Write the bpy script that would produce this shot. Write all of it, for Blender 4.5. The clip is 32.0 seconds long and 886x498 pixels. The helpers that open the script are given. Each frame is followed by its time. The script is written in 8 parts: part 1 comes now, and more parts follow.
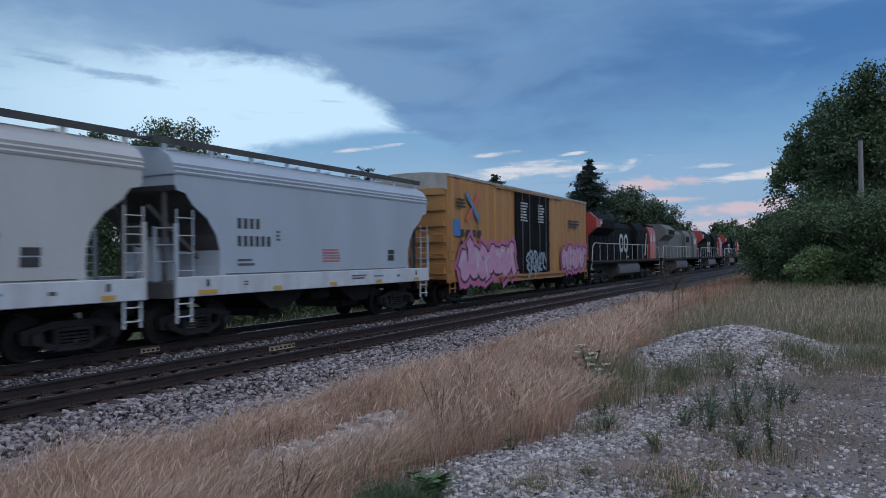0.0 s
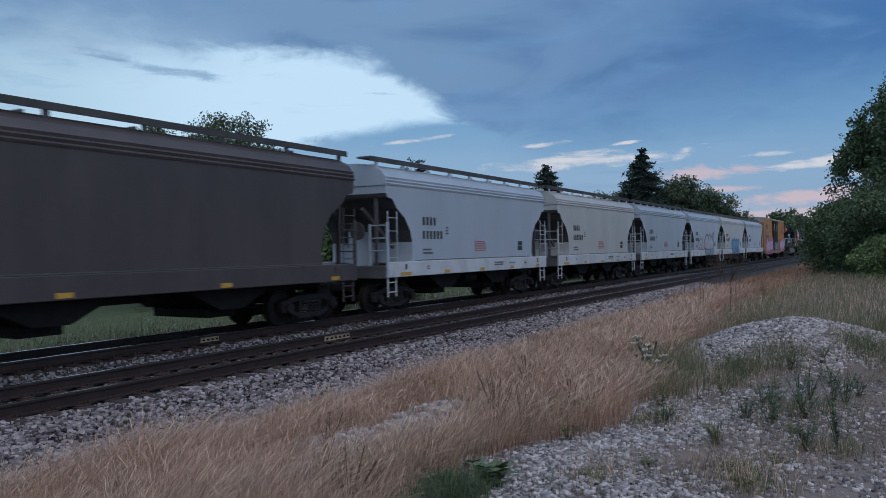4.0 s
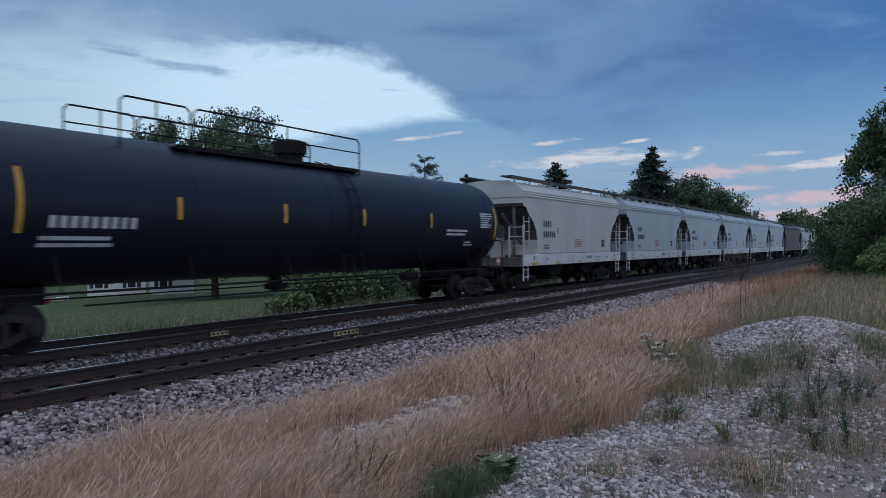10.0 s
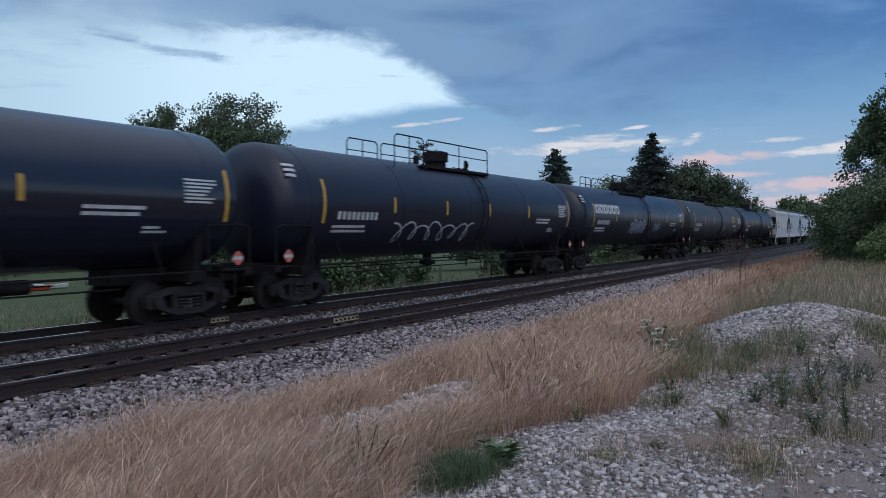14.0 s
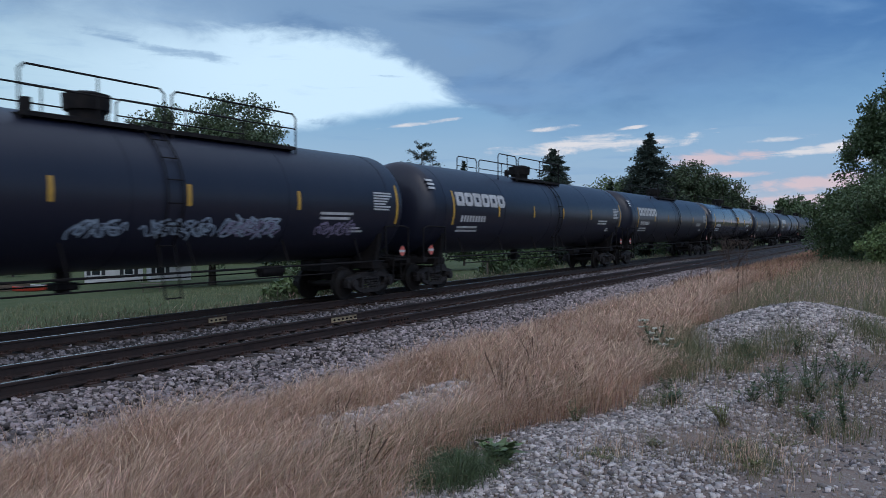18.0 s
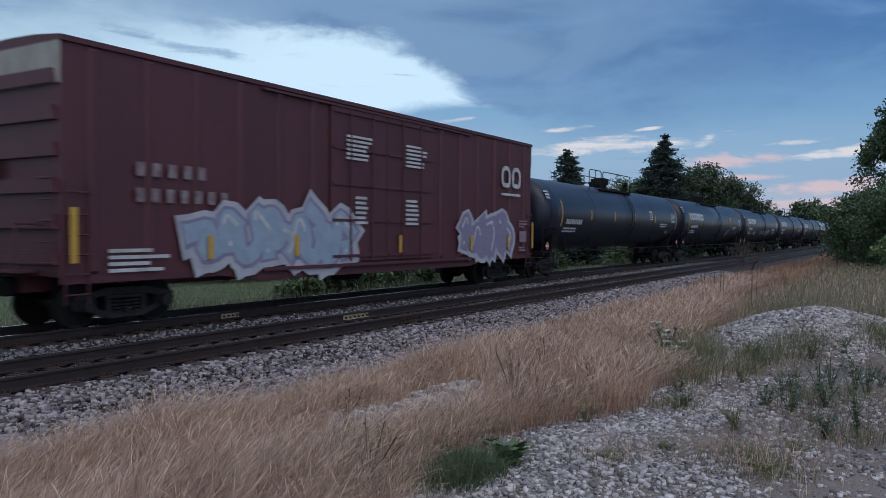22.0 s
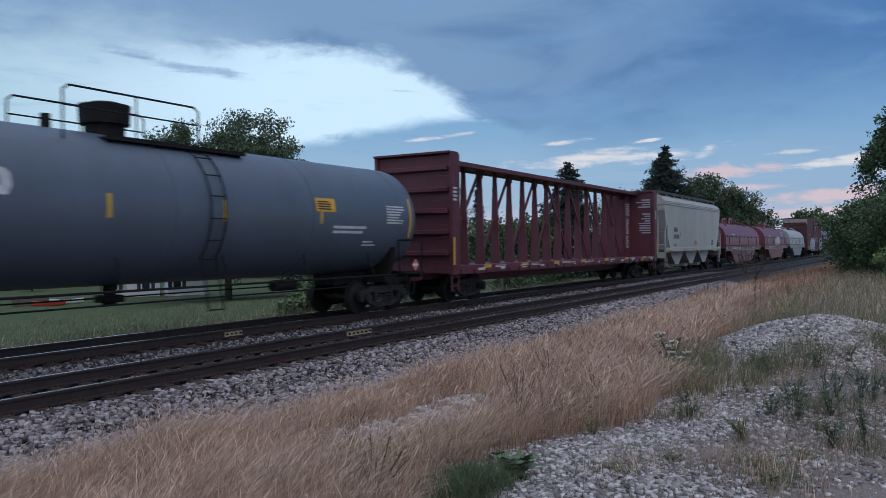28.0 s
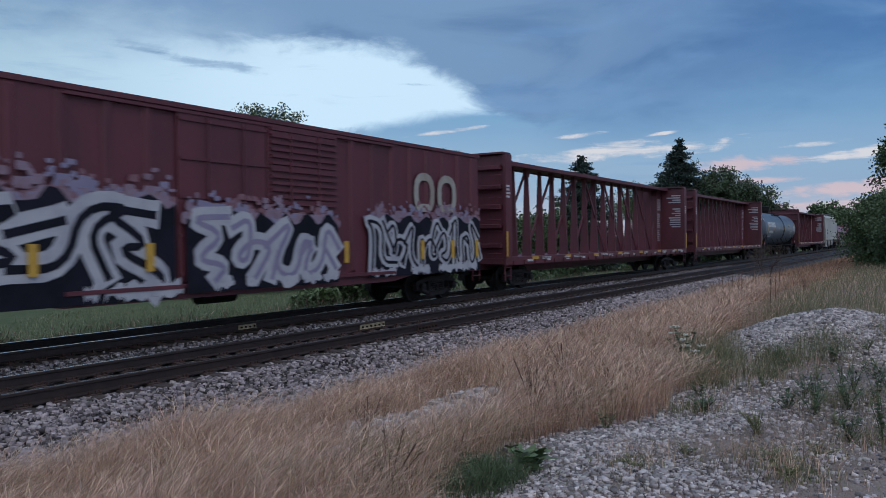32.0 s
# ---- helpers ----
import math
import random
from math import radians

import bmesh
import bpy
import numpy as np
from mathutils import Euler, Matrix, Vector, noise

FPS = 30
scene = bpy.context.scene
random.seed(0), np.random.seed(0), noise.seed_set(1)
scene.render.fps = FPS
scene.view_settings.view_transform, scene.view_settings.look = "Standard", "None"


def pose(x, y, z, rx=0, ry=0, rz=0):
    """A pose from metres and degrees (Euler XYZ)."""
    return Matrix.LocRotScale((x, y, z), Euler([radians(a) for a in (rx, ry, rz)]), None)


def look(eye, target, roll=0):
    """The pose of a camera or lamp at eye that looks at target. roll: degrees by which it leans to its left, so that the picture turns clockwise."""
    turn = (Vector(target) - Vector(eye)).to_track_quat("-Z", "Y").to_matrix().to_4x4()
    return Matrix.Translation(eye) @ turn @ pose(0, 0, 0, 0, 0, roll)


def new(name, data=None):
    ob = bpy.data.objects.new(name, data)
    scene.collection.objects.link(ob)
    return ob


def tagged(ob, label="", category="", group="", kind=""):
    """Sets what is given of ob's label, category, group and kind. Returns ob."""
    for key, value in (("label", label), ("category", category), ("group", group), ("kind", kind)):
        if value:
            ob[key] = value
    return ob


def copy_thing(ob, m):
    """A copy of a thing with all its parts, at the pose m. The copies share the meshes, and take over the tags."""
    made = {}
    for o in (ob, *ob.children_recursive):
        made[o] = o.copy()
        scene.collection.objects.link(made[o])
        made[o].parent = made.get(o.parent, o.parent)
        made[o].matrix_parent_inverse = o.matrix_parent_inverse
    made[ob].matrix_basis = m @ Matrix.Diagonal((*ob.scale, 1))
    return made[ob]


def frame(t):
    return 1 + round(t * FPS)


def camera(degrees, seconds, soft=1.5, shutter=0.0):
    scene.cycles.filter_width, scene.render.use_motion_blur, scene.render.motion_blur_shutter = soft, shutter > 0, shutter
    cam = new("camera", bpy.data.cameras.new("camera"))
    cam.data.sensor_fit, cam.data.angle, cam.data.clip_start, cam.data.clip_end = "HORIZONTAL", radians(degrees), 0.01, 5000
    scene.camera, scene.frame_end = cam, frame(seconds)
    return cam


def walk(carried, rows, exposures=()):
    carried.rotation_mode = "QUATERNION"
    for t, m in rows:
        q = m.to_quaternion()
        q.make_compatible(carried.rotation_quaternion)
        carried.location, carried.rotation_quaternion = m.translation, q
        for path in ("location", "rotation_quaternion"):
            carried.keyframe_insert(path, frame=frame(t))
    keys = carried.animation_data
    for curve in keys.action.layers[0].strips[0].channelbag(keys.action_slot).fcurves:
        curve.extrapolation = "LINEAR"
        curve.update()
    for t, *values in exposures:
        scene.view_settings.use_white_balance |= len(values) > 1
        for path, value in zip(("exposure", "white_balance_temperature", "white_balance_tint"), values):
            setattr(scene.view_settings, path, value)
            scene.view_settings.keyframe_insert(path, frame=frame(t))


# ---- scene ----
cam = camera(59.2, 32.0, soft=0.6, shutter=0.2)
walk(cam, [
    (0, pose(0.089, -0.047, 1.939, 90.59, 0.65, -63.88)),
    (0.5, pose(0.072, -0.044, 1.939, 90.64, 0.91, -62.67)),
    (1, pose(0.056, -0.041, 1.938, 90.65, 0.98, -61.75)),
    (1.5, pose(0.039, -0.035, 1.938, 90.57, 0.95, -61.35)),
    (2, pose(0.030, -0.030, 1.937, 90.38, 0.94, -61.13)),
    (2.5, pose(0.031, -0.025, 1.934, 90.30, 0.96, -60.80)),
    (3, pose(0.030, -0.019, 1.933, 90.22, 0.89, -60.41)),
    (3.5, pose(0.029, -0.013, 1.933, 90.06, 0.85, -60.20)),
    (5.5, pose(0.030, -0.008, 1.932, 89.91, 0.79, -60.22)),
    (6, pose(0.027, -0.006, 1.931, 89.95, 0.76, -60.12)),
    (6.5, pose(0.020, -0.005, 1.934, 89.97, 0.72, -60.09)),
    (7, pose(0.016, -0.005, 1.933, 90.05, 0.64, -60.06)),
    (7.5, pose(0.012, -0.004, 1.933, 90.00, 0.50, -59.97)),
    (8, pose(0.006, -0.005, 1.932, 90.00, 0.52, -59.92)),
    (8.5, pose(0.005, -0.003, 1.930, 90.03, 0.48, -59.75)),
    (9, pose(0.005, -0.001, 1.927, 89.92, 0.38, -59.67)),
    (9.5, pose(0.001, -0.000, 1.927, 89.82, 0.26, -59.55)),
    (10, pose(-0.003, -0.002, 1.925, 89.77, 0.27, -59.57)),
    (10.5, pose(-0.010, -0.004, 1.926, 89.65, 0.31, -59.53)),
    (11, pose(-0.015, -0.003, 1.927, 89.50, 0.23, -59.52)),
    (11.5, pose(-0.015, -0.002, 1.927, 89.32, 0.13, -59.59)),
    (12, pose(-0.014, 0.001, 1.925, 89.18, 0.20, -59.61)),
    (12.5, pose(-0.013, 0.005, 1.923, 89.08, 0.22, -59.58)),
    (13, pose(-0.009, 0.010, 1.921, 89.02, 0.28, -59.65)),
    (13.5, pose(-0.003, 0.014, 1.919, 88.91, 0.25, -59.63)),
    (14, pose(-0.005, 0.014, 1.918, 88.79, 0.29, -59.63)),
    (14.5, pose(-0.003, 0.015, 1.918, 88.69, 0.41, -59.75)),
    (16.5, pose(-0.005, 0.013, 1.918, 88.70, 0.31, -59.83)),
    (17, pose(-0.002, 0.013, 1.916, 88.75, 0.42, -59.80)),
    (17.5, pose(-0.004, 0.012, 1.915, 88.76, 0.34, -59.82)),
    (18, pose(-0.004, 0.011, 1.913, 88.79, 0.33, -59.77)),
    (18.5, pose(-0.005, 0.010, 1.911, 88.85, 0.36, -59.77)),
    (19, pose(-0.004, 0.011, 1.909, 88.80, 0.18, -59.81)),
    (19.5, pose(-0.004, 0.012, 1.906, 88.79, -0.06, -59.64)),
    (20, pose(-0.002, 0.012, 1.905, 88.77, -0.32, -59.52)),
    (20.5, pose(-0.002, 0.013, 1.906, 88.72, -0.41, -59.32)),
    (21, pose(-0.001, 0.013, 1.906, 88.66, -0.56, -59.04)),
    (21.5, pose(0.004, 0.013, 1.905, 88.65, -0.51, -58.92)),
    (22, pose(-0.001, 0.010, 1.907, 88.74, -0.40, -58.83)),
    (22.5, pose(-0.002, 0.009, 1.906, 88.74, -0.45, -58.92)),
    (23, pose(0.001, 0.009, 1.903, 88.77, -0.41, -58.98)),
    (23.5, pose(-0.001, 0.007, 1.902, 88.90, -0.22, -58.93)),
    (24, pose(-0.007, 0.008, 1.903, 89.06, -0.10, -59.00)),
    (24.5, pose(-0.005, 0.010, 1.902, 89.24, 0.09, -58.97)),
    (25, pose(-0.011, 0.009, 1.902, 89.42, 0.34, -59.05)),
    (25.5, pose(-0.014, 0.007, 1.902, 89.58, 0.45, -58.99)),
    (27.5, pose(-0.012, 0.007, 1.902, 89.83, 0.49, -58.76)),
    (28, pose(-0.010, 0.005, 1.901, 89.82, 0.53, -58.68)),
    (28.5, pose(-0.013, 0.001, 1.901, 89.84, 0.57, -58.53)),
    (29, pose(-0.013, -0.001, 1.900, 89.79, 0.52, -58.41)),
    (29.5, pose(-0.014, -0.001, 1.900, 89.77, 0.49, -58.36)),
    (30, pose(-0.015, -0.000, 1.899, 89.66, 0.49, -58.24)),
    (30.5, pose(-0.018, 0.001, 1.899, 89.53, 0.48, -58.12)),
    (31, pose(-0.012, 0.006, 1.897, 89.49, 0.54, -57.99)),
    (31.5, pose(-0.005, 0.012, 1.895, 89.43, 0.58, -57.90)),
    (32, pose(0.001, 0.017, 1.893, 89.37, 0.56, -57.73)),
], [(0, 0.10, 6230, 9), (1, 0.0, 6230, 9), (9, 0.0, 6230, 9), (10, 0.0, 6300, 10), (11, 0.18, 6420, 10), (14, 0.17, 6450, 10), (20, 0.17, 6450, 10), (22, 0.12, 6450, 10), (24, 0.0, 6450, 10), (25, -0.03, 6450, 10), (27.5, 0.15, 6420, 10), (30, 0.18, 6420, 10), (31, 0.16, 6420, 10), (32, 0.09, 6420, 10)])

# ---- light: dusk under broken cloud ----
AHEAD = (0.8625, 0.5060)      # heading of the view, for laying out the clouds


def nn(tree, kind, **values):
    n = tree.nodes.new(kind)
    for k, v in values.items():
        if k == "op":
            n.operation = v
        elif k == "type":
            n.noise_type = v
        else:
            n.inputs[int(k[1:]) if k[0] == "i" and k[1:].isdigit() else k].default_value = v
    return n


class Calc:
    """Short hand for math nodes in one tree."""

    def __init__(self, tree):
        self.t = tree

    def m(self, op, a, b=None, c=None):
        n = self.t.nodes.new("ShaderNodeMath")
        n.operation = op
        for i, v in enumerate((a, b, c)):
            if v is None:
                continue
            if isinstance(v, (int, float)):
                n.inputs[i].default_value = v
            else:
                self.t.links.new(v, n.inputs[i])
        return n.outputs[0]

    def step(self, v, lo, hi):
        n = self.t.nodes.new("ShaderNodeMapRange")
        n.interpolation_type = "SMOOTHSTEP"
        self.t.links.new(v, n.inputs[0])
        n.inputs[1].default_value, n.inputs[2].default_value = lo, hi
        return n.outputs[0]

    def mix(self, fac, a, b, kind="MIX"):
        n = self.t.nodes.new("ShaderNodeMix")
        n.data_type, n.blend_type = "RGBA", kind
        for i, v in ((0, fac), (6, a), (7, b)):
            if isinstance(v, (int, float)):
                n.inputs[i].default_value = v
            elif isinstance(v, tuple):
                n.inputs[i].default_value = (*v, 1)
            else:
                self.t.links.new(v, n.inputs[i])
        return n.outputs[2]

    def noise(self, vec, scale, detail=4, rough=0.55, warp=0.0):
        n = self.t.nodes.new("ShaderNodeTexNoise")
        n.inputs["Scale"].default_value, n.inputs["Detail"].default_value = scale, detail
        n.inputs["Roughness"].default_value, n.inputs["Distortion"].default_value = rough, warp
        self.t.links.new(vec, n.inputs["Vector"])
        return n.outputs[0]

    def vec(self, x, y, z):
        n = self.t.nodes.new("ShaderNodeCombineXYZ")
        for i, v in enumerate((x, y, z)):
            if isinstance(v, (int, float)):
                n.inputs[i].default_value = v
            else:
                self.t.links.new(v, n.inputs[i])
        return n.outputs[0]


def make_sky():
    world = bpy.data.worlds.new("dusk_sky")
    scene.world = world
    world.use_nodes = True
    t = world.node_tree
    t.nodes.clear()
    c = Calc(t)
    co = t.nodes.new("ShaderNodeTexCoord")
    sep = t.nodes.new("ShaderNodeSeparateXYZ")
    t.links.new(co.outputs["Generated"], sep.inputs[0])
    x, y, z = sep.outputs
    a = c.m("ADD", c.m("MULTIPLY", x, AHEAD[0]), c.m("MULTIPLY", y, AHEAD[1]))
    r = c.m("SUBTRACT", c.m("MULTIPLY", x, AHEAD[1]), c.m("MULTIPLY", y, AHEAD[0]))
    az = c.m("ARCTAN2", r, a)
    el = c.m("ARCSINE", z)
    sky = t.nodes.new("ShaderNodeTexSky")
    sky.sky_type, sky.sun_disc = "NISHITA", False
    sky.sun_elevation, sky.sun_rotation = radians(4), radians(200)
    # two warped copies of the view angles give the clouds their ragged edges
    flat = c.vec(c.m("MULTIPLY", az, 3.2), c.m("MULTIPLY", el, 11.0), 1.0)
    fine = c.vec(c.m("MULTIPLY", az, 11.0), c.m("MULTIPLY", el, 24.0), 5.0)
    long_ = c.vec(c.m("MULTIPLY", az, 5.0), c.m("MULTIPLY", el, 38.0), 9.0)
    n1 = c.m("SUBTRACT", c.noise(flat, 1.0, 6, 0.55, 0.5), 0.5)
    n2 = c.m("SUBTRACT", c.noise(flat, 2.2, 5, 0.5, 0.5), 0.5)
    n3 = c.m("SUBTRACT", c.noise(fine, 1.6, 8, 0.62, 0.4), 0.5)
    n4 = c.m("SUBTRACT", c.noise(long_, 1.5, 7, 0.6, 0.5), 0.5)

    def lens(a0, e0, w, h, slope=0.0, ragged=1.35):
        """A thin drawn-out cloud: 1 at its heart, 0 outside."""
        da = c.m("SUBTRACT", az, a0)
        de = c.m("SUBTRACT", c.m("SUBTRACT", el, e0), c.m("MULTIPLY", da, slope))
        q = c.m("ADD", c.m("POWER", c.m("ABSOLUTE", c.m("DIVIDE", da, w)), 2.0), c.m("POWER", c.m("ABSOLUTE", c.m("DIVIDE", de, h)), 2.0))
        q = c.m("ADD", q, c.m("MULTIPLY", c.m("ADD", n4, c.m("MULTIPLY", n3, 0.8)), -ragged * 5.0))
        return c.m("SUBTRACT", 1.0, c.step(q, -0.5, 1.35))

    # the layer under the deck, from the horizon up; paler toward the left
    low = c.mix(c.step(el, 0.0, 0.07), SKY_HORIZON, SKY_LOW)
    base = c.mix(c.step(c.m("ADD", el, c.m("MULTIPLY", n2, 0.03)), 0.08, 0.16), low, SKY_MID)
    base = c.mix(0.04, base, sky.outputs[0], "ADD")
    base = c.mix(c.m("MULTIPLY", c.step(n4, 0.02, 0.22), 0.30), base, SKY_SOFT)
    left = c.m("SUBTRACT", 1.0, c.step(az, -0.50, -0.20))
    pale = c.m("MULTIPLY", left, c.step(c.m("ADD", el, c.m("MULTIPLY", n3, 0.02)), 0.082, 0.105))
    base = c.mix(pale, base, SKY_PALE)
    # the slate deck: its lower edge dips behind the opening's tip and rises again to the right
    edge = c.m("SUBTRACT", 0.237, c.m("MULTIPLY", c.step(az, -0.12, 0.10), 0.097))
    edge = c.m("ADD", edge, c.m("MULTIPLY", c.step(az, 0.17, 0.58), 0.040))
    over = c.m("ADD", c.m("SUBTRACT", el, edge), c.m("ADD", c.m("MULTIPLY", n3, 0.045), c.m("MULTIPLY", n2, 0.022)))
    crisp = c.step(over, -0.008, 0.020)
    hazy = c.step(over, -0.045, 0.07)
    farl = c.m("SUBTRACT", 1.0, c.step(az, -0.42, -0.16))
    soft_ = c.m("MAXIMUM", farl, c.step(az, 0.06, 0.16))
    deckm = c.m("ADD", c.m("MULTIPLY", crisp, c.m("SUBTRACT", 1.0, soft_)), c.m("MULTIPLY", hazy, soft_))
    right = c.step(c.m("ADD", az, c.m("MULTIPLY", n1, 0.45)), -0.05, 0.55)
    slate = c.mix(right, SKY_GREY, SKY_SLATE)
    slate = c.mix(c.m("MULTIPLY", c.step(n1, -0.04, 0.13), 0.62), slate, SKY_DARK)
    slate = c.mix(c.m("MULTIPLY", c.step(n2, -0.04, 0.24), 0.50), slate, SKY_SOFT)
    slate = c.mix(c.m("MULTIPLY", c.step(c.m("ADD", el, c.m("MULTIPLY", n2, 0.08)), 0.25, 0.33), 0.35), slate, SKY_GREY)
    # the bright opening between the deck and a low bank of blue cloud
    bank = c.m("ADD", 0.110, c.m("MULTIPLY", c.step(az, -0.34, 0.05), 0.052))
    above = c.m("ADD", c.m("SUBTRACT", el, bank), c.m("MULTIPLY", n3, -0.022))
    hole = c.m("MULTIPLY", c.step(above, -0.006, 0.013), c.step(c.m("ADD", c.m("SUBTRACT", 0.052, az), c.m("MULTIPLY", n3, -0.07)), -0.004, 0.016))
    light = c.mix(c.step(az, -0.62, -0.22), SKY_PALE, SKY_BRIGHT)
    light = c.mix(c.m("MULTIPLY", c.step(n4, 0.06, 0.25), 0.25), light, SKY_SOFT)
    col = c.mix(hole, base, light)
    col = c.mix(deckm, col, slate)
    # torn grey shreds in the opening, and the sunset's pink and cream bars low down
    for q in ((-0.315, 0.214, 0.060, 0.0075, -0.13), (-0.40, 0.232, 0.05, 0.006, -0.1), (-0.155, 0.140, 0.034, 0.005, -0.05), (-0.06, 0.197, 0.035, 0.0022, -0.03), (-0.53, 0.116, 0.10, 0.011, -0.06)):
        col = c.mix(c.m("MULTIPLY", lens(*q), 0.62), col, SKY_GREY)
    for q in ((0.20, 0.110, 0.105, 0.0105, 0.05), (0.135, 0.129, 0.034, 0.0035, 0.1), (0.405, 0.107, 0.036, 0.0032, 0.05), (0.505, 0.099, 0.085, 0.0062, 0.11), (0.53, 0.082, 0.05, 0.0034, 0.06), (-0.02, 0.139, 0.055, 0.0028, 0.12), (0.24, 0.128, 0.018, 0.002, 0.1)):
        col = c.mix(c.m("MULTIPLY", lens(*q), 0.85), col, SKY_CREAM)
    for q in ((0.335, 0.086, 0.055, 0.0105, 0.06), (0.425, 0.053, 0.085, 0.0085, 0.07), (0.37, 0.068, 0.04, 0.004, 0.0), (-0.415, 0.118, 0.060, 0.009, -0.03), (0.46, 0.035, 0.12, 0.006, 0.0)):
        col = c.mix(c.m("MULTIPLY", lens(*q), 0.75), col, SKY_PINK)
    # behind the viewer the deck is thinner and paler towards the sunset
    back = c.m("MULTIPLY", c.step(c.m("MULTIPLY", a, -1.0), -0.15, 0.8), 1.0)
    col = c.mix(back, col, SKY_WEST)
    top = c.step(z, 0.45, 0.9)
    col = c.mix(top, col, SKY_TOP)
    bg = t.nodes.new("ShaderNodeBackground")
    bg.inputs[1].default_value = 1.0
    t.links.new(col, bg.inputs[0])
    out = t.nodes.new("ShaderNodeOutputWorld")
    t.links.new(bg.outputs[0], out.inputs[0])


SKY_HORIZON = (0.4, 0.44, 0.56)
SKY_LOW = (0.172, 0.308, 0.515)
SKY_MID = (0.11, 0.255, 0.475)
SKY_PINK = (0.66, 0.5, 0.52)
SKY_CREAM = (0.7, 0.68, 0.7)
SKY_GREY = (0.175, 0.295, 0.475)
SKY_SLATE = (0.066, 0.172, 0.385)
SKY_SOFT = (0.16, 0.305, 0.535)
SKY_DARK = (0.078, 0.17, 0.345)
SKY_BRIGHT = (0.56, 0.75, 0.91)
SKY_WEST = (0.475, 0.575, 0.75)
SKY_PALE = (0.37, 0.54, 0.67)
SKY_TOP = (0.48, 0.575, 0.765)
make_sky()

sun_data = bpy.data.lights.new("sun", "SUN")
sun_data.energy, sun_data.angle, sun_data.color = 0.45, radians(40), (1.0, 0.95, 0.93)
sun = new("sun", sun_data)
sun.matrix_world = look((0, 0, 60), (25, 40, 8))
scene.view_settings.exposure = 0.0


# ---- materials ----
def surface(name, col, col2=None, rough=0.6, metal=0.0, scale=2.0, fine=40.0, amount=0.5, bump=0.15, streak=1.0, spots=None, spot=0.0, island=0.0, spec=0.5):
    """Base colour varied at two scales; streak > 1 draws the stains out downwards; spots: a second wear colour."""
    m = bpy.data.materials.new(name)
    m.use_nodes = True
    t = m.node_tree
    c = Calc(t)
    p = t.nodes["Principled BSDF"]
    col2 = col2 or tuple(v * 0.6 for v in col)
    co = t.nodes.new("ShaderNodeTexCoord")
    info = t.nodes.new("ShaderNodeObjectInfo")
    mp = t.nodes.new("ShaderNodeVectorMath")
    mp.operation = "MULTIPLY_ADD"
    t.links.new(co.outputs["Object"], mp.inputs[0])
    mp.inputs[1].default_value = (1, 1, 1 / streak)
    off = c.vec(c.m("MULTIPLY", info.outputs["Random"], 37.0), 0.0, 0.0)
    t.links.new(off, mp.inputs[2])
    v = mp.outputs[0]
    big, small = c.noise(v, scale, 5, 0.6), c.noise(v, fine, 3, 0.6)
    out = c.mix(c.m("MULTIPLY", c.step(big, 0.35, 0.7), amount), col, col2)
    out = c.mix(c.m("MULTIPLY", c.step(small, 0.4, 0.75), amount * 0.5), out, col2)
    if spots:
        sp = c.noise(v, scale * 2.7, 6, 0.65, 0.6)
        out = c.mix(c.m("MULTIPLY", c.step(sp, 0.68 - spot * 0.25, 0.80 - spot * 0.2), 0.9), out, spots)
    if island:
        geo = t.nodes.new("ShaderNodeNewGeometry")
        hsv = t.nodes.new("ShaderNodeHueSaturation")
        t.links.new(out, hsv.inputs["Color"])
        t.links.new(c.m("ADD", 1 - island, c.m("MULTIPLY", geo.outputs["Random Per Island"], 2 * island)), hsv.inputs["Value"])
        t.links.new(c.m("ADD", 0.5 - island * 0.04, c.m("MULTIPLY", c.m("FRACT", c.m("MULTIPLY", geo.outputs["Random Per Island"], 13.7)), island * 0.08)), hsv.inputs["Hue"])
        out = hsv.outputs[0]
    t.links.new(out, p.inputs["Base Color"])
    t.links.new(c.m("ADD", rough - 0.1, c.m("MULTIPLY", small, 0.2)), p.inputs["Roughness"])
    p.inputs["Metallic"].default_value = metal
    p.inputs["Specular IOR Level"].default_value = spec
    if bump:
        b = t.nodes.new("ShaderNodeBump")
        b.inputs["Strength"].default_value, b.inputs["Distance"].default_value = bump, 0.02
        t.links.new(small, b.inputs["Height"])
        t.links.new(b.outputs[0], p.inputs["Normal"])
    return m


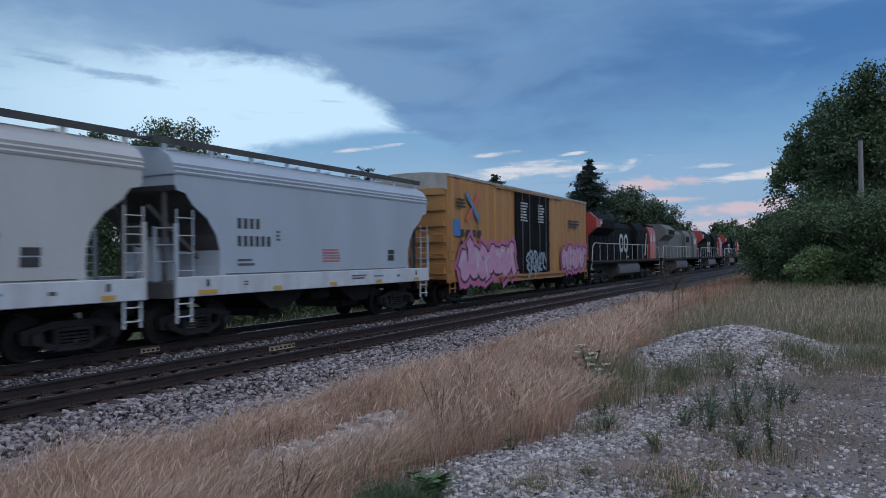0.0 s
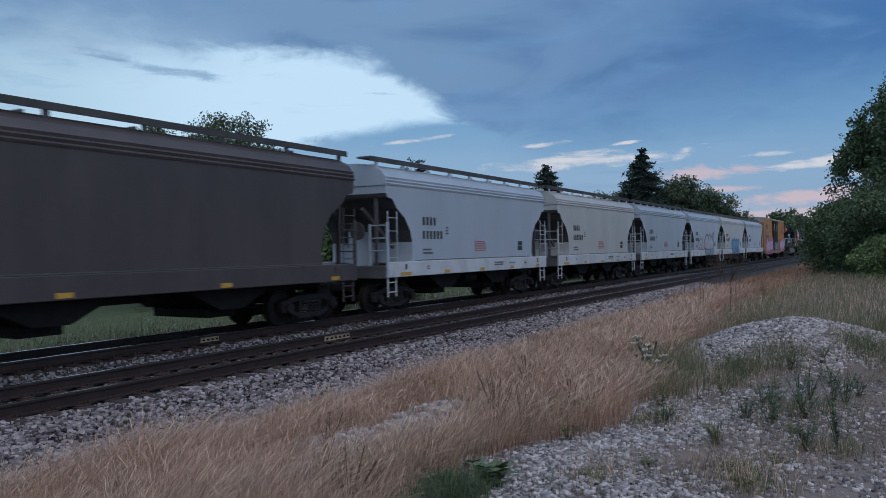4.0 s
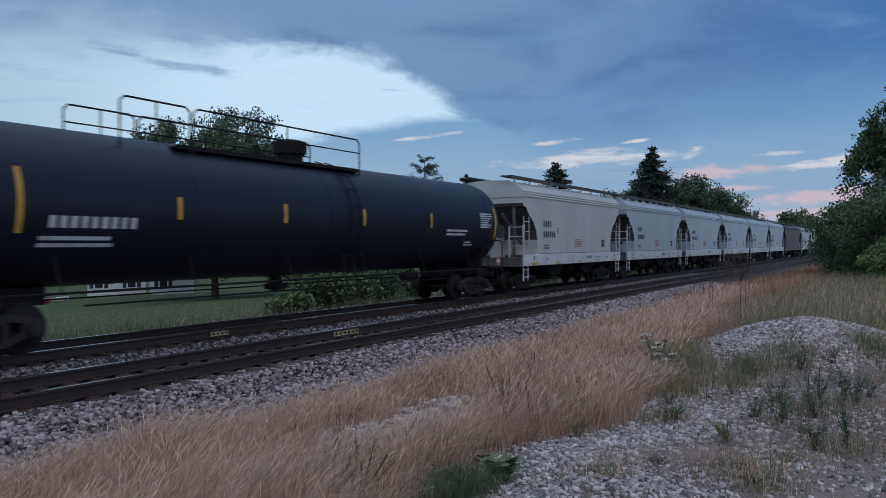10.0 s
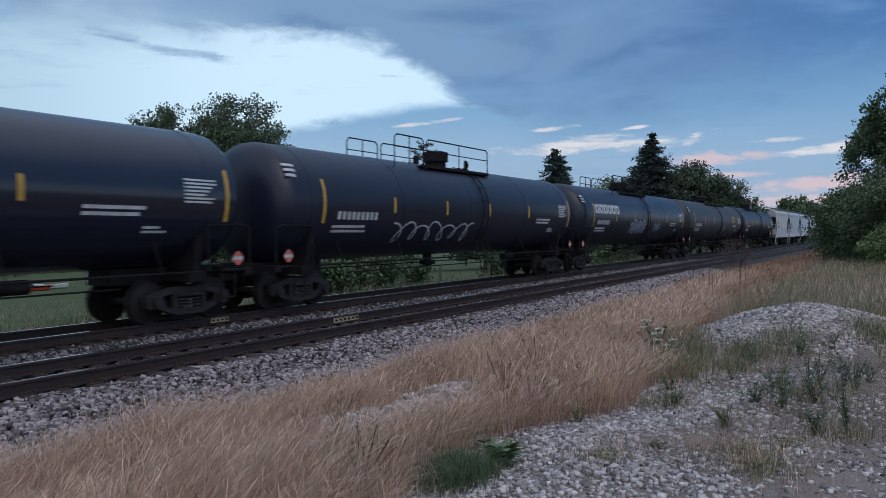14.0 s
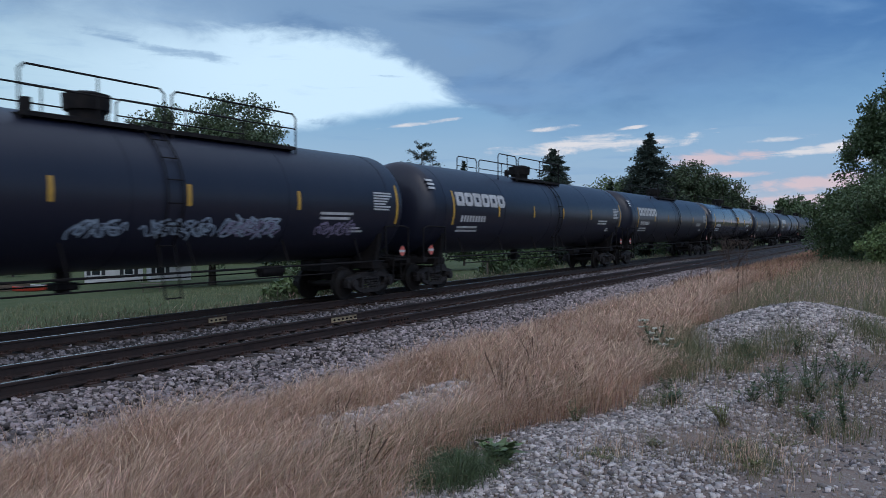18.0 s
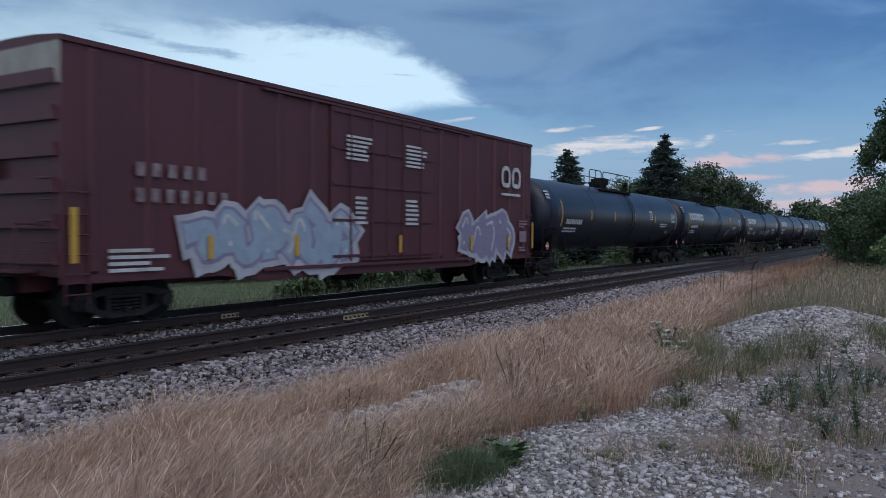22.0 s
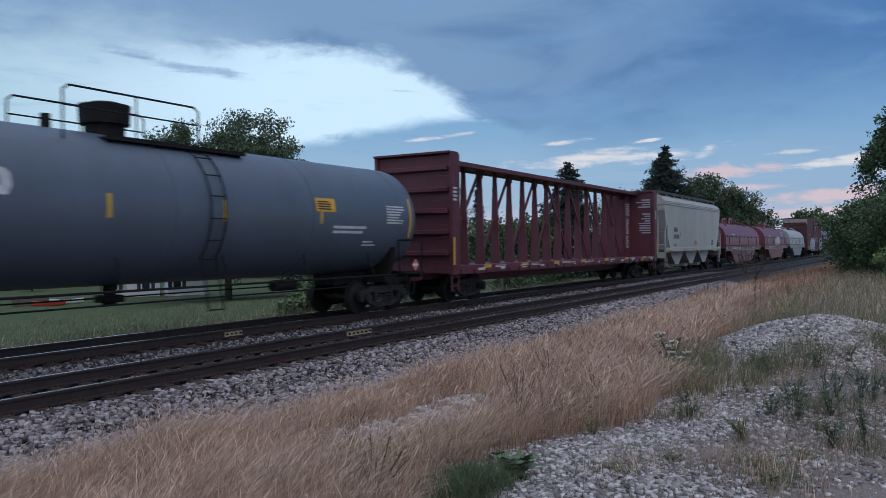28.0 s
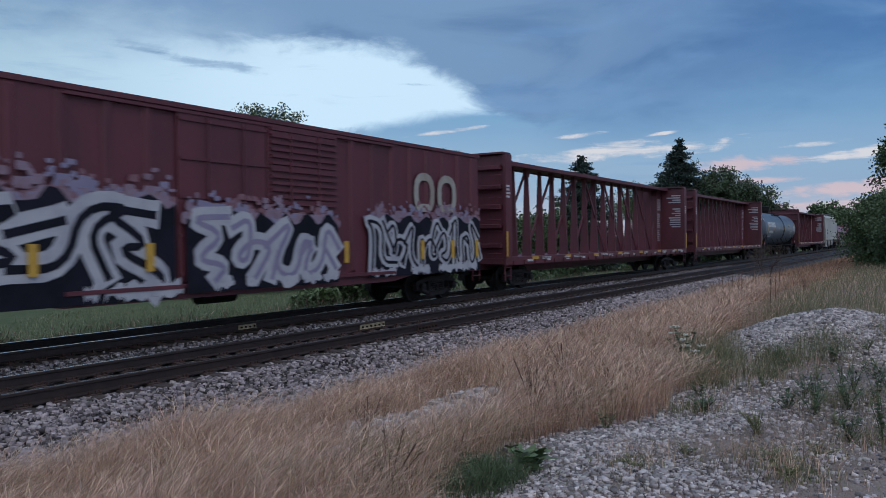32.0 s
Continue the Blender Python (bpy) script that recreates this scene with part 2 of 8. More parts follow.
RUST = (0.16, 0.07, 0.035)
M = {
    "grey": surface("hopper_grey_paint", (0.445, 0.495, 0.555), (0.35, 0.380, 0.415), 0.45, 0, 0.8, 25, 0.45, 0.05, 4.0, (0.34, 0.28, 0.20), 0.05),
    "grey2": surface("hopper_beige_grey_paint", (0.53, 0.52, 0.505), (0.40, 0.385, 0.36), 0.45, 0, 0.8, 25, 0.5, 0.05, 4.0, (0.34, 0.27, 0.18), 0.12),
    "sill": surface("pale_sill_paint", (0.64, 0.66, 0.69), (0.36, 0.36, 0.35), 0.5, 0, 1.2, 25, 0.5, 0.05, 3.0),
    "greyd": surface("grimy_grey_steel", (0.13, 0.12, 0.12), (0.07, 0.062, 0.060), 0.6, 0, 2, 20, 0.6, 0.1, 2.0),
    # shade of the hopper slope sheets as a dark grey; running boards share it
    "greyshade": surface("grimy_slope_sheet", (0.055, 0.050, 0.049), (0.10, 0.095, 0.092), 0.7, 0, 2, 20, 0.7, 0.1, 2.0),
    "black": surface("tank_black_paint", (0.0115, 0.0135, 0.0275), (0.019, 0.0205, 0.035), 0.36, 0, 0.7, 14, 0.7, 0.03, 3.0, (0.05, 0.045, 0.045), 0.0, spec=0.5),
    "black1": surface("tank_deep_black", (0.0075, 0.0090, 0.0200), (0.013, 0.0145, 0.027), 0.40, 0, 0.7, 14, 0.7, 0.03, 3.0, spec=0.35),
    "haze": surface("spray_dusty_pink", (0.27, 0.14, 0.165), (0.18, 0.07, 0.085), 0.6, 0, 3, 30, 0.6, 0.02),
    "pinkp": surface("spray_pale_pink", (0.62, 0.34, 0.48), (0.50, 0.22, 0.38), 0.55, 0, 3, 30, 0.6, 0.02),
    "gloss": surface("tank_gloss_black", (0.011, 0.014, 0.028), (0.018, 0.020, 0.034), 0.17, 0, 0.7, 14, 0.5, 0.01, 3.0, spec=0.7),
    "tankgrey": surface("tank_slate_paint", (0.10, 0.122, 0.158), (0.072, 0.086, 0.11), 0.4, 0, 0.8, 14, 0.5, 0.03, 3.0),
    # steel and wheel set extra dark: shade beneath the cars is in these colours
    "steel": surface("truck_dark_steel", (0.0085, 0.0078, 0.009), (0.022, 0.018, 0.017), 0.75, 0.0, 4, 40, 0.8, 0.2, 1.0, spec=0.2),
    "wheel": surface("wheel_worn_steel", (0.020, 0.017, 0.016), (0.011, 0.009, 0.009), 0.6, 0.1, 6, 40, 0.6, 0.1, spec=0.3),
    "tread": surface("bright_tread", (0.45, 0.45, 0.46), (0.3, 0.3, 0.3), 0.25, 1.0, 6, 40, 0.4, 0.02),
    "white": surface("stencil_white", (0.62, 0.63, 0.64), (0.36, 0.35, 0.34), 0.6, 0, 3, 30, 0.7, 0.02),
    "ink": surface("stencil_black", (0.03, 0.03, 0.035), (0.07, 0.07, 0.07), 0.6, 0, 3, 30, 0.5, 0.02),
    "redink": surface("stencil_red", (0.42, 0.14, 0.14), (0.45, 0.28, 0.28), 0.6, 0, 3, 30, 0.5, 0.02),
    "blueink": surface("stencil_blue", (0.10, 0.22, 0.42), (0.2, 0.3, 0.4), 0.6, 0, 3, 30, 0.5, 0.02),
    "yellow": surface("reflective_yellow", (0.62, 0.36, 0.05), (0.42, 0.24, 0.05), 0.45, 0, 6, 40, 0.5, 0.02),
    "orange": surface("placard_amber", (0.75, 0.38, 0.02), (0.55, 0.28, 0.03), 0.5, 0, 5, 40, 0.4, 0.02),
    "placard": surface("placard_red", (0.62, 0.13, 0.10), (0.5, 0.2, 0.18), 0.5, 0, 5, 40, 0.3, 0.02),
    "ybox": surface("boxcar_yellow", (0.46, 0.23, 0.075), (0.33, 0.16, 0.06), 0.5, 0, 1.0, 25, 0.55, 0.06, 4.0, RUST, 0.0),
    "ytop": surface("faded_roof_cap", (0.42, 0.40, 0.36), (0.25, 0.20, 0.15), 0.6, 0, 2.0, 25, 0.6, 0.06, 2.0, RUST, 0.1),
    "red": surface("boxcar_oxide_red", (0.105, 0.029, 0.037), (0.064, 0.022, 0.027), 0.55, 0, 0.9, 25, 0.6, 0.06, 4.0, (0.10, 0.05, 0.035), 0.05),
    "redf": surface("centerbeam_red", (0.130, 0.031, 0.043), (0.074, 0.023, 0.030), 0.55, 0, 1.2, 25, 0.6, 0.06, 3.0, RUST, 0.05),
    "coilred": surface("coil_hood_red", (0.195, 0.046, 0.062), (0.125, 0.034, 0.044), 0.42, 0, 0.8, 25, 0.55, 0.04, 3.0, (0.12, 0.05, 0.045), 0.05),
    "coilgrey": surface("coil_hood_grey", (0.44, 0.44, 0.44), (0.30, 0.29, 0.28), 0.5, 0, 0.8, 25, 0.6, 0.05, 3.0, (0.22, 0.12, 0.08), 0.12),
    "coilbed": surface("coil_bed_bluegrey", (0.26, 0.31, 0.34), (0.18, 0.20, 0.21), 0.5, 0, 1.0, 25, 0.6, 0.05, 2.0, RUST, 0.02),
    "brown": surface("hopper_brown", (0.085, 0.068, 0.066), (0.05, 0.04, 0.04), 0.5, 0, 0.9, 25, 0.6, 0.05, 4.0, RUST, 0.05),
    "buff": surface("hopper_buff_grey", (0.46, 0.45, 0.42), (0.33, 0.31, 0.28), 0.5, 0, 0.7, 25, 0.55, 0.05, 5.0, (0.36, 0.22, 0.11), 0.12),
    "locoblack": surface("loco_black", (0.011, 0.011, 0.012), (0.022, 0.021, 0.021), 0.7, 0, 1.5, 25, 0.6, 0.04, 2.0, spec=0.06),
    "locored": surface("loco_red", (0.42, 0.055, 0.035), (0.28, 0.05, 0.04), 0.4, 0, 1.5, 25, 0.5, 0.04, 2.0),
    "locogrey": surface("loco_grey", (0.15, 0.14, 0.125), (0.10, 0.095, 0.085), 0.6, 0, 1.5, 25, 0.5, 0.04, 2.0),
    "pink": surface("spray_pink", (0.56, 0.16, 0.30), (0.38, 0.12, 0.28), 0.55, 0, 3, 30, 0.5, 0.02),
    "cyan": surface("spray_blue", (0.07, 0.24, 0.48), (0.10, 0.14, 0.40), 0.55, 0, 3, 30, 0.6, 0.02),
    "mauve": surface("spray_mauve", (0.28, 0.24, 0.34), (0.20, 0.19, 0.30), 0.55, 0, 3, 30, 0.6, 0.02),
    "pale": surface("spray_pale_blue", (0.34, 0.42, 0.50), (0.24, 0.30, 0.40), 0.55, 0, 3, 30, 0.6, 0.02),
    "rail": surface("rail_rust_brown", (0.050, 0.031, 0.027), (0.024, 0.017, 0.016), 0.55, 0.2, 5, 50, 0.7, 0.2),
    "railtop": surface("rail_polished_head", (0.52, 0.53, 0.56), (0.34, 0.33, 0.33), 0.22, 1.0, 5, 50, 0.5, 0.03),
    "tie": surface("creosote_tie", (0.034, 0.025, 0.022), (0.085, 0.055, 0.043), 0.85, 0, 4, 40, 0.7, 0.5),
    "plate": surface("tie_plate_rust", (0.080, 0.040, 0.030), (0.030, 0.020, 0.018), 0.8, 0.1, 8, 50, 0.7, 0.3),
    "joint": surface("joint_pale_yellow", (0.46, 0.40, 0.26), (0.22, 0.15, 0.10), 0.7, 0, 9, 60, 0.8, 0.2),
    "stone": surface("limestone_gravel", (0.53, 0.470, 0.450), (0.215, 0.178, 0.165), 0.85, 0, 8, 60, 0.65, 0.3, island=0.65),
    "ballast": surface("grey_ballast", (0.225, 0.200, 0.208), (0.090, 0.074, 0.074), 0.85, 0, 8, 60, 0.5, 0.3, island=0.8),
    "bark": surface("bark_grey_brown", (0.085, 0.070, 0.055), (0.045, 0.036, 0.028), 0.9, 0, 3, 30, 0.8, 0.6, 5.0),
    "twig": surface("bare_twig", (0.11, 0.075, 0.06), (0.07, 0.05, 0.04), 0.85, 0, 5, 40, 0.6, 0.3),
    "leaf": surface("leaf_mid_green", (0.085, 0.130, 0.052), (0.047, 0.078, 0.033), 0.6, 0, 0.35, 4, 0.7, 0.0, island=0.35),
    # far trees' shaded look put into a darker copy of the leaf green
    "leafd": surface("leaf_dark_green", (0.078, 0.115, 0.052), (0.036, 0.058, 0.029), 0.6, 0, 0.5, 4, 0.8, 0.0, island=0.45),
    "leafb": surface("leaf_bright_green", (0.12, 0.17, 0.065), (0.07, 0.11, 0.042), 0.55, 0, 0.4, 4, 0.6, 0.0, island=0.35),
    "needle": surface("spruce_needle", (0.030, 0.048, 0.036), (0.017, 0.030, 0.023), 0.75, 0, 0.5, 5, 0.7, 0.0, island=0.35),
    "straw": surface("dry_grass_straw", (0.49, 0.284, 0.180), (0.172, 0.094, 0.060), 0.85, 0, 1.4, 9, 0.8, 0.0, island=0.8),
    "strawd": surface("dry_stalk_brown", (0.15, 0.09, 0.06), (0.09, 0.06, 0.04), 0.85, 0, 0.5, 5, 0.6, 0.0, island=0.3),
    "weed": surface("weed_green", (0.130, 0.150, 0.066), (0.19, 0.165, 0.09), 0.65, 0, 0.5, 5, 0.7, 0.0, island=0.4),
    "weedd": surface("weed_dark_green", (0.078, 0.112, 0.046), (0.042, 0.064, 0.028), 0.6, 0, 0.5, 5, 0.6, 0.0, island=0.45),
    "olive": surface("weed_olive", (0.19, 0.19, 0.075), (0.13, 0.13, 0.06), 0.7, 0, 0.5, 5, 0.6, 0.0, island=0.4),
    "flower": surface("seed_head_white", (0.62, 0.62, 0.52), (0.45, 0.45, 0.36), 0.7, 0, 5, 30, 0.5, 0.0),
    "siding": surface("house_white_siding", (0.66, 0.67, 0.68), (0.52, 0.52, 0.52), 0.6, 0, 1, 20, 0.4, 0.05),
    "shingle": surface("roof_grey_shingle", (0.16, 0.155, 0.15), (0.10, 0.10, 0.10), 0.85, 0, 2, 25, 0.5, 0.3),
    "shutter": surface("shutter_dark", (0.02, 0.022, 0.028), None, 0.5),
    "wood": surface("weathered_wood", (0.15, 0.12, 0.095), (0.08, 0.065, 0.05), 0.85, 0, 4, 40, 0.6, 0.4, 5.0),
    "redplastic": surface("red_plastic", (0.52, 0.06, 0.035), (0.4, 0.05, 0.03), 0.4),
}


def glass_mat():
    m = bpy.data.materials.new("window_glass")
    m.use_nodes = True
    p = m.node_tree.nodes["Principled BSDF"]
    p.inputs["Base Color"].default_value = (0.02, 0.025, 0.03, 1)
    p.inputs["Roughness"].default_value = 0.06
    return m


M["glass"] = glass_mat()
M["cyan2"] = surface("spray_sky_blue", (0.10, 0.34, 0.52), (0.08, 0.22, 0.46), 0.55, 0, 3, 30, 0.6, 0.02)
M["haze2"] = surface("worn_white_stencil", (0.30, 0.25, 0.26), (0.14, 0.07, 0.08), 0.6, 0, 5, 30, 0.8, 0.02)
M["leafl"] = surface("leaf_pale_green", (0.19, 0.26, 0.095), (0.11, 0.17, 0.06), 0.55, 0, 0.4, 4, 0.6, 0.0, island=0.35)
M["wood2"] = surface("silvered_pole_wood", (0.26, 0.24, 0.22), (0.15, 0.13, 0.12), 0.85, 0, 4, 40, 0.6, 0.4, 5.0)
# side frames, lighter than the darkened wheels behind them
M["cast"] = surface("dusty_cast_steel", (0.032, 0.028, 0.029), (0.016, 0.013, 0.013), 0.7, 0.1, 5, 40, 0.8, 0.2)
M["haze3"] = surface("spray_dusty_lilac", (0.30, 0.22, 0.28), (0.20, 0.11, 0.14), 0.6, 0, 3, 30, 0.7, 0.02)
M["inkp"] = surface("spray_blue_black", (0.007, 0.008, 0.013), (0.022, 0.020, 0.034), 0.6, 0, 1.5, 30, 0.6, 0.02, spec=0.15)
M["chrome"] = surface("spray_pale_silver", (0.50, 0.50, 0.53), (0.33, 0.32, 0.38), 0.5, 0, 2, 30, 0.7, 0.02)


# ---- mesh helpers ----
def finish(bm, name, mat, smooth=35):
    me = bpy.data.meshes.new(name)
    bmesh.ops.recalc_face_normals(bm, faces=bm.faces)
    bm.to_mesh(me)
    bm.free()
    me.materials.append(mat)
    if smooth:
        me.polygons.foreach_set("use_smooth", [True] * len(me.polygons))
        me.set_sharp_from_angle(angle=radians(smooth))
    return me


def part(name, bm, mat, parent, label="", smooth=35):
    ob = new(name, finish(bm, name, mat, smooth))
    ob.parent = parent
    if label:
        ob["label"] = label
    return ob


def again(ob, parent, x=0.0, y=0.0, z=0.0, rz=0.0):
    """Another object on the same mesh."""
    o = new(ob.name.split(".")[0], ob.data)
    o.parent = parent
    o.matrix_basis = pose(x, y, z, 0, 0, rz)
    if "label" in ob:
        o["label"] = ob["label"]
    return o


def thing(name, label, category, group="", kind=""):
    return tagged(new(name), label, category, group, kind)


def box(bm, x0, x1, y0, y1, z0, z1, bevel=0.0):
    m = Matrix.LocRotScale(((x0 + x1) / 2, (y0 + y1) / 2, (z0 + z1) / 2), None, (abs(x1 - x0), abs(y1 - y0), abs(z1 - z0)))
    r = bmesh.ops.create_cube(bm, size=1, matrix=m)
    if bevel:
        es = {e for v in r["verts"] for e in v.link_edges}
        bmesh.ops.bevel(bm, geom=list(es), offset=bevel, segments=1, affect="EDGES")


def rod(bm, p, q, r=0.02, n=6, r2=None):
    p, q = Vector(p), Vector(q)
    d = q - p
    if d.length < 1e-5:
        return
    m = Matrix.Translation((p + q) / 2) @ d.to_track_quat("Z", "Y").to_matrix().to_4x4()
    bmesh.ops.create_cone(bm, cap_ends=True, segments=n, radius1=r, radius2=r if r2 is None else r2, depth=d.length, matrix=m)


def bar(bm, p, q, w, h):
    """A square bar from p to q, w across and h high."""
    p, q = Vector(p), Vector(q)
    d = q - p
    m = Matrix.Translation((p + q) / 2) @ d.to_track_quat("X", "Z").to_matrix().to_4x4() @ Matrix.Diagonal((d.length, w, h, 1))
    bmesh.ops.create_cube(bm, size=1, matrix=m)


def prism(bm, pts, a, b, axis="y"):
    """Extrudes an outline from a to b: pts are (x, z) along y, or (y, z) along x."""
    mk = (lambda p, w: (p[0], w, p[1])) if axis == "y" else (lambda p, w: (w, p[0], p[1]))
    va, vb = [bm.verts.new(mk(p, a)) for p in pts], [bm.verts.new(mk(p, b)) for p in pts]
    bm.faces.new(va)
    bm.faces.new(vb[::-1])
    n = len(pts)
    for i in range(n):
        j = (i + 1) % n
        bm.faces.new((va[i], vb[i], vb[j], va[j]))


def path_rod(bm, pts, r=0.02, n=6):
    for p, q in zip(pts, pts[1:]):
        rod(bm, p, q, r, n)


def quick_mesh(name, verts, faces, mat, smooth=False):
    """A mesh from arrays: verts (n, 3), faces (m, k)."""
    me = bpy.data.meshes.new(name)
    verts, faces = np.asarray(verts, np.float32), np.asarray(faces, np.int32)
    m, k = faces.shape
    me.vertices.add(len(verts))
    me.vertices.foreach_set("co", verts.ravel())
    me.loops.add(m * k)
    me.loops.foreach_set("vertex_index", faces.ravel())
    me.polygons.add(m)
    me.polygons.foreach_set("loop_start", np.arange(0, m * k, k, dtype=np.int32))
    if smooth:
        me.polygons.foreach_set("use_smooth", np.ones(m, bool))
    me.update(calc_edges=True)
    me.materials.append(mat)
    return me


# ---- the lie of the land: x runs along the railway, y away from the viewer, z = 0 at the rail heads ----
EYE_Z = 1.924
NEAR_Y, FAR_Y, HALF = 10.632, 14.476, 0.663     # track centres, half the distance between rail centres
PILE = (13.7, 1.35)
rng = np.random.default_rng(7)


def bumps(x, y):
    return 0.035 * np.sin(1.3 * x + 0.7 * y) * np.cos(0.9 * y - 0.4 * x) + 0.02 * np.sin(3.1 * x + 1.1) * np.sin(2.7 * y + 0.5)


def ground_z(x, y):
    x, y = np.asarray(x, float), np.asarray(y, float)
    ky = [-60, 0, 2.2, 4.0, 7.6, 8.5, 8.95, 9.25, 15.9, 16.3, 17.6, 19.5, 24, 60, 110, 300, 2000]
    kz = [0.3, 0.28, 0.24, 0.10, -0.36, -0.40, -0.30, -0.23, -0.23, -0.35, -0.85, -1.05, -1.30, -3.25, -4.2, -4.6, -4.6]
    z = np.interp(y, ky, kz)
    rough = np.where((y > 9.0) & (y < 16.1), 0.15, 1.0)
    z = z + bumps(x, y) * rough * np.where(np.abs(x) < 90, 1, 0)
    d = np.hypot((x - PILE[0]) / 2.45, (y - PILE[1]) / 1.75)
    return z + 0.56 * np.clip(1 - d, 0, 1) ** 0.85 * (1 + 0.12 * np.sin(2.1 * x + y))


def make_ground():
    near = np.arange(-6, 62, 0.35)
    xs = np.unique(np.r_[-2200, -1200, np.arange(-700, -6, 40), near, np.arange(62, 130, 4), np.arange(130, 700, 40), 1200, 2200])
    ys = np.unique(np.r_[-2200, -1000, -400, -150, np.arange(-60, -10, 6), np.arange(-10, 26, 0.3), np.arange(26, 130, 5), np.arange(130, 500, 60), 1000, 2200])
    gx, gy = np.meshgrid(xs, ys, indexing="ij")
    v = np.stack([gx, gy, ground_z(gx, gy)], -1).reshape(-1, 3)
    n, k = len(xs), len(ys)
    i = (np.arange(n - 1)[:, None] * k + np.arange(k - 1)).ravel()
    me = quick_mesh("ground", v, np.stack([i, i + k, i + k + 1, i + 1], 1), ground_material(), True)
    tagged(new("ground", me), "trackside ground of dry soil, gravel and mown lawn", "ground", kind="structure")


def ground_material():
    """Bare dusty soil near the track, ballast under it, lawn beyond: laid out by place."""
    m = bpy.data.materials.new("trackside_soil")
    m.use_nodes = True
    t = m.node_tree
    c = Calc(t)
    p = t.nodes["Principled BSDF"]
    co = t.nodes.new("ShaderNodeTexCoord")
    v = co.outputs["Object"]
    sep = t.nodes.new("ShaderNodeSeparateXYZ")
    t.links.new(v, sep.inputs[0])
    x, y, _ = sep.outputs
    n0, n1, n2, n3 = c.noise(v, 0.25, 4), c.noise(v, 1.1, 6, 0.6), c.noise(v, 18, 5, 0.7), c.noise(v, 70, 3, 0.7)
    soil = c.mix(c.step(n1, 0.35, 0.7), (0.275, 0.208, 0.174), (0.150, 0.110, 0.090))
    soil = c.mix(c.m("MULTIPLY", c.step(n2, 0.45, 0.65), 0.6), soil, (0.29, 0.265, 0.25))
    soil = c.mix(c.m("MULTIPLY", c.step(n3, 0.52, 0.60), 0.5), soil, (0.36, 0.325, 0.31))
    thatch = c.mix(c.step(n2, 0.35, 0.7), (0.24, 0.16, 0.10), (0.13, 0.09, 0.06))
    yy = c.m("ADD", y, c.m("MULTIPLY", c.m("SUBTRACT", n1, 0.5), 1.6))
    col = c.mix(c.step(yy, 2.3, 3.2), soil, thatch)
    bal = c.mix(c.step(n2, 0.3, 0.7), (0.085, 0.080, 0.080), (0.035, 0.030, 0.030))
    col = c.mix(c.step(yy, 7.2, 7.9), col, bal)
    rust = c.m("MULTIPLY", c.step(yy, 8.8, 9.3), c.step(n1, 0.30, 0.55))
    bal = c.mix(c.m("MULTIPLY", rust, 0.8), bal, (0.105, 0.055, 0.036))
    lawn = c.mix(c.step(n0, 0.35, 0.65), (0.070, 0.100, 0.042), (0.095, 0.122, 0.055))
    lawn = c.mix(c.m("MULTIPLY", c.step(n1, 0.42, 0.62), 0.6), lawn, (0.135, 0.135, 0.065))
    lawn = c.mix(c.m("MULTIPLY", c.step(n2, 0.40, 0.62), 0.5), lawn, (0.045, 0.065, 0.028))
    col = c.mix(c.step(yy, 16.2, 17.0), col, lawn)
    far = c.step(c.m("ADD", c.m("ABSOLUTE", x), c.m("MULTIPLY", n0, 20)), 34, 62)
    near = c.m("MULTIPLY", far, c.m("SUBTRACT", 1.0, c.step(y, 5.5, 7.5)))
    col = c.mix(near, col, c.mix(c.step(n1, 0.4, 0.6), (0.10, 0.12, 0.045), (0.20, 0.15, 0.085)))
    back = c.m("SUBTRACT", 1.0, c.step(yy, -14, -9))
    col = c.mix(back, col, lawn)
    t.links.new(col, p.inputs["Base Color"])
    p.inputs["Roughness"].default_value = 0.95
    p.inputs["Specular IOR Level"].default_value = 0.2
    b = t.nodes.new("ShaderNodeBump")
    b.inputs["Strength"].default_value, b.inputs["Distance"].default_value = 0.6, 0.05
    t.links.new(c.m("ADD", n2, c.m("MULTIPLY", n3, 0.5)), b.inputs["Height"])
    t.links.new(b.outputs[0], p.inputs["Normal"])
    return m


make_ground()


# ---- stones ----
def stone_shape(kind):
    if kind == "ico":
        bm = bmesh.new()
        bmesh.ops.create_icosphere(bm, subdivisions=1, radius=1)
    else:
        bm = bmesh.new()
        bmesh.ops.create_cube(bm, size=1.5)
        bmesh.ops.triangulate(bm, faces=bm.faces)
    v = np.array([q.co[:] for q in bm.verts])
    f = np.array([[q.index for q in face.verts] for face in bm.faces])
    bm.free()
    return v, f


def stones(name, pts, sizes, mat, label, kind="ico", flat=0.62):
    """Many loose stones, each a dented lump with its own size, turn and tilt."""
    base, f = stone_shape(kind)
    n, k = len(pts), len(base)
    ang = rng.uniform(0, 6.283, n)
    s = sizes[:, None] * rng.uniform(0.65, 1.25, (n, 3)) * (1, 1, flat)
    v = base[None] * (1 + rng.uniform(-0.28, 0.28, (n, k, 1)))
    v = v * s[:, None, :]
    tilt = rng.uniform(-0.5, 0.5, (n, 1))
    v[..., 2] += v[..., 0] * tilt
    c, sn = np.cos(ang)[:, None], np.sin(ang)[:, None]
    w = np.stack([v[..., 0] * c - v[..., 1] * sn, v[..., 0] * sn + v[..., 1] * c, v[..., 2]], -1)
    w += np.asarray(pts)[:, None, :]
    faces = (f[None] + (np.arange(n) * k)[:, None, None]).reshape(-1, 3)
    return tagged(new(name, quick_mesh(name, w.reshape(-1, 3), faces, mat)), label, "gravel", kind="stuff")


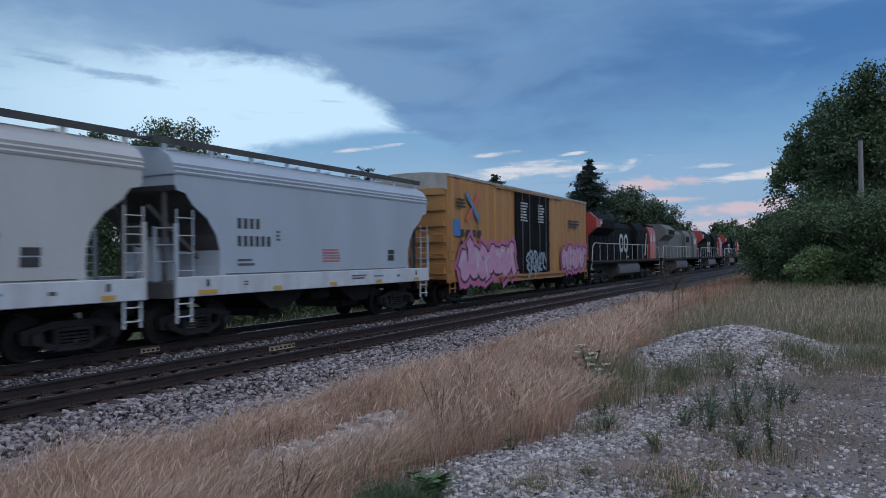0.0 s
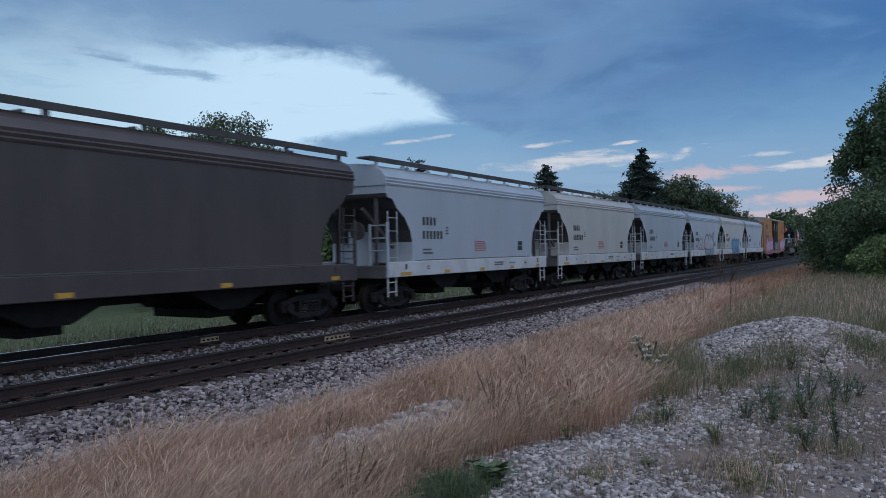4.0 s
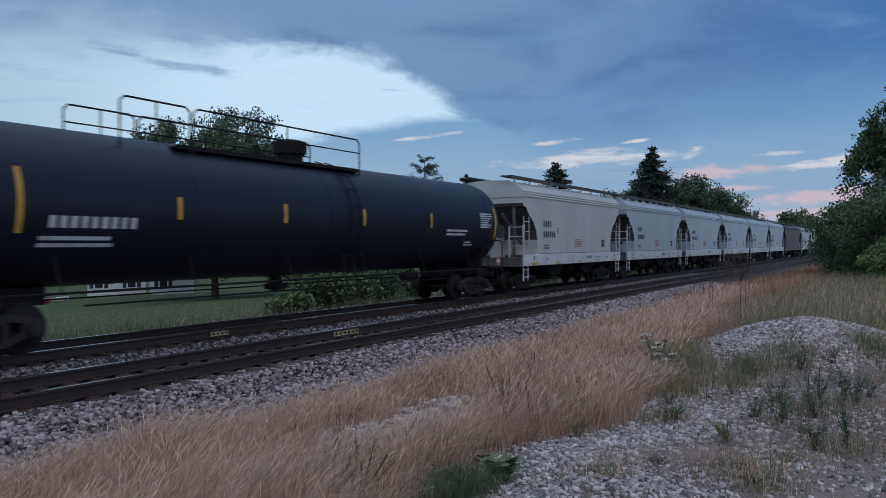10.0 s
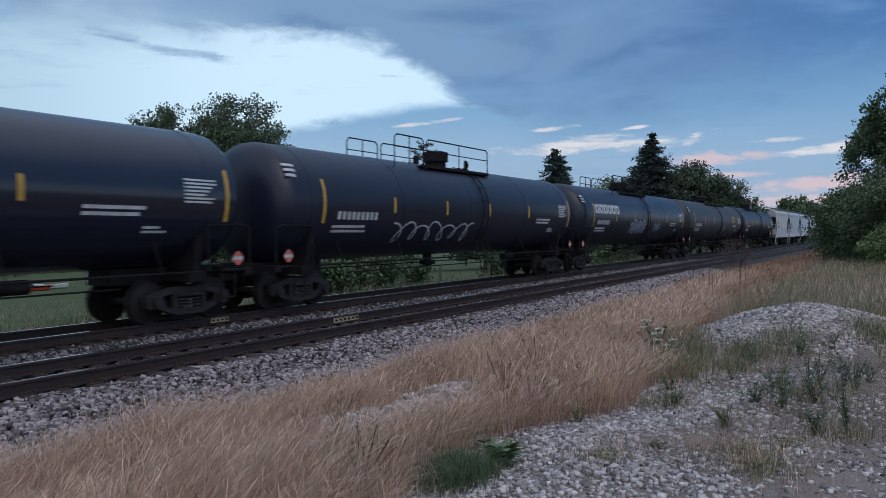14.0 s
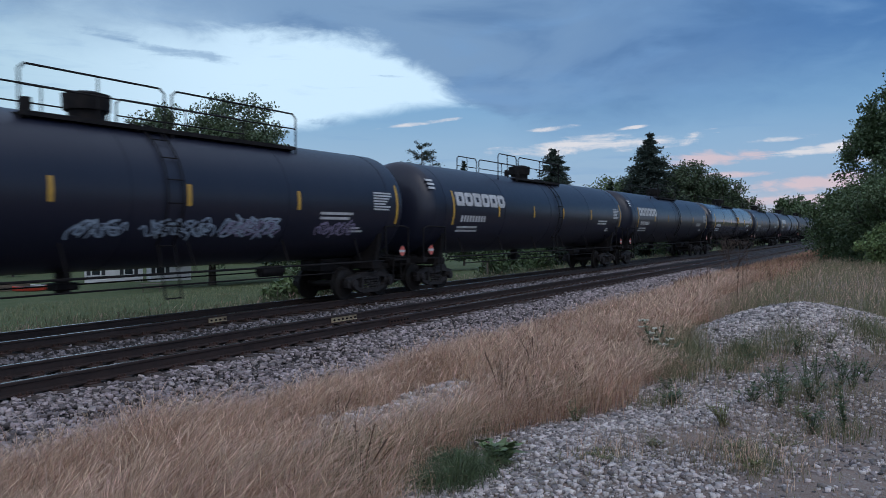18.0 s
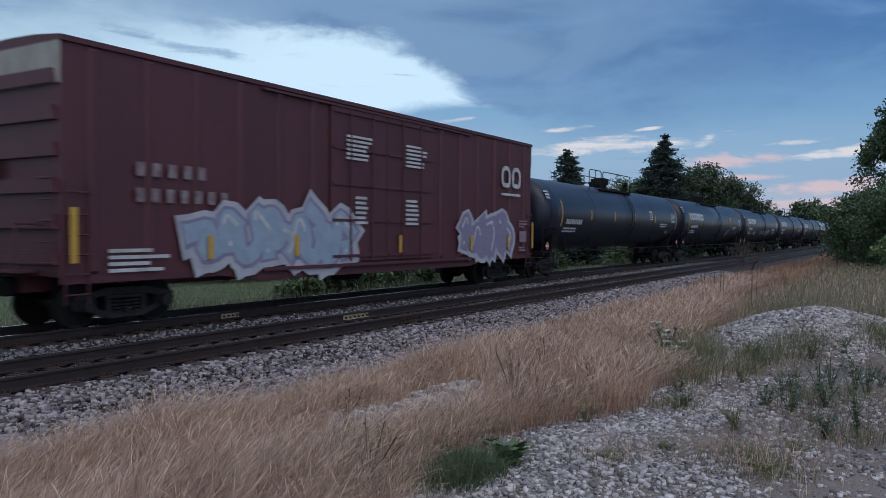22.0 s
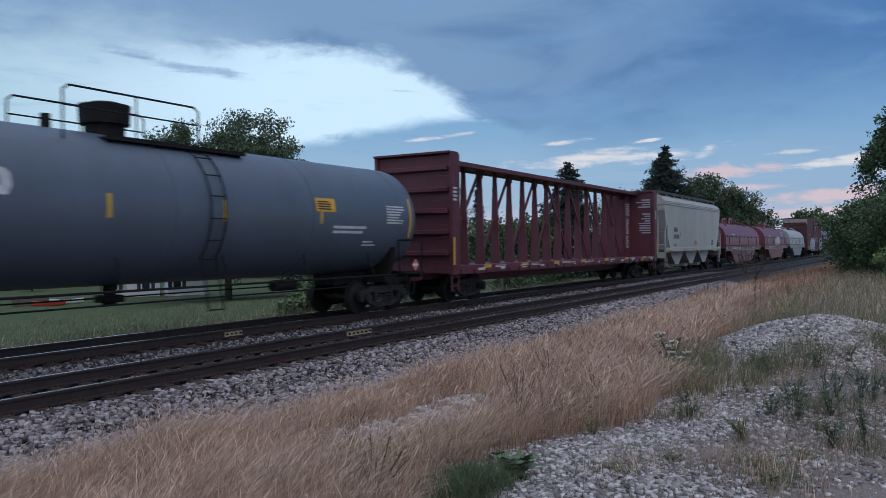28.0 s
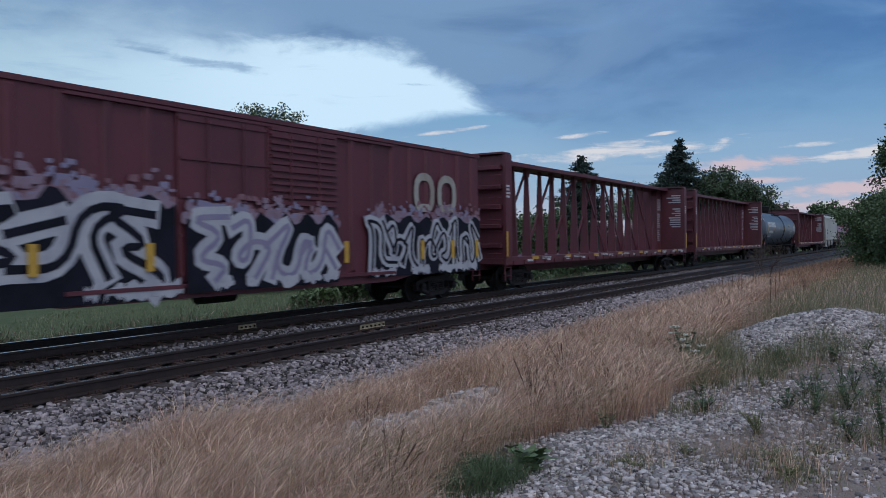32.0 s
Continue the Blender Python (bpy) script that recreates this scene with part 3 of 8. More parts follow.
def scatter(n, x0, x1, y0, y1, keep=None, power=1.0):
    """Random places, denser at small x for power above 1."""
    x = x0 + (x1 - x0) * rng.random(n) ** power
    y = rng.uniform(y0, y1, n)
    if keep is not None:
        ok = keep(x, y)
        x, y = x[ok], y[ok]
    return x, y


def patchy(x, y, f=1.0, seed=0.0):
    """A smooth random field from about -1 to 1."""
    return (np.sin(1.7 * f * x + seed) * np.cos(1.3 * f * y - 1.1 * seed) + np.sin(2.9 * f * y + 0.8 * f * x + 2 * seed) * 0.6 + np.sin(4.3 * f * x - 2.2 * f * y + seed) * 0.4) / 1.6


def edge_y(x):
    """Where the dry grass gives way to the gravel."""
    return np.interp(x, [2.5, 4.5, 5.7, 7.3, 9.5, 12, 16, 20, 30], [2.3, 2.75, 3.0, 2.35, 2.2, 2.75, 3.3, 4.1, 4.6])


def in_pile(x, y):
    return np.hypot((x - PILE[0]) / 2.45, (y - PILE[1]) / 1.75) < 1.0


def make_stones():
    def bed(x, y):
        d = edge_y(x) - y + 0.35 * patchy(x, y, 1.1, 1.0)
        share = np.interp(d, [-0.35, 0.0, 0.9, 1.35, 2.4], [0.12, 1.0, 1.0, 0.48, 0.20])
        share *= np.clip(0.75 + 0.55 * patchy(x, y, 1.9, 3.0), 0.12, 1)
        share = np.where((x > 8.6) & (d > 0.45), share * 0.3, share)
        return (y > 0.35 - 0.62 * (x - 3)) & (rng.random(len(x)) < share)
    x, y = scatter(175000, 3.0, 13.5, -4.0, 3.4, bed, 1.45)
    s = rng.gamma(5.0, 0.0026, len(x)).clip(0.004, 0.025)
    stones("loose_gravel", np.stack([x, y, ground_z(x, y) + s * 0.2], 1), s, M["stone"], "pale limestone gravel scattered on bare ground", "cube", 0.75)
    x, y = scatter(16000, -9.0, 14.0, -8.0, 2.4, lambda x, y: (patchy(x, y, 0.8, 1.0) + rng.random(len(x)) > 0.35) & ((x < 3.05) | (y <= 0.35 - 0.62 * (x - 3))))
    s = rng.gamma(3.0, 0.0032, len(x)).clip(0.004, 0.020)
    stones("scattered_gravel", np.stack([x, y, ground_z(x, y) + s * 0.2], 1), s, M["stone"], "sparse pale gravel on the bare ground underfoot", "cube", 0.75)
    x, y = scatter(15000, 3.0, 12.0, -5.0, 3.0, lambda x, y: (y < edge_y(x)) & (y > 0.2 - 0.62 * (x - 3)), 1.4)
    s = rng.gamma(3.0, 0.003, len(x)).clip(0.004, 0.016)
    stones("dark_chippings", np.stack([x, y, ground_z(x, y) + s * 0.2], 1), s, M["ballast"], "small dark stone chippings on bare ground", "cube")
    x, y = scatter(52000, PILE[0] - 2.7, PILE[0] + 2.7, PILE[1] - 2.0, PILE[1] + 2.0, lambda x, y: np.hypot((x - PILE[0]) / 2.55, (y - PILE[1]) / 1.85) < 1.0 + 0.12 * patchy(x, y, 2.0, 2.0))
    s = rng.gamma(7.0, 0.0026, len(x)).clip(0.009, 0.032)
    stones("gravel_pile", np.stack([x, y, ground_z(x, y) + s * rng.uniform(-0.2, 0.9, len(x)) - 0.01], 1), s, M["stone_pile"], "low heap of pale grey limestone gravel", "cube", 0.8)
    x, y = scatter(2600, 5.0, 8.8, 3.9, 5.3, lambda x, y: np.hypot((x - 6.75) / 1.7, (y - 4.4) / 0.55) < 1 + 0.4 * patchy(x, y, 2, 3.0))
    s = rng.gamma(4.0, 0.0075, len(x)).clip(0.010, 0.06)
    stones("gravel_patch", np.stack([x, y, ground_z(x, y) + s * 0.5], 1), s, M["stone"], "pale gravel showing through the dry grass", "cube", 0.8)
    # ballast: the shoulder toward the viewer, then between and beside the rails
    rows = ((52000, 2.0, 46.0, 6.9, 9.97, 1.8), (9000, 4.0, 60.0, 10.0, 11.3, 1.5), (11000, 4.0, 60.0, 11.35, 13.75, 1.5), (5000, 6.0, 60.0, 13.9, 16.6, 1.4))
    px, py = [], []
    for n, x0, x1, y0, y1, pw in rows:
        x, y = scatter(n, x0, x1, y0, y1, lambda x, y: (y > 7.15 + 0.35 * patchy(x, y, 0.7, 2.0)), pw)
        px.append(x), py.append(y)
    x, y = np.concatenate(px), np.concatenate(py)
    ok = np.ones(len(x), bool)
    for c in (NEAR_Y, FAR_Y):
        for sgn in (-1, 1):
            ok &= np.abs(y - c - sgn * HALF) > 0.11
    x, y = x[ok], y[ok]
    s = rng.gamma(8.0, 0.0034, len(x)).clip(0.010, 0.048) * np.where(x > 25, 1.3, 1)
    mid = ((np.abs(y - NEAR_Y) < 1.2) | (np.abs(y - FAR_Y) < 1.2))
    z = ground_z(x, y) + s * 0.25 + np.where(mid, -0.015, 0.02)
    shoulder = y < 9.97
    stones("ballast_shoulder", np.stack([x, y, z], 1)[shoulder], s[shoulder], M["stone2"], "pale and dark grey crushed rock ballast shoulder", "cube", 0.8)
    stones("ballast", np.stack([x, y, z], 1)[~shoulder], s[~shoulder], M["ballast"], "dark grey crushed rock between the rails", "cube", 0.8)


M["stone_pile"] = surface("heap_limestone", (0.51, 0.452, 0.430), (0.17, 0.142, 0.133), 0.85, 0, 8, 60, 0.6, 0.3, island=0.75)
M["stone2"] = surface("shoulder_ballast", (0.345, 0.290, 0.287), (0.115, 0.090, 0.088), 0.85, 0, 8, 60, 0.6, 0.3, island=0.85)
make_stones()


# ---- the two tracks ----
def rail_outline(y):
    s = [(-0.075, -0.185), (0.075, -0.185), (0.075, -0.172), (0.012, -0.150), (0.009, -0.050), (0.036, -0.038), (0.036, -0.006), (0.028, 0.0), (-0.028, 0.0), (-0.036, -0.006), (-0.036, -0.038), (-0.009, -0.050), (-0.012, -0.150), (-0.075, -0.172)]
    return [(y + a, b) for a, b in s]


def make_track(name, cy, label, x0, x1):
    track = tagged(thing(name, label, "railway track", kind="structure"))
    for sgn in (-1, 1):
        bm = bmesh.new()
        prism(bm, rail_outline(cy + sgn * HALF), -900, 900, "x")
        rail = part("rail", bm, M["rail"], track, "rust-brown steel rail")
        bm = bmesh.new()
        box(bm, -900, 900, cy + sgn * HALF - 0.027, cy + sgn * HALF + 0.027, 0.0, 0.003)
        part("running_surface", bm, M["railtop"], rail, "polished rail head")
    bm = bmesh.new()
    box(bm, -0.115, 0.115, -1.28, 1.28, -0.36, -0.195, 0.012)
    tie = part("tie", bm, M["tie"], track, "dark creosoted timber tie")
    step, xs = 0.5, []
    x = x0
    while x < x1:
        xs.append(x)
        x += step
    tie.matrix_basis = pose(xs[0], cy, 0)
    r = random.Random(3)
    for x in xs[1:]:
        again(tie, track, x + r.uniform(-0.02, 0.02), cy + r.uniform(-0.03, 0.03), r.uniform(-0.006, 0.004), r.uniform(-0.8, 0.8))
    # spikes, plates and anchors, too small to pick apart
    bm = bmesh.new()
    for x in xs:
        for sgn in (-1, 1):
            y = cy + sgn * HALF
            box(bm, x - 0.09, x + 0.09, y - 0.17, y + 0.17, -0.197, -0.183)
            for dx, dy in ((-0.05, 0.10), (0.05, -0.10), (0.05, 0.10), (-0.05, -0.10)):
                box(bm, x + dx - 0.014, x + dx + 0.014, y + dy - 0.02, y + dy + 0.014, -0.185, -0.145)
            if r.random() < 0.75:
                box(bm, x + 0.12, x + 0.145, y - 0.10, y + 0.10, -0.21, -0.155)
    tagged(part("tie_plates", bm, M["plate"], track, "rusty tie plates, spikes and rail anchors", 0), kind="stuff")
    bm = bmesh.new()
    for x in np.r_[np.arange(-200, x0, step), np.arange(xs[-1] + step, 320, step)]:
        box(bm, x - 0.115, x + 0.115, cy - 1.28, cy + 1.28, -0.34, -0.195)
    tagged(part("far_ties", bm, M["tie"], track, "dark timber ties further along", 0), kind="stuff")
    return track


def joint_bar(track, x, y, n=6, pale=True, long=0.95):
    bm = bmesh.new()
    prism(bm, [(y - 0.022, -0.150), (y - 0.050, -0.150), (y - 0.036, -0.135), (y - 0.036, -0.060), (y - 0.046, -0.044), (y - 0.022, -0.044)], x - long / 2, x + long / 2, "x")
    bar_ = part("joint_bar", bm, M["joint"] if pale else M["plate"], track, "pale insulated joint bar" if pale else "rusty bolted joint bar")
    bm = bmesh.new()
    for i in range(n):
        bx = x - long / 2 + long * (i + 0.5) / n
        rod(bm, (bx, y - 0.075, -0.10), (bx, y - 0.03, -0.10), 0.020, 6)
    part("bolts", bm, M["steel"], bar_)


near_track = make_track("near_track", NEAR_Y, "empty railway track with rusty rails on dark timber ties", 2.0, 62.0)
far_track = make_track("far_track", FAR_Y, "railway track under the passing freight train", 2.0, 62.0)
joint_bar(near_track, 14.66, NEAR_Y + HALF)
joint_bar(near_track, 15.0, NEAR_Y - HALF, 6, False, 0.8)
joint_bar(far_track, 13.1, FAR_Y - HALF, 4, True, 0.55)


# ---- grasses and weeds ----
def blades(name, x, y, h, mat, label, lean=(0.25, 0.0), spread=0.25, width=0.005, head=0.0, category="grass", zoff=0.0, segs=3):
    """Many single blades: each a tapering, bowed strip; head > 0 widens it towards the tip into a seed head."""
    n = len(x)
    az = rng.uniform(0, 6.283, n)
    d = np.stack([lean[0] + rng.normal(0, spread, n), lean[1] + rng.normal(0, spread, n)], 1)
    t = np.array([0.0, 0.5, 0.76, 0.88, 1.0]) if head and segs == 4 else np.linspace(0, 1, segs + 1)
    bow = t ** 2.3
    px = x[:, None] + (d[:, :1] * h[:, None]) * bow
    py = y[:, None] + (d[:, 1:] * h[:, None]) * bow
    pz = ground_z(x, y)[:, None] + zoff + h[:, None] * (t - 0.25 * bow * (d ** 2).sum(1)[:, None])
    w = 1 - 0.75 * t
    if head:
        w = 0.55 * np.ones(segs + 1)
        w[-2] = head
        w[-1] = 0.2
    w = w[None] * rng.uniform(0.7, 1.3, (n, 1)) * np.broadcast_to(np.asarray(width), (n,))[:, None]
    ox, oy = np.cos(az)[:, None] * w, np.sin(az)[:, None] * w
    v = np.stack([np.stack([px - ox, py - oy, pz], -1), np.stack([px + ox, py + oy, pz], -1)], 2).reshape(n, -1, 3)
    k = 2 * (segs + 1)
    f = np.array([[2 * i, 2 * i + 1, 2 * i + 3, 2 * i + 2] for i in range(segs)])
    faces = (f[None] + (np.arange(n) * k)[:, None, None]).reshape(-1, 4)
    return tagged(new(name, quick_mesh(name, v.reshape(-1, 3), faces, mat)), label, category, kind="stuff")


def WFINE(x):
    """Half the width of a stem: finer where the viewer is close."""
    return 0.0013 + 0.00016 * np.clip(x - 4, 0, 30)


M["strawd2"] = surface("matted_straw", (0.30, 0.205, 0.145), (0.15, 0.13, 0.07), 0.85, 0, 0.8, 6, 0.8, 0.0, island=0.6)
M["verge"] = surface("verge_green", (0.155, 0.185, 0.095), (0.235, 0.205, 0.125), 0.65, 0, 0.5, 5, 0.6, 0.0, island=0.4)
M["strawp"] = surface("dry_grass_pale", (0.58, 0.40, 0.29), (0.33, 0.21, 0.15), 0.8, 0, 0.5, 5, 0.6, 0.0, island=0.6)


def make_grass():
    def dry(x, y):
        ok = (y > edge_y(x) + 0.15 * patchy(x, y, 2.0, 5.0)) & (y < 7.0 + 0.3 * patchy(x, y, 0.9, 2.0) + 0.25 * patchy(x, y, 3.0, 1.0))
        ok &= ~in_pile(x, y)
        ok &= (np.hypot((x - 6.75) / 1.6, (y - 4.4) / 0.55) + 0.25 * rng.random(len(x)) > 0.95 + 0.4 * patchy(x, y, 2, 3.0))
        return ok & (patchy(x, y, 0.9, 8.0) + rng.random(len(x)) * 1.3 > -0.25)
    taper = lambda y: np.interp(y, [2, 3.5, 6, 7.4], [0.75, 1.0, 0.85, 0.35])
    x, y = scatter(240000, 2.0, 34.0, 1.9, 7.8, dry, 1.9)
    clump = lambda x, y: 0.16 * patchy(x, y, 0.55, 4.0) + 0.10 * patchy(x, y, 1.7, 9.0) + 0.09 * patchy(x, y, 4.1, 6.0)
    h = (0.30 + clump(x, y) + rng.normal(0, 0.10, len(x))).clip(0.07, 0.75) * taper(y)
    blades("dry_grass", x, y, h, M["straw"], "tall dry straw-coloured grass beside the track", (0.34, -0.12), 0.62, WFINE(x) * 0.8, segs=4)
    x, y = scatter(60000, 2.0, 30.0, 1.9, 7.6, dry, 1.9)
    blades("fallen_grass", x, y, rng.uniform(0.12, 0.5, len(x)) * taper(y), M["strawp"], "pale bent and fallen dry stems", (0.3, -0.1), 0.95, WFINE(x) * 0.7, segs=3)
    x, y = scatter(80000, 2.0, 34.0, 1.9, 7.7, dry, 1.9)
    h = (0.42 + clump(x, y) + rng.normal(0, 0.10, len(x))).clip(0.2, 0.85) * taper(y)
    blades("grass_seed_heads", x, y, h, M["strawp"], "dry grass stems with feathery seed heads", (0.50, -0.16), 0.50, WFINE(x) * 0.72, 2.2, segs=4)
    x, y = scatter(34000, -14.0, 2.1, 2.2, 7.4, lambda x, y: patchy(x, y, 0.9, 8.0) + rng.random(len(x)) * 1.3 > -0.25)
    blades("near_dry_grass", x, y, rng.uniform(0.1, 0.55, len(x)), M["straw"], "dry straw-coloured grass alongside the viewer", (0.16, -0.06), 0.6, 0.0035, segs=2)
    x, y = scatter(15000, 30.0, 90.0, 3.5, 7.4, None, 1.6)
    h = rng.uniform(0.2, 0.5, len(x))
    blades("far_dry_grass", x, y, h, M["straw"], "dry grass further along the track", (0.1, -0.1), 0.3, 0.009)
    # green tufts at the gravel's edge and round the heap
    spots = ((7.5, 1.95, 0.30, 260, 0.14), (8.9, 2.2, 0.4, 700, 0.26), (9.6, 2.35, 0.45, 1100, 0.34), (10.6, 2.5, 0.4, 900, 0.40), (9.9, 1.75, 0.3, 420, 0.22),
             (10.9, 1.76, 0.35, 600, 0.28), (11.5, 1.3, 0.45, 700, 0.26), (6.1, 1.0, 0.3, 420, 0.09), (5.75, 0.87, 0.25, 420, 0.08), (5.4, 1.85, 0.2, 240, 0.07), (8.3, 0.8, 0.5, 420, 0.2), (7.0, 0.4, 0.3, 240, 0.16),
             (12.3, 0.2, 0.5, 1100, 0.28), (13.2, -0.7, 0.7, 1300, 0.36), (16.5, -0.4, 1.2, 1500, 0.5), (12.0, 2.9, 0.4, 500, 0.36), (17.5, 2.4, 1.0, 900, 0.45), (5.9, 3.4, 0.4, 420, 0.26), (4.6, 3.5, 0.45, 700, 0.30), (4.1, 4.2, 0.4, 420, 0.28), (5.3, 3.25, 0.4, 500, 0.26), (3.9, 3.1, 0.5, 600, 0.24), (7.6, 3.0, 0.35, 420, 0.26), (4.2, 3.4, 0.3, 500, 0.2))
    xs, ys, hs = [], [], []
    for cx, cy, r, n, h in spots:
        xs.append(rng.normal(cx, r * 0.55, n)), ys.append(rng.normal(cy, r * 0.5, n)), hs.append(rng.uniform(0.4, 1.15, n) * h)
    blades("green_grass_tufts", np.concatenate(xs), np.concatenate(ys), np.concatenate(hs), M["weed"], "green grass tufts at the gravel's edge", (0.05, -0.05), 0.4, 0.0025)
    x, y = rng.normal(4.55, 0.17, 4200), rng.normal(2.62, 0.13, 4200)
    blades("dark_grass_clump", x, y, rng.uniform(0.03, 0.20, 4200) * (1 + 0.5 * patchy(x, y, 5.0, 2.0)), M["weedd"], "dense dark green clump of fine growth at the gravel's edge", (0.03, -0.03), 0.7, 0.0028)
    xs2 = [rng.normal(q[0], q[2] * 0.9, q[3] // 2) for q in spots]
    ys2 = [rng.normal(q[1], q[2] * 0.8, q[3] // 2) for q in spots]
    x, y = np.concatenate(xs2), np.concatenate(ys2)
    blades("dry_tufts", x, y, rng.uniform(0.05, 0.26, len(x)), M["strawp"], "thin dry stems among the green tufts", (0.05, -0.05), 0.4, 0.0018)
    x, y = scatter(9000, 3.5, 12.5, -3.0, 2.6, lambda x, y: (y < edge_y(x) - 0.3) & (y > 0.1 - 0.62 * (x - 3)) & (patchy(x, y, 1.3, 4.0) + 0.5 * rng.random(len(x)) > 0.15), 1.4)
    blades("ground_thatch", x, y, rng.uniform(0.02, 0.09, len(x)), M["olive"], "short withered growth on the bare ground", (0.0, 0.0), 0.9, 0.0016, segs=2)
    x, y = scatter(30000, 5.4, 16.0, -3.0, 2.3, lambda x, y: (y < edge_y(x) - 1.0 + 0.3 * patchy(x, y, 1.6, 7.0)) & (y > 0.1 - 0.62 * (x - 3)) & ~in_pile(x, y) & (patchy(x, y, 1.1, 9.0) + 0.9 * rng.random(len(x)) > 0.35))
    blades("straw_thatch", x, y, rng.uniform(0.05, 0.22, len(x)), M["strawd2"], "matted dry straw on the bare ground", (0.1, 0.0), 0.9, 0.0016, segs=2)
    x, y = scatter(26000, 15.5, 48.0, -7.0, 4.6, lambda x, y: y < edge_y(x) - 0.9 + 0.5 * patchy(x, y, 0.8, 3.0), 1.2)
    h = rng.uniform(0.15, 0.5, len(x))
    blades("green_meadow_grass", x, y, h, M["weed"], "rank green grass by the bushes", (0.12, -0.06), 0.25, 0.0045)
    x, y = scatter(14000, 15.0, 46.0, -5.0, 4.8, lambda x, y: ~in_pile(x, y), 1.2)
    blades("pale_grass", x, y, rng.uniform(0.15, 0.48, len(x)), M["strawp"], "dry grass mixed into the green", (0.16, -0.06), 0.3, 0.0026, 1.7, segs=4)
    # the verge behind the far track
    x, y = scatter(70000, 4.0, 75.0, 16.5, 25.0, lambda x, y: (patchy(x, y, 0.5, 6.0) + rng.random(len(x)) > -0.1) & (rng.random(len(x)) < np.interp(y, [16.5, 20, 25], [1, 0.8, 0.35])), 1.6)
    blades("verge_grass", x, y, rng.uniform(0.2, 0.7, len(x)) * (1 + 0.4 * patchy(x, y, 0.6, 1.0)) * np.interp(y, [19, 25], [1, 0.5]), M["verge"], "unmown green grass behind the track", (0.05, 0.0), 0.25, 0.007)
    x, y = scatter(26000, 6.0, 60.0, 23.0, 48.0, lambda x, y: (patchy(x, y, 0.35, 2.0) + 0.8 * rng.random(len(x)) > -0.05) & (y < 16 + x * 1.1), 1.3)
    blades("lawn_tufts", x, y, rng.uniform(0.08, 0.32, len(x)), M["verge"], "uneven grass of the lawn", (0.05, 0.0), 0.45, 0.011, segs=2)
    x, y = scatter(6000, 8.0, 75.0, 16.4, 19.5, None, 1.5)
    blades("verge_straw", x, y, rng.uniform(0.25, 0.6, len(x)), M["strawp"], "dry stems in the verge behind the track", (0.05, 0.0), 0.25, 0.006, 1.6, segs=4)


make_grass()


def leafy(name, x, y, height, label, mat, seed, n_stems=7, leaf=0.05, width=0.25, white=False, category="weed", per=(7, 12)):
    """A small weed: stems, leaves along them, and white heads on some."""
    r = random.Random(seed)
    plant = thing(name, label, category)
    plant.matrix_basis = pose(x, y, float(ground_z(x, y)) - 0.02)
    bm, lv, lf, heads = bmesh.new(), [], [], []
    for _ in range(n_stems):
        a, lean = r.uniform(0, 6.283), r.uniform(0.15, 1.0) * width
        tip = Vector((math.cos(a) * lean, math.sin(a) * lean, height * r.uniform(0.6, 1.0)))
        midp = tip * 0.5 + Vector((0, 0, 0.08 * height))
        path_rod(bm, [(0, 0, 0), midp, tip], 0.003, 4)
        heads.append(tip)
        for i in range(r.randint(*per)):
            s = r.uniform(0.1, 1.0)
            p = (midp * (s * 2)) if s < 0.5 else midp.lerp(tip, s * 2 - 1)
            b = r.uniform(0, 6.283)
            d = Vector((math.cos(b), math.sin(b), r.uniform(-0.1, 0.7))).normalized() * leaf * r.uniform(0.7, 1.5) * (1.25 - 0.6 * s)
            side = d.cross(Vector((0, 0, 1))).normalized() * leaf * 0.3
            k = len(lv)
            lv += [p, p + d * 0.5 + side, p + d, p + d * 0.5 - side]
            lf.append((k, k + 1, k + 2, k + 3))
    tagged(part("stem", bm, mat, plant), kind="stuff")
    ob = new("leaves", quick_mesh("leaves", np.array([v[:] for v in lv]), lf, mat))
    ob.parent = plant
    if white:
        bm = bmesh.new()
        for tip in heads[:4]:
            for _ in range(14):
                q = tip + Vector((r.uniform(-1, 1), r.uniform(-1, 1), r.uniform(-0.2, 0.2))) * 0.05
                bmesh.ops.create_icosphere(bm, subdivisions=1, radius=r.uniform(0.008, 0.014), matrix=Matrix.Translation(q))
        tagged(part("flower_head", bm, M["flower"], plant, "flat white flower heads"), kind="stuff")
    return plant


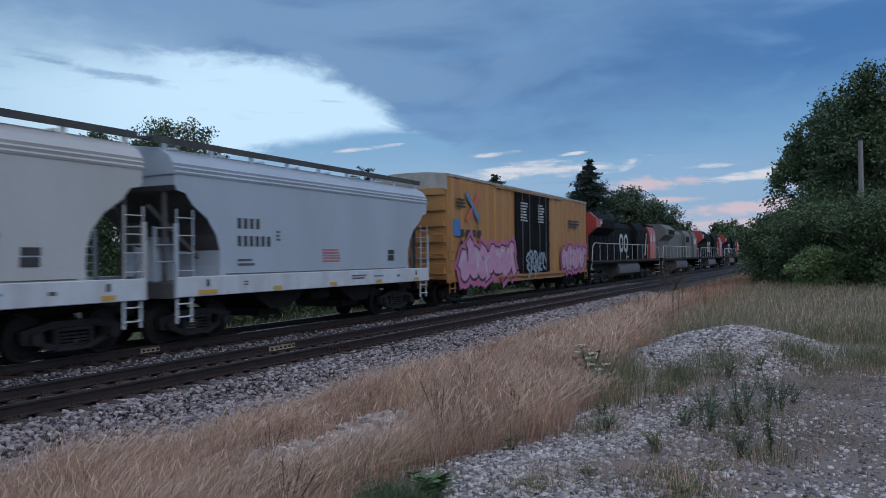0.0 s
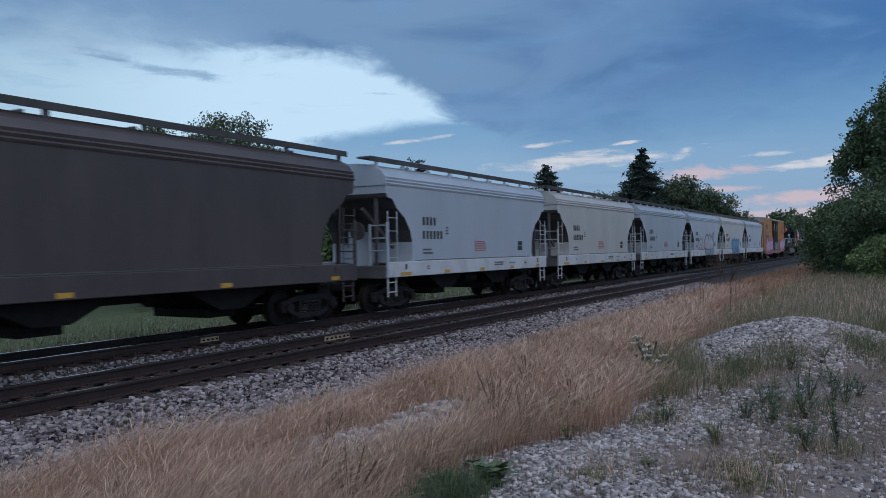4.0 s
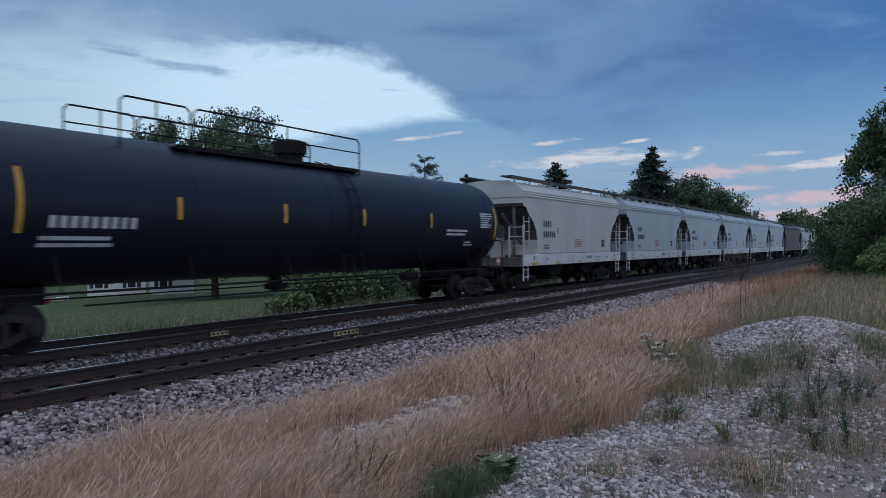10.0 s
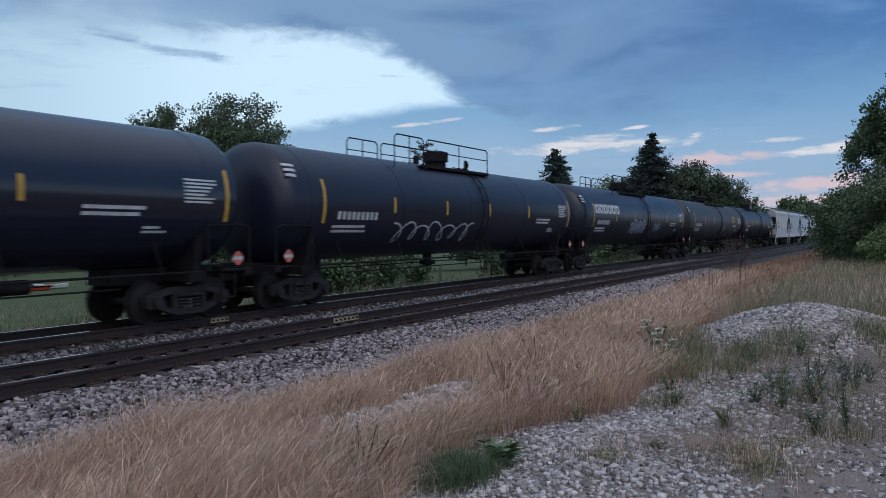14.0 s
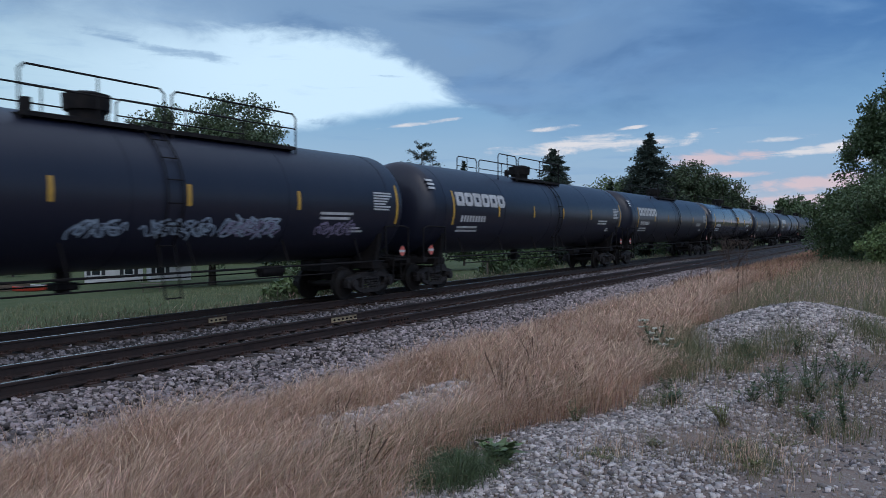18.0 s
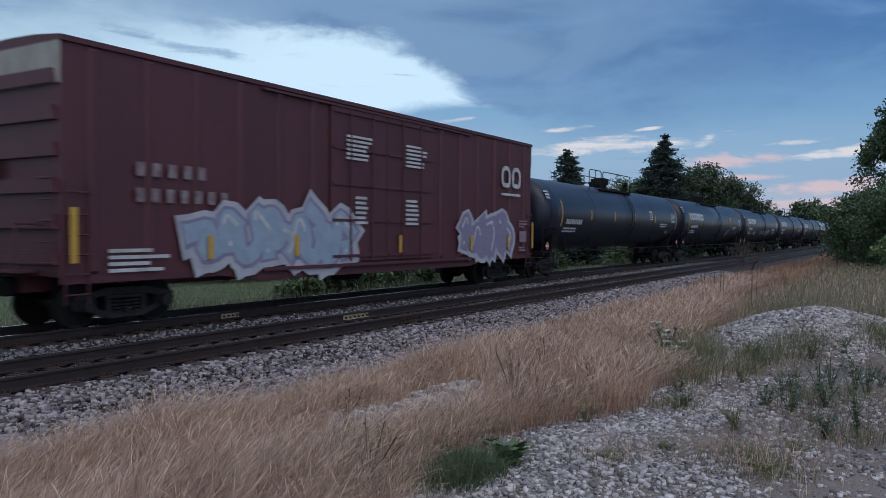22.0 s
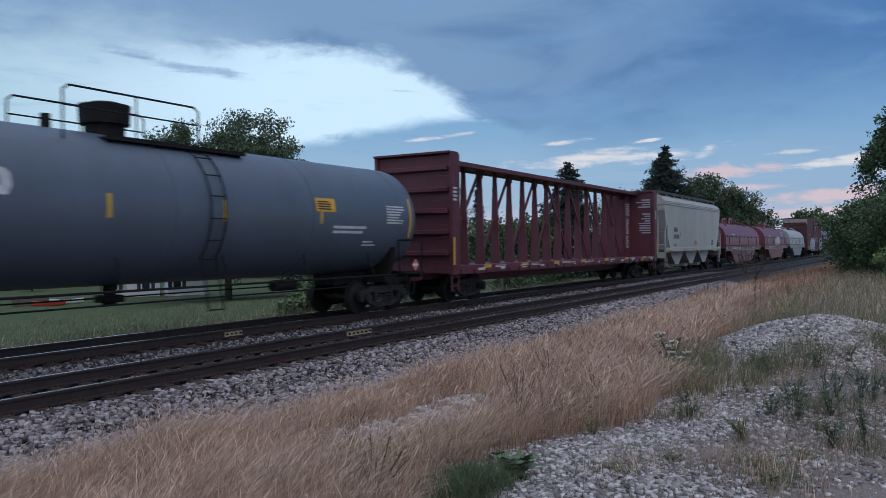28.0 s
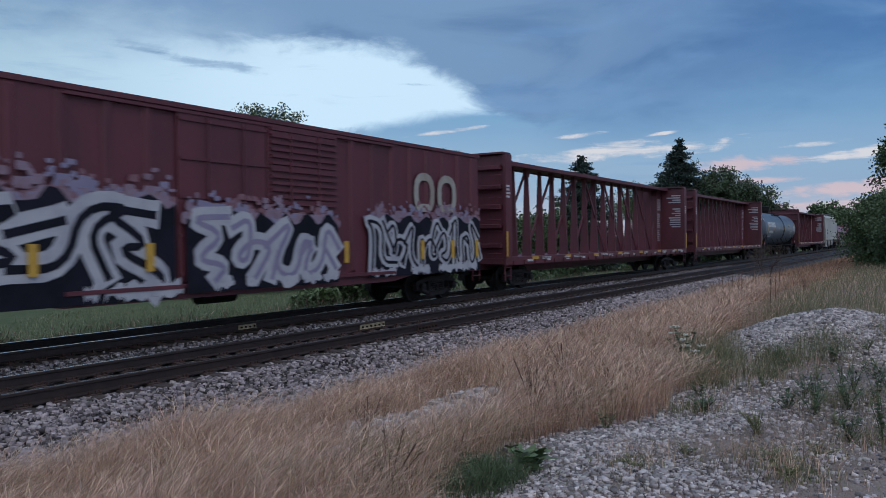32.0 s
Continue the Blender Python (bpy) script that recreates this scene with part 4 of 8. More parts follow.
def make_weeds():
    leafy("flowering_weed", 10.57, 2.85, 0.55, "leafy green weed with small white flower heads in dry grass", M["weedd"], 1, 13, 0.065, 0.3, True, per=(14, 20))
    leafy("flowering_weed", 10.2, 2.6, 0.4, "leafy green weed with small white flower heads in dry grass", M["weedd"], 3, 9, 0.06, 0.25, True, per=(12, 16))
    leafy("dock_plant", 5.0, 2.5, 0.22, "green broad-leaved dock in gravel", M["leafb"], 2, 9, 0.13, 0.16)
    r = random.Random(5)
    for x, y, h in ((8.62, 0.8, 0.36), (8.3, 1.0, 0.32), (8.0, 0.7, 0.32), (7.7, 0.95, 0.30), (8.45, 0.5, 0.36), (8.9, 0.4, 0.42), (7.9, 1.2, 0.22), (9.2, 0.75, 0.36), (8.75, 1.15, 0.25), (7.1, 0.37, 0.40), (6.95, 0.6, 0.25), (9.6, 0.3, 0.28),
                    (7.54, 1.88, 0.18), (7.8, 1.95, 0.16), (8.3, 2.1, 0.2), (10.9, 1.76, 0.3), (10.55, 1.6, 0.25), (11.2, 1.15, 0.3), (9.4, 2.15, 0.28), (10.2, 0.6, 0.26), (4.75, 2.66, 0.18), (4.6, 2.8, 0.17), (4.85, 2.8, 0.18), (4.65, 2.55, 0.15)):
        leafy("weed", x, y, h, "bushy dark green weed growing in gravel", M["weedd"], r.random(), r.randint(5, 9), 0.048, 0.17, per=(9, 17))
    for x, y, h in ((6.8, 1.26, 0.26), (6.17, 1.04, 0.12), (5.72, 0.87, 0.10), (6.0, 1.63, 0.09), (5.36, 1.86, 0.09), (6.4, 0.75, 0.10), (9.0, 1.6, 0.3), (10.1, 1.2, 0.24), (11.7, 0.8, 0.22), (7.4, 0.75, 0.14), (6.6, 2.5, 0.22)):
        leafy("weed", x, y, h, "low olive-green weed in gravel", M["olive"] if r.random() < 0.4 else M["weed"], r.random(), r.randint(7, 11), 0.034, 0.17, per=(9, 16))
    for x, y, h in ((6.9, 3.35, 0.55), (7.2, 3.5, 0.6), (7.05, 3.15, 0.5), (4.1, 3.05, 0.5), (7.9, 2.95, 0.4), (5.6, 4.4, 0.45), (8.9, 3.9, 0.55)):
        leafy("dead_weed", x, y, h, "dead brown weed stalk in the dry grass", M["strawd"], r.random(), 7, 0.04, 0.22)
    # dark seed spikes on bare stalks
    for x, y, h in ((25.5, 5.4, 1.0), (27.0, 5.0, 1.1), (22.5, 4.6, 0.9), (21.4, 4.3, 1.0), (28.5, 4.5, 1.2), (30.5, 5.7, 0.9), (24.0, 3.9, 0.9), (33.0, 5.2, 1.0), (19.0, 3.2, 1.0), (29.5, 6.6, 0.8)):
        plant = thing("seed_stalk", "dark brown dock seed stalk standing in dry grass", "weed", "seed stalks")
        plant.matrix_basis = pose(x, y, float(ground_z(x, y)) - 0.02)
        bm = bmesh.new()
        rod(bm, (0, 0, 0), (0.02, 0, h * 0.55), 0.008, 5)
        part("stalk", bm, M["strawd"], plant)
        bm = bmesh.new()
        for _ in range(34):
            s = r.uniform(0.5, 1.0)
            bmesh.ops.create_icosphere(bm, subdivisions=1, radius=r.uniform(0.008, 0.015), matrix=Matrix.Translation((r.gauss(0.02, 0.012), r.gauss(0, 0.012), h * s)))
        tagged(part("seed_spike", bm, M["strawd"], plant), kind="stuff")


make_weeds()


# ---- trees ----
def limb_tree(bm, p, d, length, r, depth, rnd, tips, up=0.25):
    """Branches that fork and taper; returns the twig ends in tips."""
    segs = 3
    for i in range(segs):
        q = p + d * (length / segs)
        rod(bm, p, q, r * (1 - 0.25 * i / segs), 6 if depth > 1 else 4, r * (1 - 0.25 * (i + 1) / segs))
        p = q
        d = (d + Vector((rnd.gauss(0, 0.14), rnd.gauss(0, 0.14), rnd.gauss(0.04, 0.08)))).normalized()
        if depth <= 2:
            tips.append(p.copy())
    if depth == 0:
        tips.append(p.copy())
        return
    n = rnd.choice((2, 3, 3))
    a0 = rnd.uniform(0, 6.283)
    for i in range(n):
        a = a0 + i * 6.283 / n + rnd.gauss(0, 0.3)
        side = d.orthogonal().normalized()
        side.rotate(Matrix.Rotation(a, 3, d))
        nd = (d * rnd.uniform(0.7, 1.0) + side * rnd.uniform(0.5, 0.95) + Vector((0, 0, up))).normalized()
        limb_tree(bm, p, nd, length * rnd.uniform(0.68, 0.86), r * rnd.uniform(0.55, 0.7), depth - 1, rnd, tips, up)


def leaf_cloud(centres, n, spread, size, seed, squash=0.8):
    """Leaves (bent quads) strewn round the twig ends."""
    g = np.random.default_rng(seed)
    c = np.asarray(centres)[g.integers(0, len(centres), n)]
    off = g.normal(0, 1, (n, 3))
    off *= (g.random((n, 1)) ** 0.45) / (np.linalg.norm(off, axis=1, keepdims=True) + 1e-9)
    c = c + off * spread * 1.5 * (1, 1, squash)
    a = g.normal(0, 1, (n, 3))
    a /= np.linalg.norm(a, axis=1, keepdims=True)
    b = np.cross(a, g.normal(0, 1, (n, 3)))
    b /= np.linalg.norm(b, axis=1, keepdims=True) + 1e-9
    s = size * g.uniform(0.6, 1.4, (n, 1))
    v = np.stack([c - a * s, c + b * s * 0.6, c + a * s, c - b * s * 0.6], 1).reshape(-1, 3)
    return v, np.arange(4 * n).reshape(n, 4)


def broadleaf(name, x, y, height, label, seed, leaves=9000, size=0.16, mat="leaf", trunk=0.3, spread=0.55, depth=5, first=0.25, up=0.25, group="", wide=1.0, z=None, skirt=0.45):
    rnd = random.Random(seed)
    tree = thing(name, label, "tree", group)
    tree.matrix_basis = pose(x, y, float(ground_z(x, y)) - 0.1 if z is None else z)
    bm, tips = bmesh.new(), []
    p = Vector((0, 0, 0))
    top = Vector((0, 0, height * first))
    rod(bm, p, top, trunk, 9, trunk * 0.8)
    for i in range(4):
        a = i * 1.571 + rnd.uniform(-0.4, 0.4)
        d = Vector((math.cos(a) * 0.6 * wide, math.sin(a) * 0.6 * wide, 1)).normalized()
        limb_tree(bm, top, d, height * 0.22, trunk * 0.55, depth - 1, rnd, tips, up)
    limb_tree(bm, top, Vector((0, 0, 1)), height * 0.26, trunk * 0.65, depth - 1, rnd, tips, up)
    zmax = max(t.z for t in tips)
    k = height * 0.97 / zmax
    bmesh.ops.scale(bm, vec=(k * wide, k * wide, k), verts=bm.verts)
    tips = [Vector((t.x * k * wide, t.y * k * wide, t.z * k)) for t in tips]
    low = max(height * first * 0.8, 0.3)
    tips += [Vector((t.x * 0.95, t.y * 0.95, low + (t.z - low) * rnd.uniform(0.1, 0.6))) for t in tips if rnd.random() < skirt]
    part("trunk", bm, M["bark"], tree, "grey-brown trunk and limbs")
    v, f = leaf_cloud([t[:] for t in tips], leaves, spread, size, seed)
    ob = new("crown", quick_mesh("crown", v, f, M[mat]))
    ob.parent = tree
    return tree


def conifer(name, x, y, height, label, seed, radius=0.22, mat="needle", dense=1.0, trunk=0.2, z=None, open_=False, bare=0.08):
    """Tiers of drooping boughs clothed with needle sprays."""
    rnd = random.Random(seed)
    g = np.random.default_rng(int(seed) + 11)
    tree = thing(name, label, "tree")
    tree.matrix_basis = pose(x, y, float(ground_z(x, y)) - 0.1 if z is None else z)
    bm = bmesh.new()
    rod(bm, (0, 0, 0), (0, 0, height * 0.98), trunk, 8, 0.02)
    vs, n = [], 0
    tiers = int((22 if open_ else 34) * dense)
    for i in range(tiers):
        s = bare + (1 - bare) * (i + rnd.uniform(0, 0.9)) / tiers
        zz = height * s
        reach = height * radius * (1 - s) ** (0.42 if open_ else 0.85) * rnd.uniform(0.75, 1.15) + 0.12
        for j in range(rnd.randint(4, 6) if open_ else rnd.randint(7, 10)):
            a = rnd.uniform(0, 6.283)
            ln = reach * rnd.uniform(0.6, 1.15)
            zb = zz + rnd.uniform(-0.6, 0.6) * height / tiers
            tip = Vector((math.cos(a) * ln, math.sin(a) * ln, zb + ln * (rnd.uniform(0.05, 0.45) if open_ else rnd.uniform(-0.35, 0.05)) + rnd.gauss(0, 0.1)))
            base = Vector((0, 0, zb))
            rod(bm, base, tip, 0.03, 4, 0.008)
            m = int((60 if open_ else 44) * max(0.3, ln))
            t = g.uniform(0.35 if open_ else 0.12, 1.0, m)[:, None]
            c = np.array(base)[None] * (1 - t) + np.array(tip)[None] * t
            c = c + g.normal(0, 1, (m, 3)) * np.array([0.10, 0.10, 0.06]) * (1 + ln * 0.4)
            vs.append(c)
    part("trunk", bm, M["bark"], tree, "straight dark trunk with thin boughs")
    c = np.concatenate(vs)
    n = len(c)
    a = g.normal(0, 1, (n, 3)) * (1, 1, 0.5)
    a /= np.linalg.norm(a, axis=1, keepdims=True)
    b = np.cross(a, g.normal(0, 1, (n, 3)))
    b /= np.linalg.norm(b, axis=1, keepdims=True) + 1e-9
    s = g.uniform(0.09, 0.2, (n, 1)) * (0.75 if open_ else 1.15)
    v = np.stack([c - a * s, c + b * s * 0.35, c + a * s, c - b * s * 0.35], 1).reshape(-1, 3)
    ob = new("crown", quick_mesh("crown", v, np.arange(4 * n).reshape(n, 4), M[mat]))
    ob.parent = tree
    return tree


def shrub(name, x, y, height, label, seed, leaves=4000, size=0.09, mat="leaf", wide=0.7, category="bush"):
    rnd = random.Random(seed)
    bush = thing(name, label, category)
    bush.matrix_basis = pose(x, y, float(ground_z(x, y)) - 0.05)
    bm, tips = bmesh.new(), []
    for i in range(9):
        a = rnd.uniform(0, 6.283)
        d = Vector((math.cos(a) * 0.7 * wide, math.sin(a) * 0.7 * wide, 1)).normalized()
        limb_tree(bm, Vector((rnd.gauss(0, 0.1), rnd.gauss(0, 0.1), 0)), d, height * 0.34, 0.03 + height * 0.006, 2, rnd, tips, 0.15)
    tips = [t for t in tips]
    low = [Vector((t.x * 1.05, t.y * 1.05, t.z * rnd.uniform(0.15, 0.6))) for t in tips]
    part("stem", bm, M["bark"], bush)
    v, f = leaf_cloud([t[:] for t in tips + low[: len(low) // 2]], leaves, height * 0.09, size, seed)
    ob = new("foliage", quick_mesh("foliage", v, f, M[mat]))
    ob.parent = bush
    return bush


def spot(px, d):
    """Place at heading px (across the first view's picture) and distance d."""
    a = radians(59.566) + math.atan((px - 784) / 1380)
    return d * math.sin(a), d * math.cos(a)


def make_trees():
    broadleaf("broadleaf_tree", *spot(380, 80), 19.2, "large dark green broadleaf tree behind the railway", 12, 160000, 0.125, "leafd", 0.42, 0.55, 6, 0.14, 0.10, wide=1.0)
    conifer("larch_tree", *spot(752, 92), 15.0, "sparse open conifer with bare-looking boughs", 3, 0.46, "needle", 0.8, 0.16, None, True, 0.12)
    conifer("small_spruce", *spot(826, 115), 15.6, "small narrow dark spruce", 4, 0.12)
    conifer("spruce_tree", *spot(984, 90), 13.4, "dark green spruce behind the train", 5, 0.60)
    broadleaf("young_tree", *spot(1043, 95), 9.5, "thin young broadleaf tree", 6, 900, 0.14, "leafb", 0.07, 0.3, 4, 0.35, 0.5, wide=0.5)
    conifer("tall_spruce", *spot(1155, 95), 15.0, "tall dark spruce in a clump", 7, 0.50, "needle", 1.3)
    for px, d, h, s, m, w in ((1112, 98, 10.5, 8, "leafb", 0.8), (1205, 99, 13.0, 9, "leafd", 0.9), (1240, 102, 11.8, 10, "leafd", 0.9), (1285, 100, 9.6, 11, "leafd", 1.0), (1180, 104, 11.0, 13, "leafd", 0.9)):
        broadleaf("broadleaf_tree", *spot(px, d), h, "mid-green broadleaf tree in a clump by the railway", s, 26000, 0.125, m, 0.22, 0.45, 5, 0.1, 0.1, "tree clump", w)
    conifer("small_spruce", *spot(1086, 96), 9.5, "small dark spruce at the clump's edge", 14, 0.16)
    broadleaf("broadleaf_tree", *spot(1408, 250), 13.6, "distant broadleaf tree with a round crown", 15, 9000, 0.4, "leaf", 0.4, 1.1, 5, 0.15, 0.1, wide=0.95)
    # tall trees and bushes on the viewer's side of the line
    for px, d, h, s, n, m, w in ((1606, 52, 11.0, 21, 56000, "leaf", 0.56), (1690, 48, 12.0, 22, 40000, "leaf", 0.5), (1790, 50, 12.0, 27, 16000, "leaf", 0.6)):
        broadleaf("broadleaf_tree", *spot(px, d), h, "tall green tree beside the line", s, n, 0.085, m, 0.22, 0.36, 5, 0.08, 0.12, "trackside trees", w)
    for px, d, h, s, n, m in ((1528, 47, 5.0, 31, 18000, "leaf"), (1573, 45, 4.8, 32, 16000, "leaf"), (1658, 43, 5.0, 33, 16000, "leafb"), (1610, 41, 5.0, 34, 14000, "leaf"), (1563, 50, 5.0, 35, 14000, "leaf"), (1593, 38, 2.3, 36, 8000, "leafl"), (1512, 50, 3.8, 37, 14000, "leaf"), (1708, 38, 5.2, 38, 12000, "leaf"), (1628, 47, 6.4, 39, 16000, "leaf")):
        shrub("bush", *spot(px, d), h, "dense green bush beside the line", s, int(n * 2), 0.062, m, 0.55)
    pole = thing("utility_pole", "weathered wooden utility pole among the trackside trees", "pole")
    px, py = spot(1668, 41)
    pole.matrix_basis = pose(px, py, float(ground_z(px, py)) - 0.2)
    bm = bmesh.new()
    rod(bm, (0, 0, 0), (0, 0, 7.0), 0.14, 10, 0.10)
    part("pole", bm, M["wood2"], pole)
    # bare sapling by the track
    rnd = random.Random(8)
    sap = thing("bare_sapling", "small leafless reddish sapling beside the track", "sapling")
    sap.matrix_basis = pose(43.5, 7.45, float(ground_z(43.5, 7.45)) - 0.05)
    bm, tips = bmesh.new(), []
    for i in range(5):
        a = rnd.uniform(0, 6.283)
        limb_tree(bm, Vector((0, 0, 0.1)), Vector((math.cos(a) * 0.5, math.sin(a) * 0.5, 1)).normalized(), 0.75, 0.03, 3, rnd, tips, 0.2)
    rod(bm, (0, 0, 0), (0, 0, 0.2), 0.05, 7)
    part("crown", bm, M["twig"], sap)
    # shrubs and trees beyond the lawn
    for px, d, h, s, m in ((560, 33, 2.6, 41, "leaf"), (610, 36, 2.3, 42, "leaf"), (520, 31, 1.6, 43, "leafb"), (690, 42, 2.6, 44, "leaf"), (740, 45, 2.2, 45, "leaf"), (890, 48, 2.4, 46, "leaf"), (1090, 60, 2.5, 47, "leafb"), (955, 55, 2.5, 48, "leaf"), (1190, 70, 3.5, 49, "leaf")):
        shrub("bush", *spot(px, d), h, "leafy green bush on the bank behind the track", s, 3000, 0.10, m, 0.9)
    for px, d, h, s, m in ((610, 68, 8.0, 51, "leafb"), (650, 75, 9.0, 52, "leaf"), (540, 90, 9.0, 53, "leaf"), (700, 90, 9.5, 54, "leaf"), (860, 85, 7.5, 55, "leaf"), (930, 88, 8.0, 56, "leaf")):
        broadleaf("broadleaf_tree", *spot(px, d), h, "smaller green tree beyond the lawn", s, 4500, 0.2, m, 0.14, 0.5, 4, 0.15, 0.1, "garden trees", 1.0)
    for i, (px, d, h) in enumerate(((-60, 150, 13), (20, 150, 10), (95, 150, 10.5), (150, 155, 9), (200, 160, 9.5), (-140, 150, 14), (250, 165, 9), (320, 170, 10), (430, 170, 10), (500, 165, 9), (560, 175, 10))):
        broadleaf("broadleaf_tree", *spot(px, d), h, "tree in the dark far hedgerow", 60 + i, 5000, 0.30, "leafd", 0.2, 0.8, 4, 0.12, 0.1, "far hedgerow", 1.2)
    conifer("spruce_tree", *spot(28, 130), 15.5, "dark spruce rising from the far hedgerow", 81, 0.13)
    # the far woods that close the horizon
    n = 30000
    a = rng.uniform(-2.6, 2.6, n)
    d = rng.uniform(420, 470, n)
    x, y = d * np.cos(a), d * np.sin(a)
    keep = y > 60
    hz = rng.random(n) ** 0.7 * (9 + 3.0 * np.sin(a * 37) + 2.0 * np.sin(a * 91))
    c = np.stack([x, y, -4.6 + hz], 1)[keep]
    v, f = leaf_cloud(c, len(c), 0.6, 1.1, 5)
    tagged(new("far_woods", quick_mesh("far_woods", v, f, M["leaf"])), "dark line of far woods along the horizon", "woods", kind="stuff")


make_trees()


# ---- the yard beyond the lawn ----
def house(name, x, y, w, dpt, h, turn, label, windows, extra=None):
    z = float(ground_z(x, y))
    hs = thing(name, label, "house")
    hs.matrix_basis = pose(x, y, z - 0.05, 0, 0, turn)
    bm = bmesh.new()
    box(bm, -w / 2, w / 2, -dpt / 2, dpt / 2, 0, h)
    prism(bm, [(-dpt / 2, h), (dpt / 2, h), (0, h + dpt * 0.28)], -w / 2, w / 2, "x")
    wall = part("wall", bm, M["siding"], hs, "white clapboard siding")
    bm = bmesh.new()
    box(bm, -w / 2 - 0.012, w / 2 + 0.012, -dpt / 2 - 0.015, -dpt / 2, 0.0, 0.17)
    board = part("clapboard", bm, M["siding"], wall)
    for i in range(1, int(h / 0.2)):
        again(board, wall, 0, 0, 0.2 * i)
    bm = bmesh.new()
    for sgn in (-1, 1):
        prism(bm, [(sgn * (dpt / 2 + 0.35), h - 0.12), (0, h + dpt * 0.28 + 0.10), (0, h + dpt * 0.28 + 0.24), (sgn * (dpt / 2 + 0.35), h + 0.02)], -w / 2 - 0.3, w / 2 + 0.3, "x")
    part("roof", bm, M["shingle"], hs, "grey shingle roof")
    for wx in windows:
        bm = bmesh.new()
        box(bm, wx - 0.45, wx + 0.45, -dpt / 2 - 0.05, -dpt / 2 - 0.018, 1.0, 2.1)
        win = part("window", bm, M["glass"], hs, "dark window")
        bm = bmesh.new()
        for sx in (-1, 1):
            box(bm, wx + sx * 0.45 - 0.04, wx + sx * 0.45 + 0.04, -dpt / 2 - 0.07, -dpt / 2 - 0.02, 0.96, 2.14)
        box(bm, wx - 0.45, wx + 0.45, -dpt / 2 - 0.07, -dpt / 2 - 0.02, 2.08, 2.16)
        box(bm, wx - 0.5, wx + 0.5, -dpt / 2 - 0.09, -dpt / 2 - 0.02, 0.92, 1.0)
        part("frame", bm, M["siding"], win)
        for sx in (-1, 1):
            bm = bmesh.new()
            box(bm, wx + sx * 0.78 - 0.2, wx + sx * 0.78 + 0.2, -dpt / 2 - 0.05, -dpt / 2 - 0.02, 0.95, 2.15)
            part("shutter", bm, M["shutter"], win, "dark shutter")
    bm = bmesh.new()
    box(bm, windows[0] + 1.3, windows[0] + 2.2, -dpt / 2 - 0.05, -dpt / 2 - 0.018, 0.05, 2.1)
    part("door", bm, M["siding"], hs, "white door")
    return hs


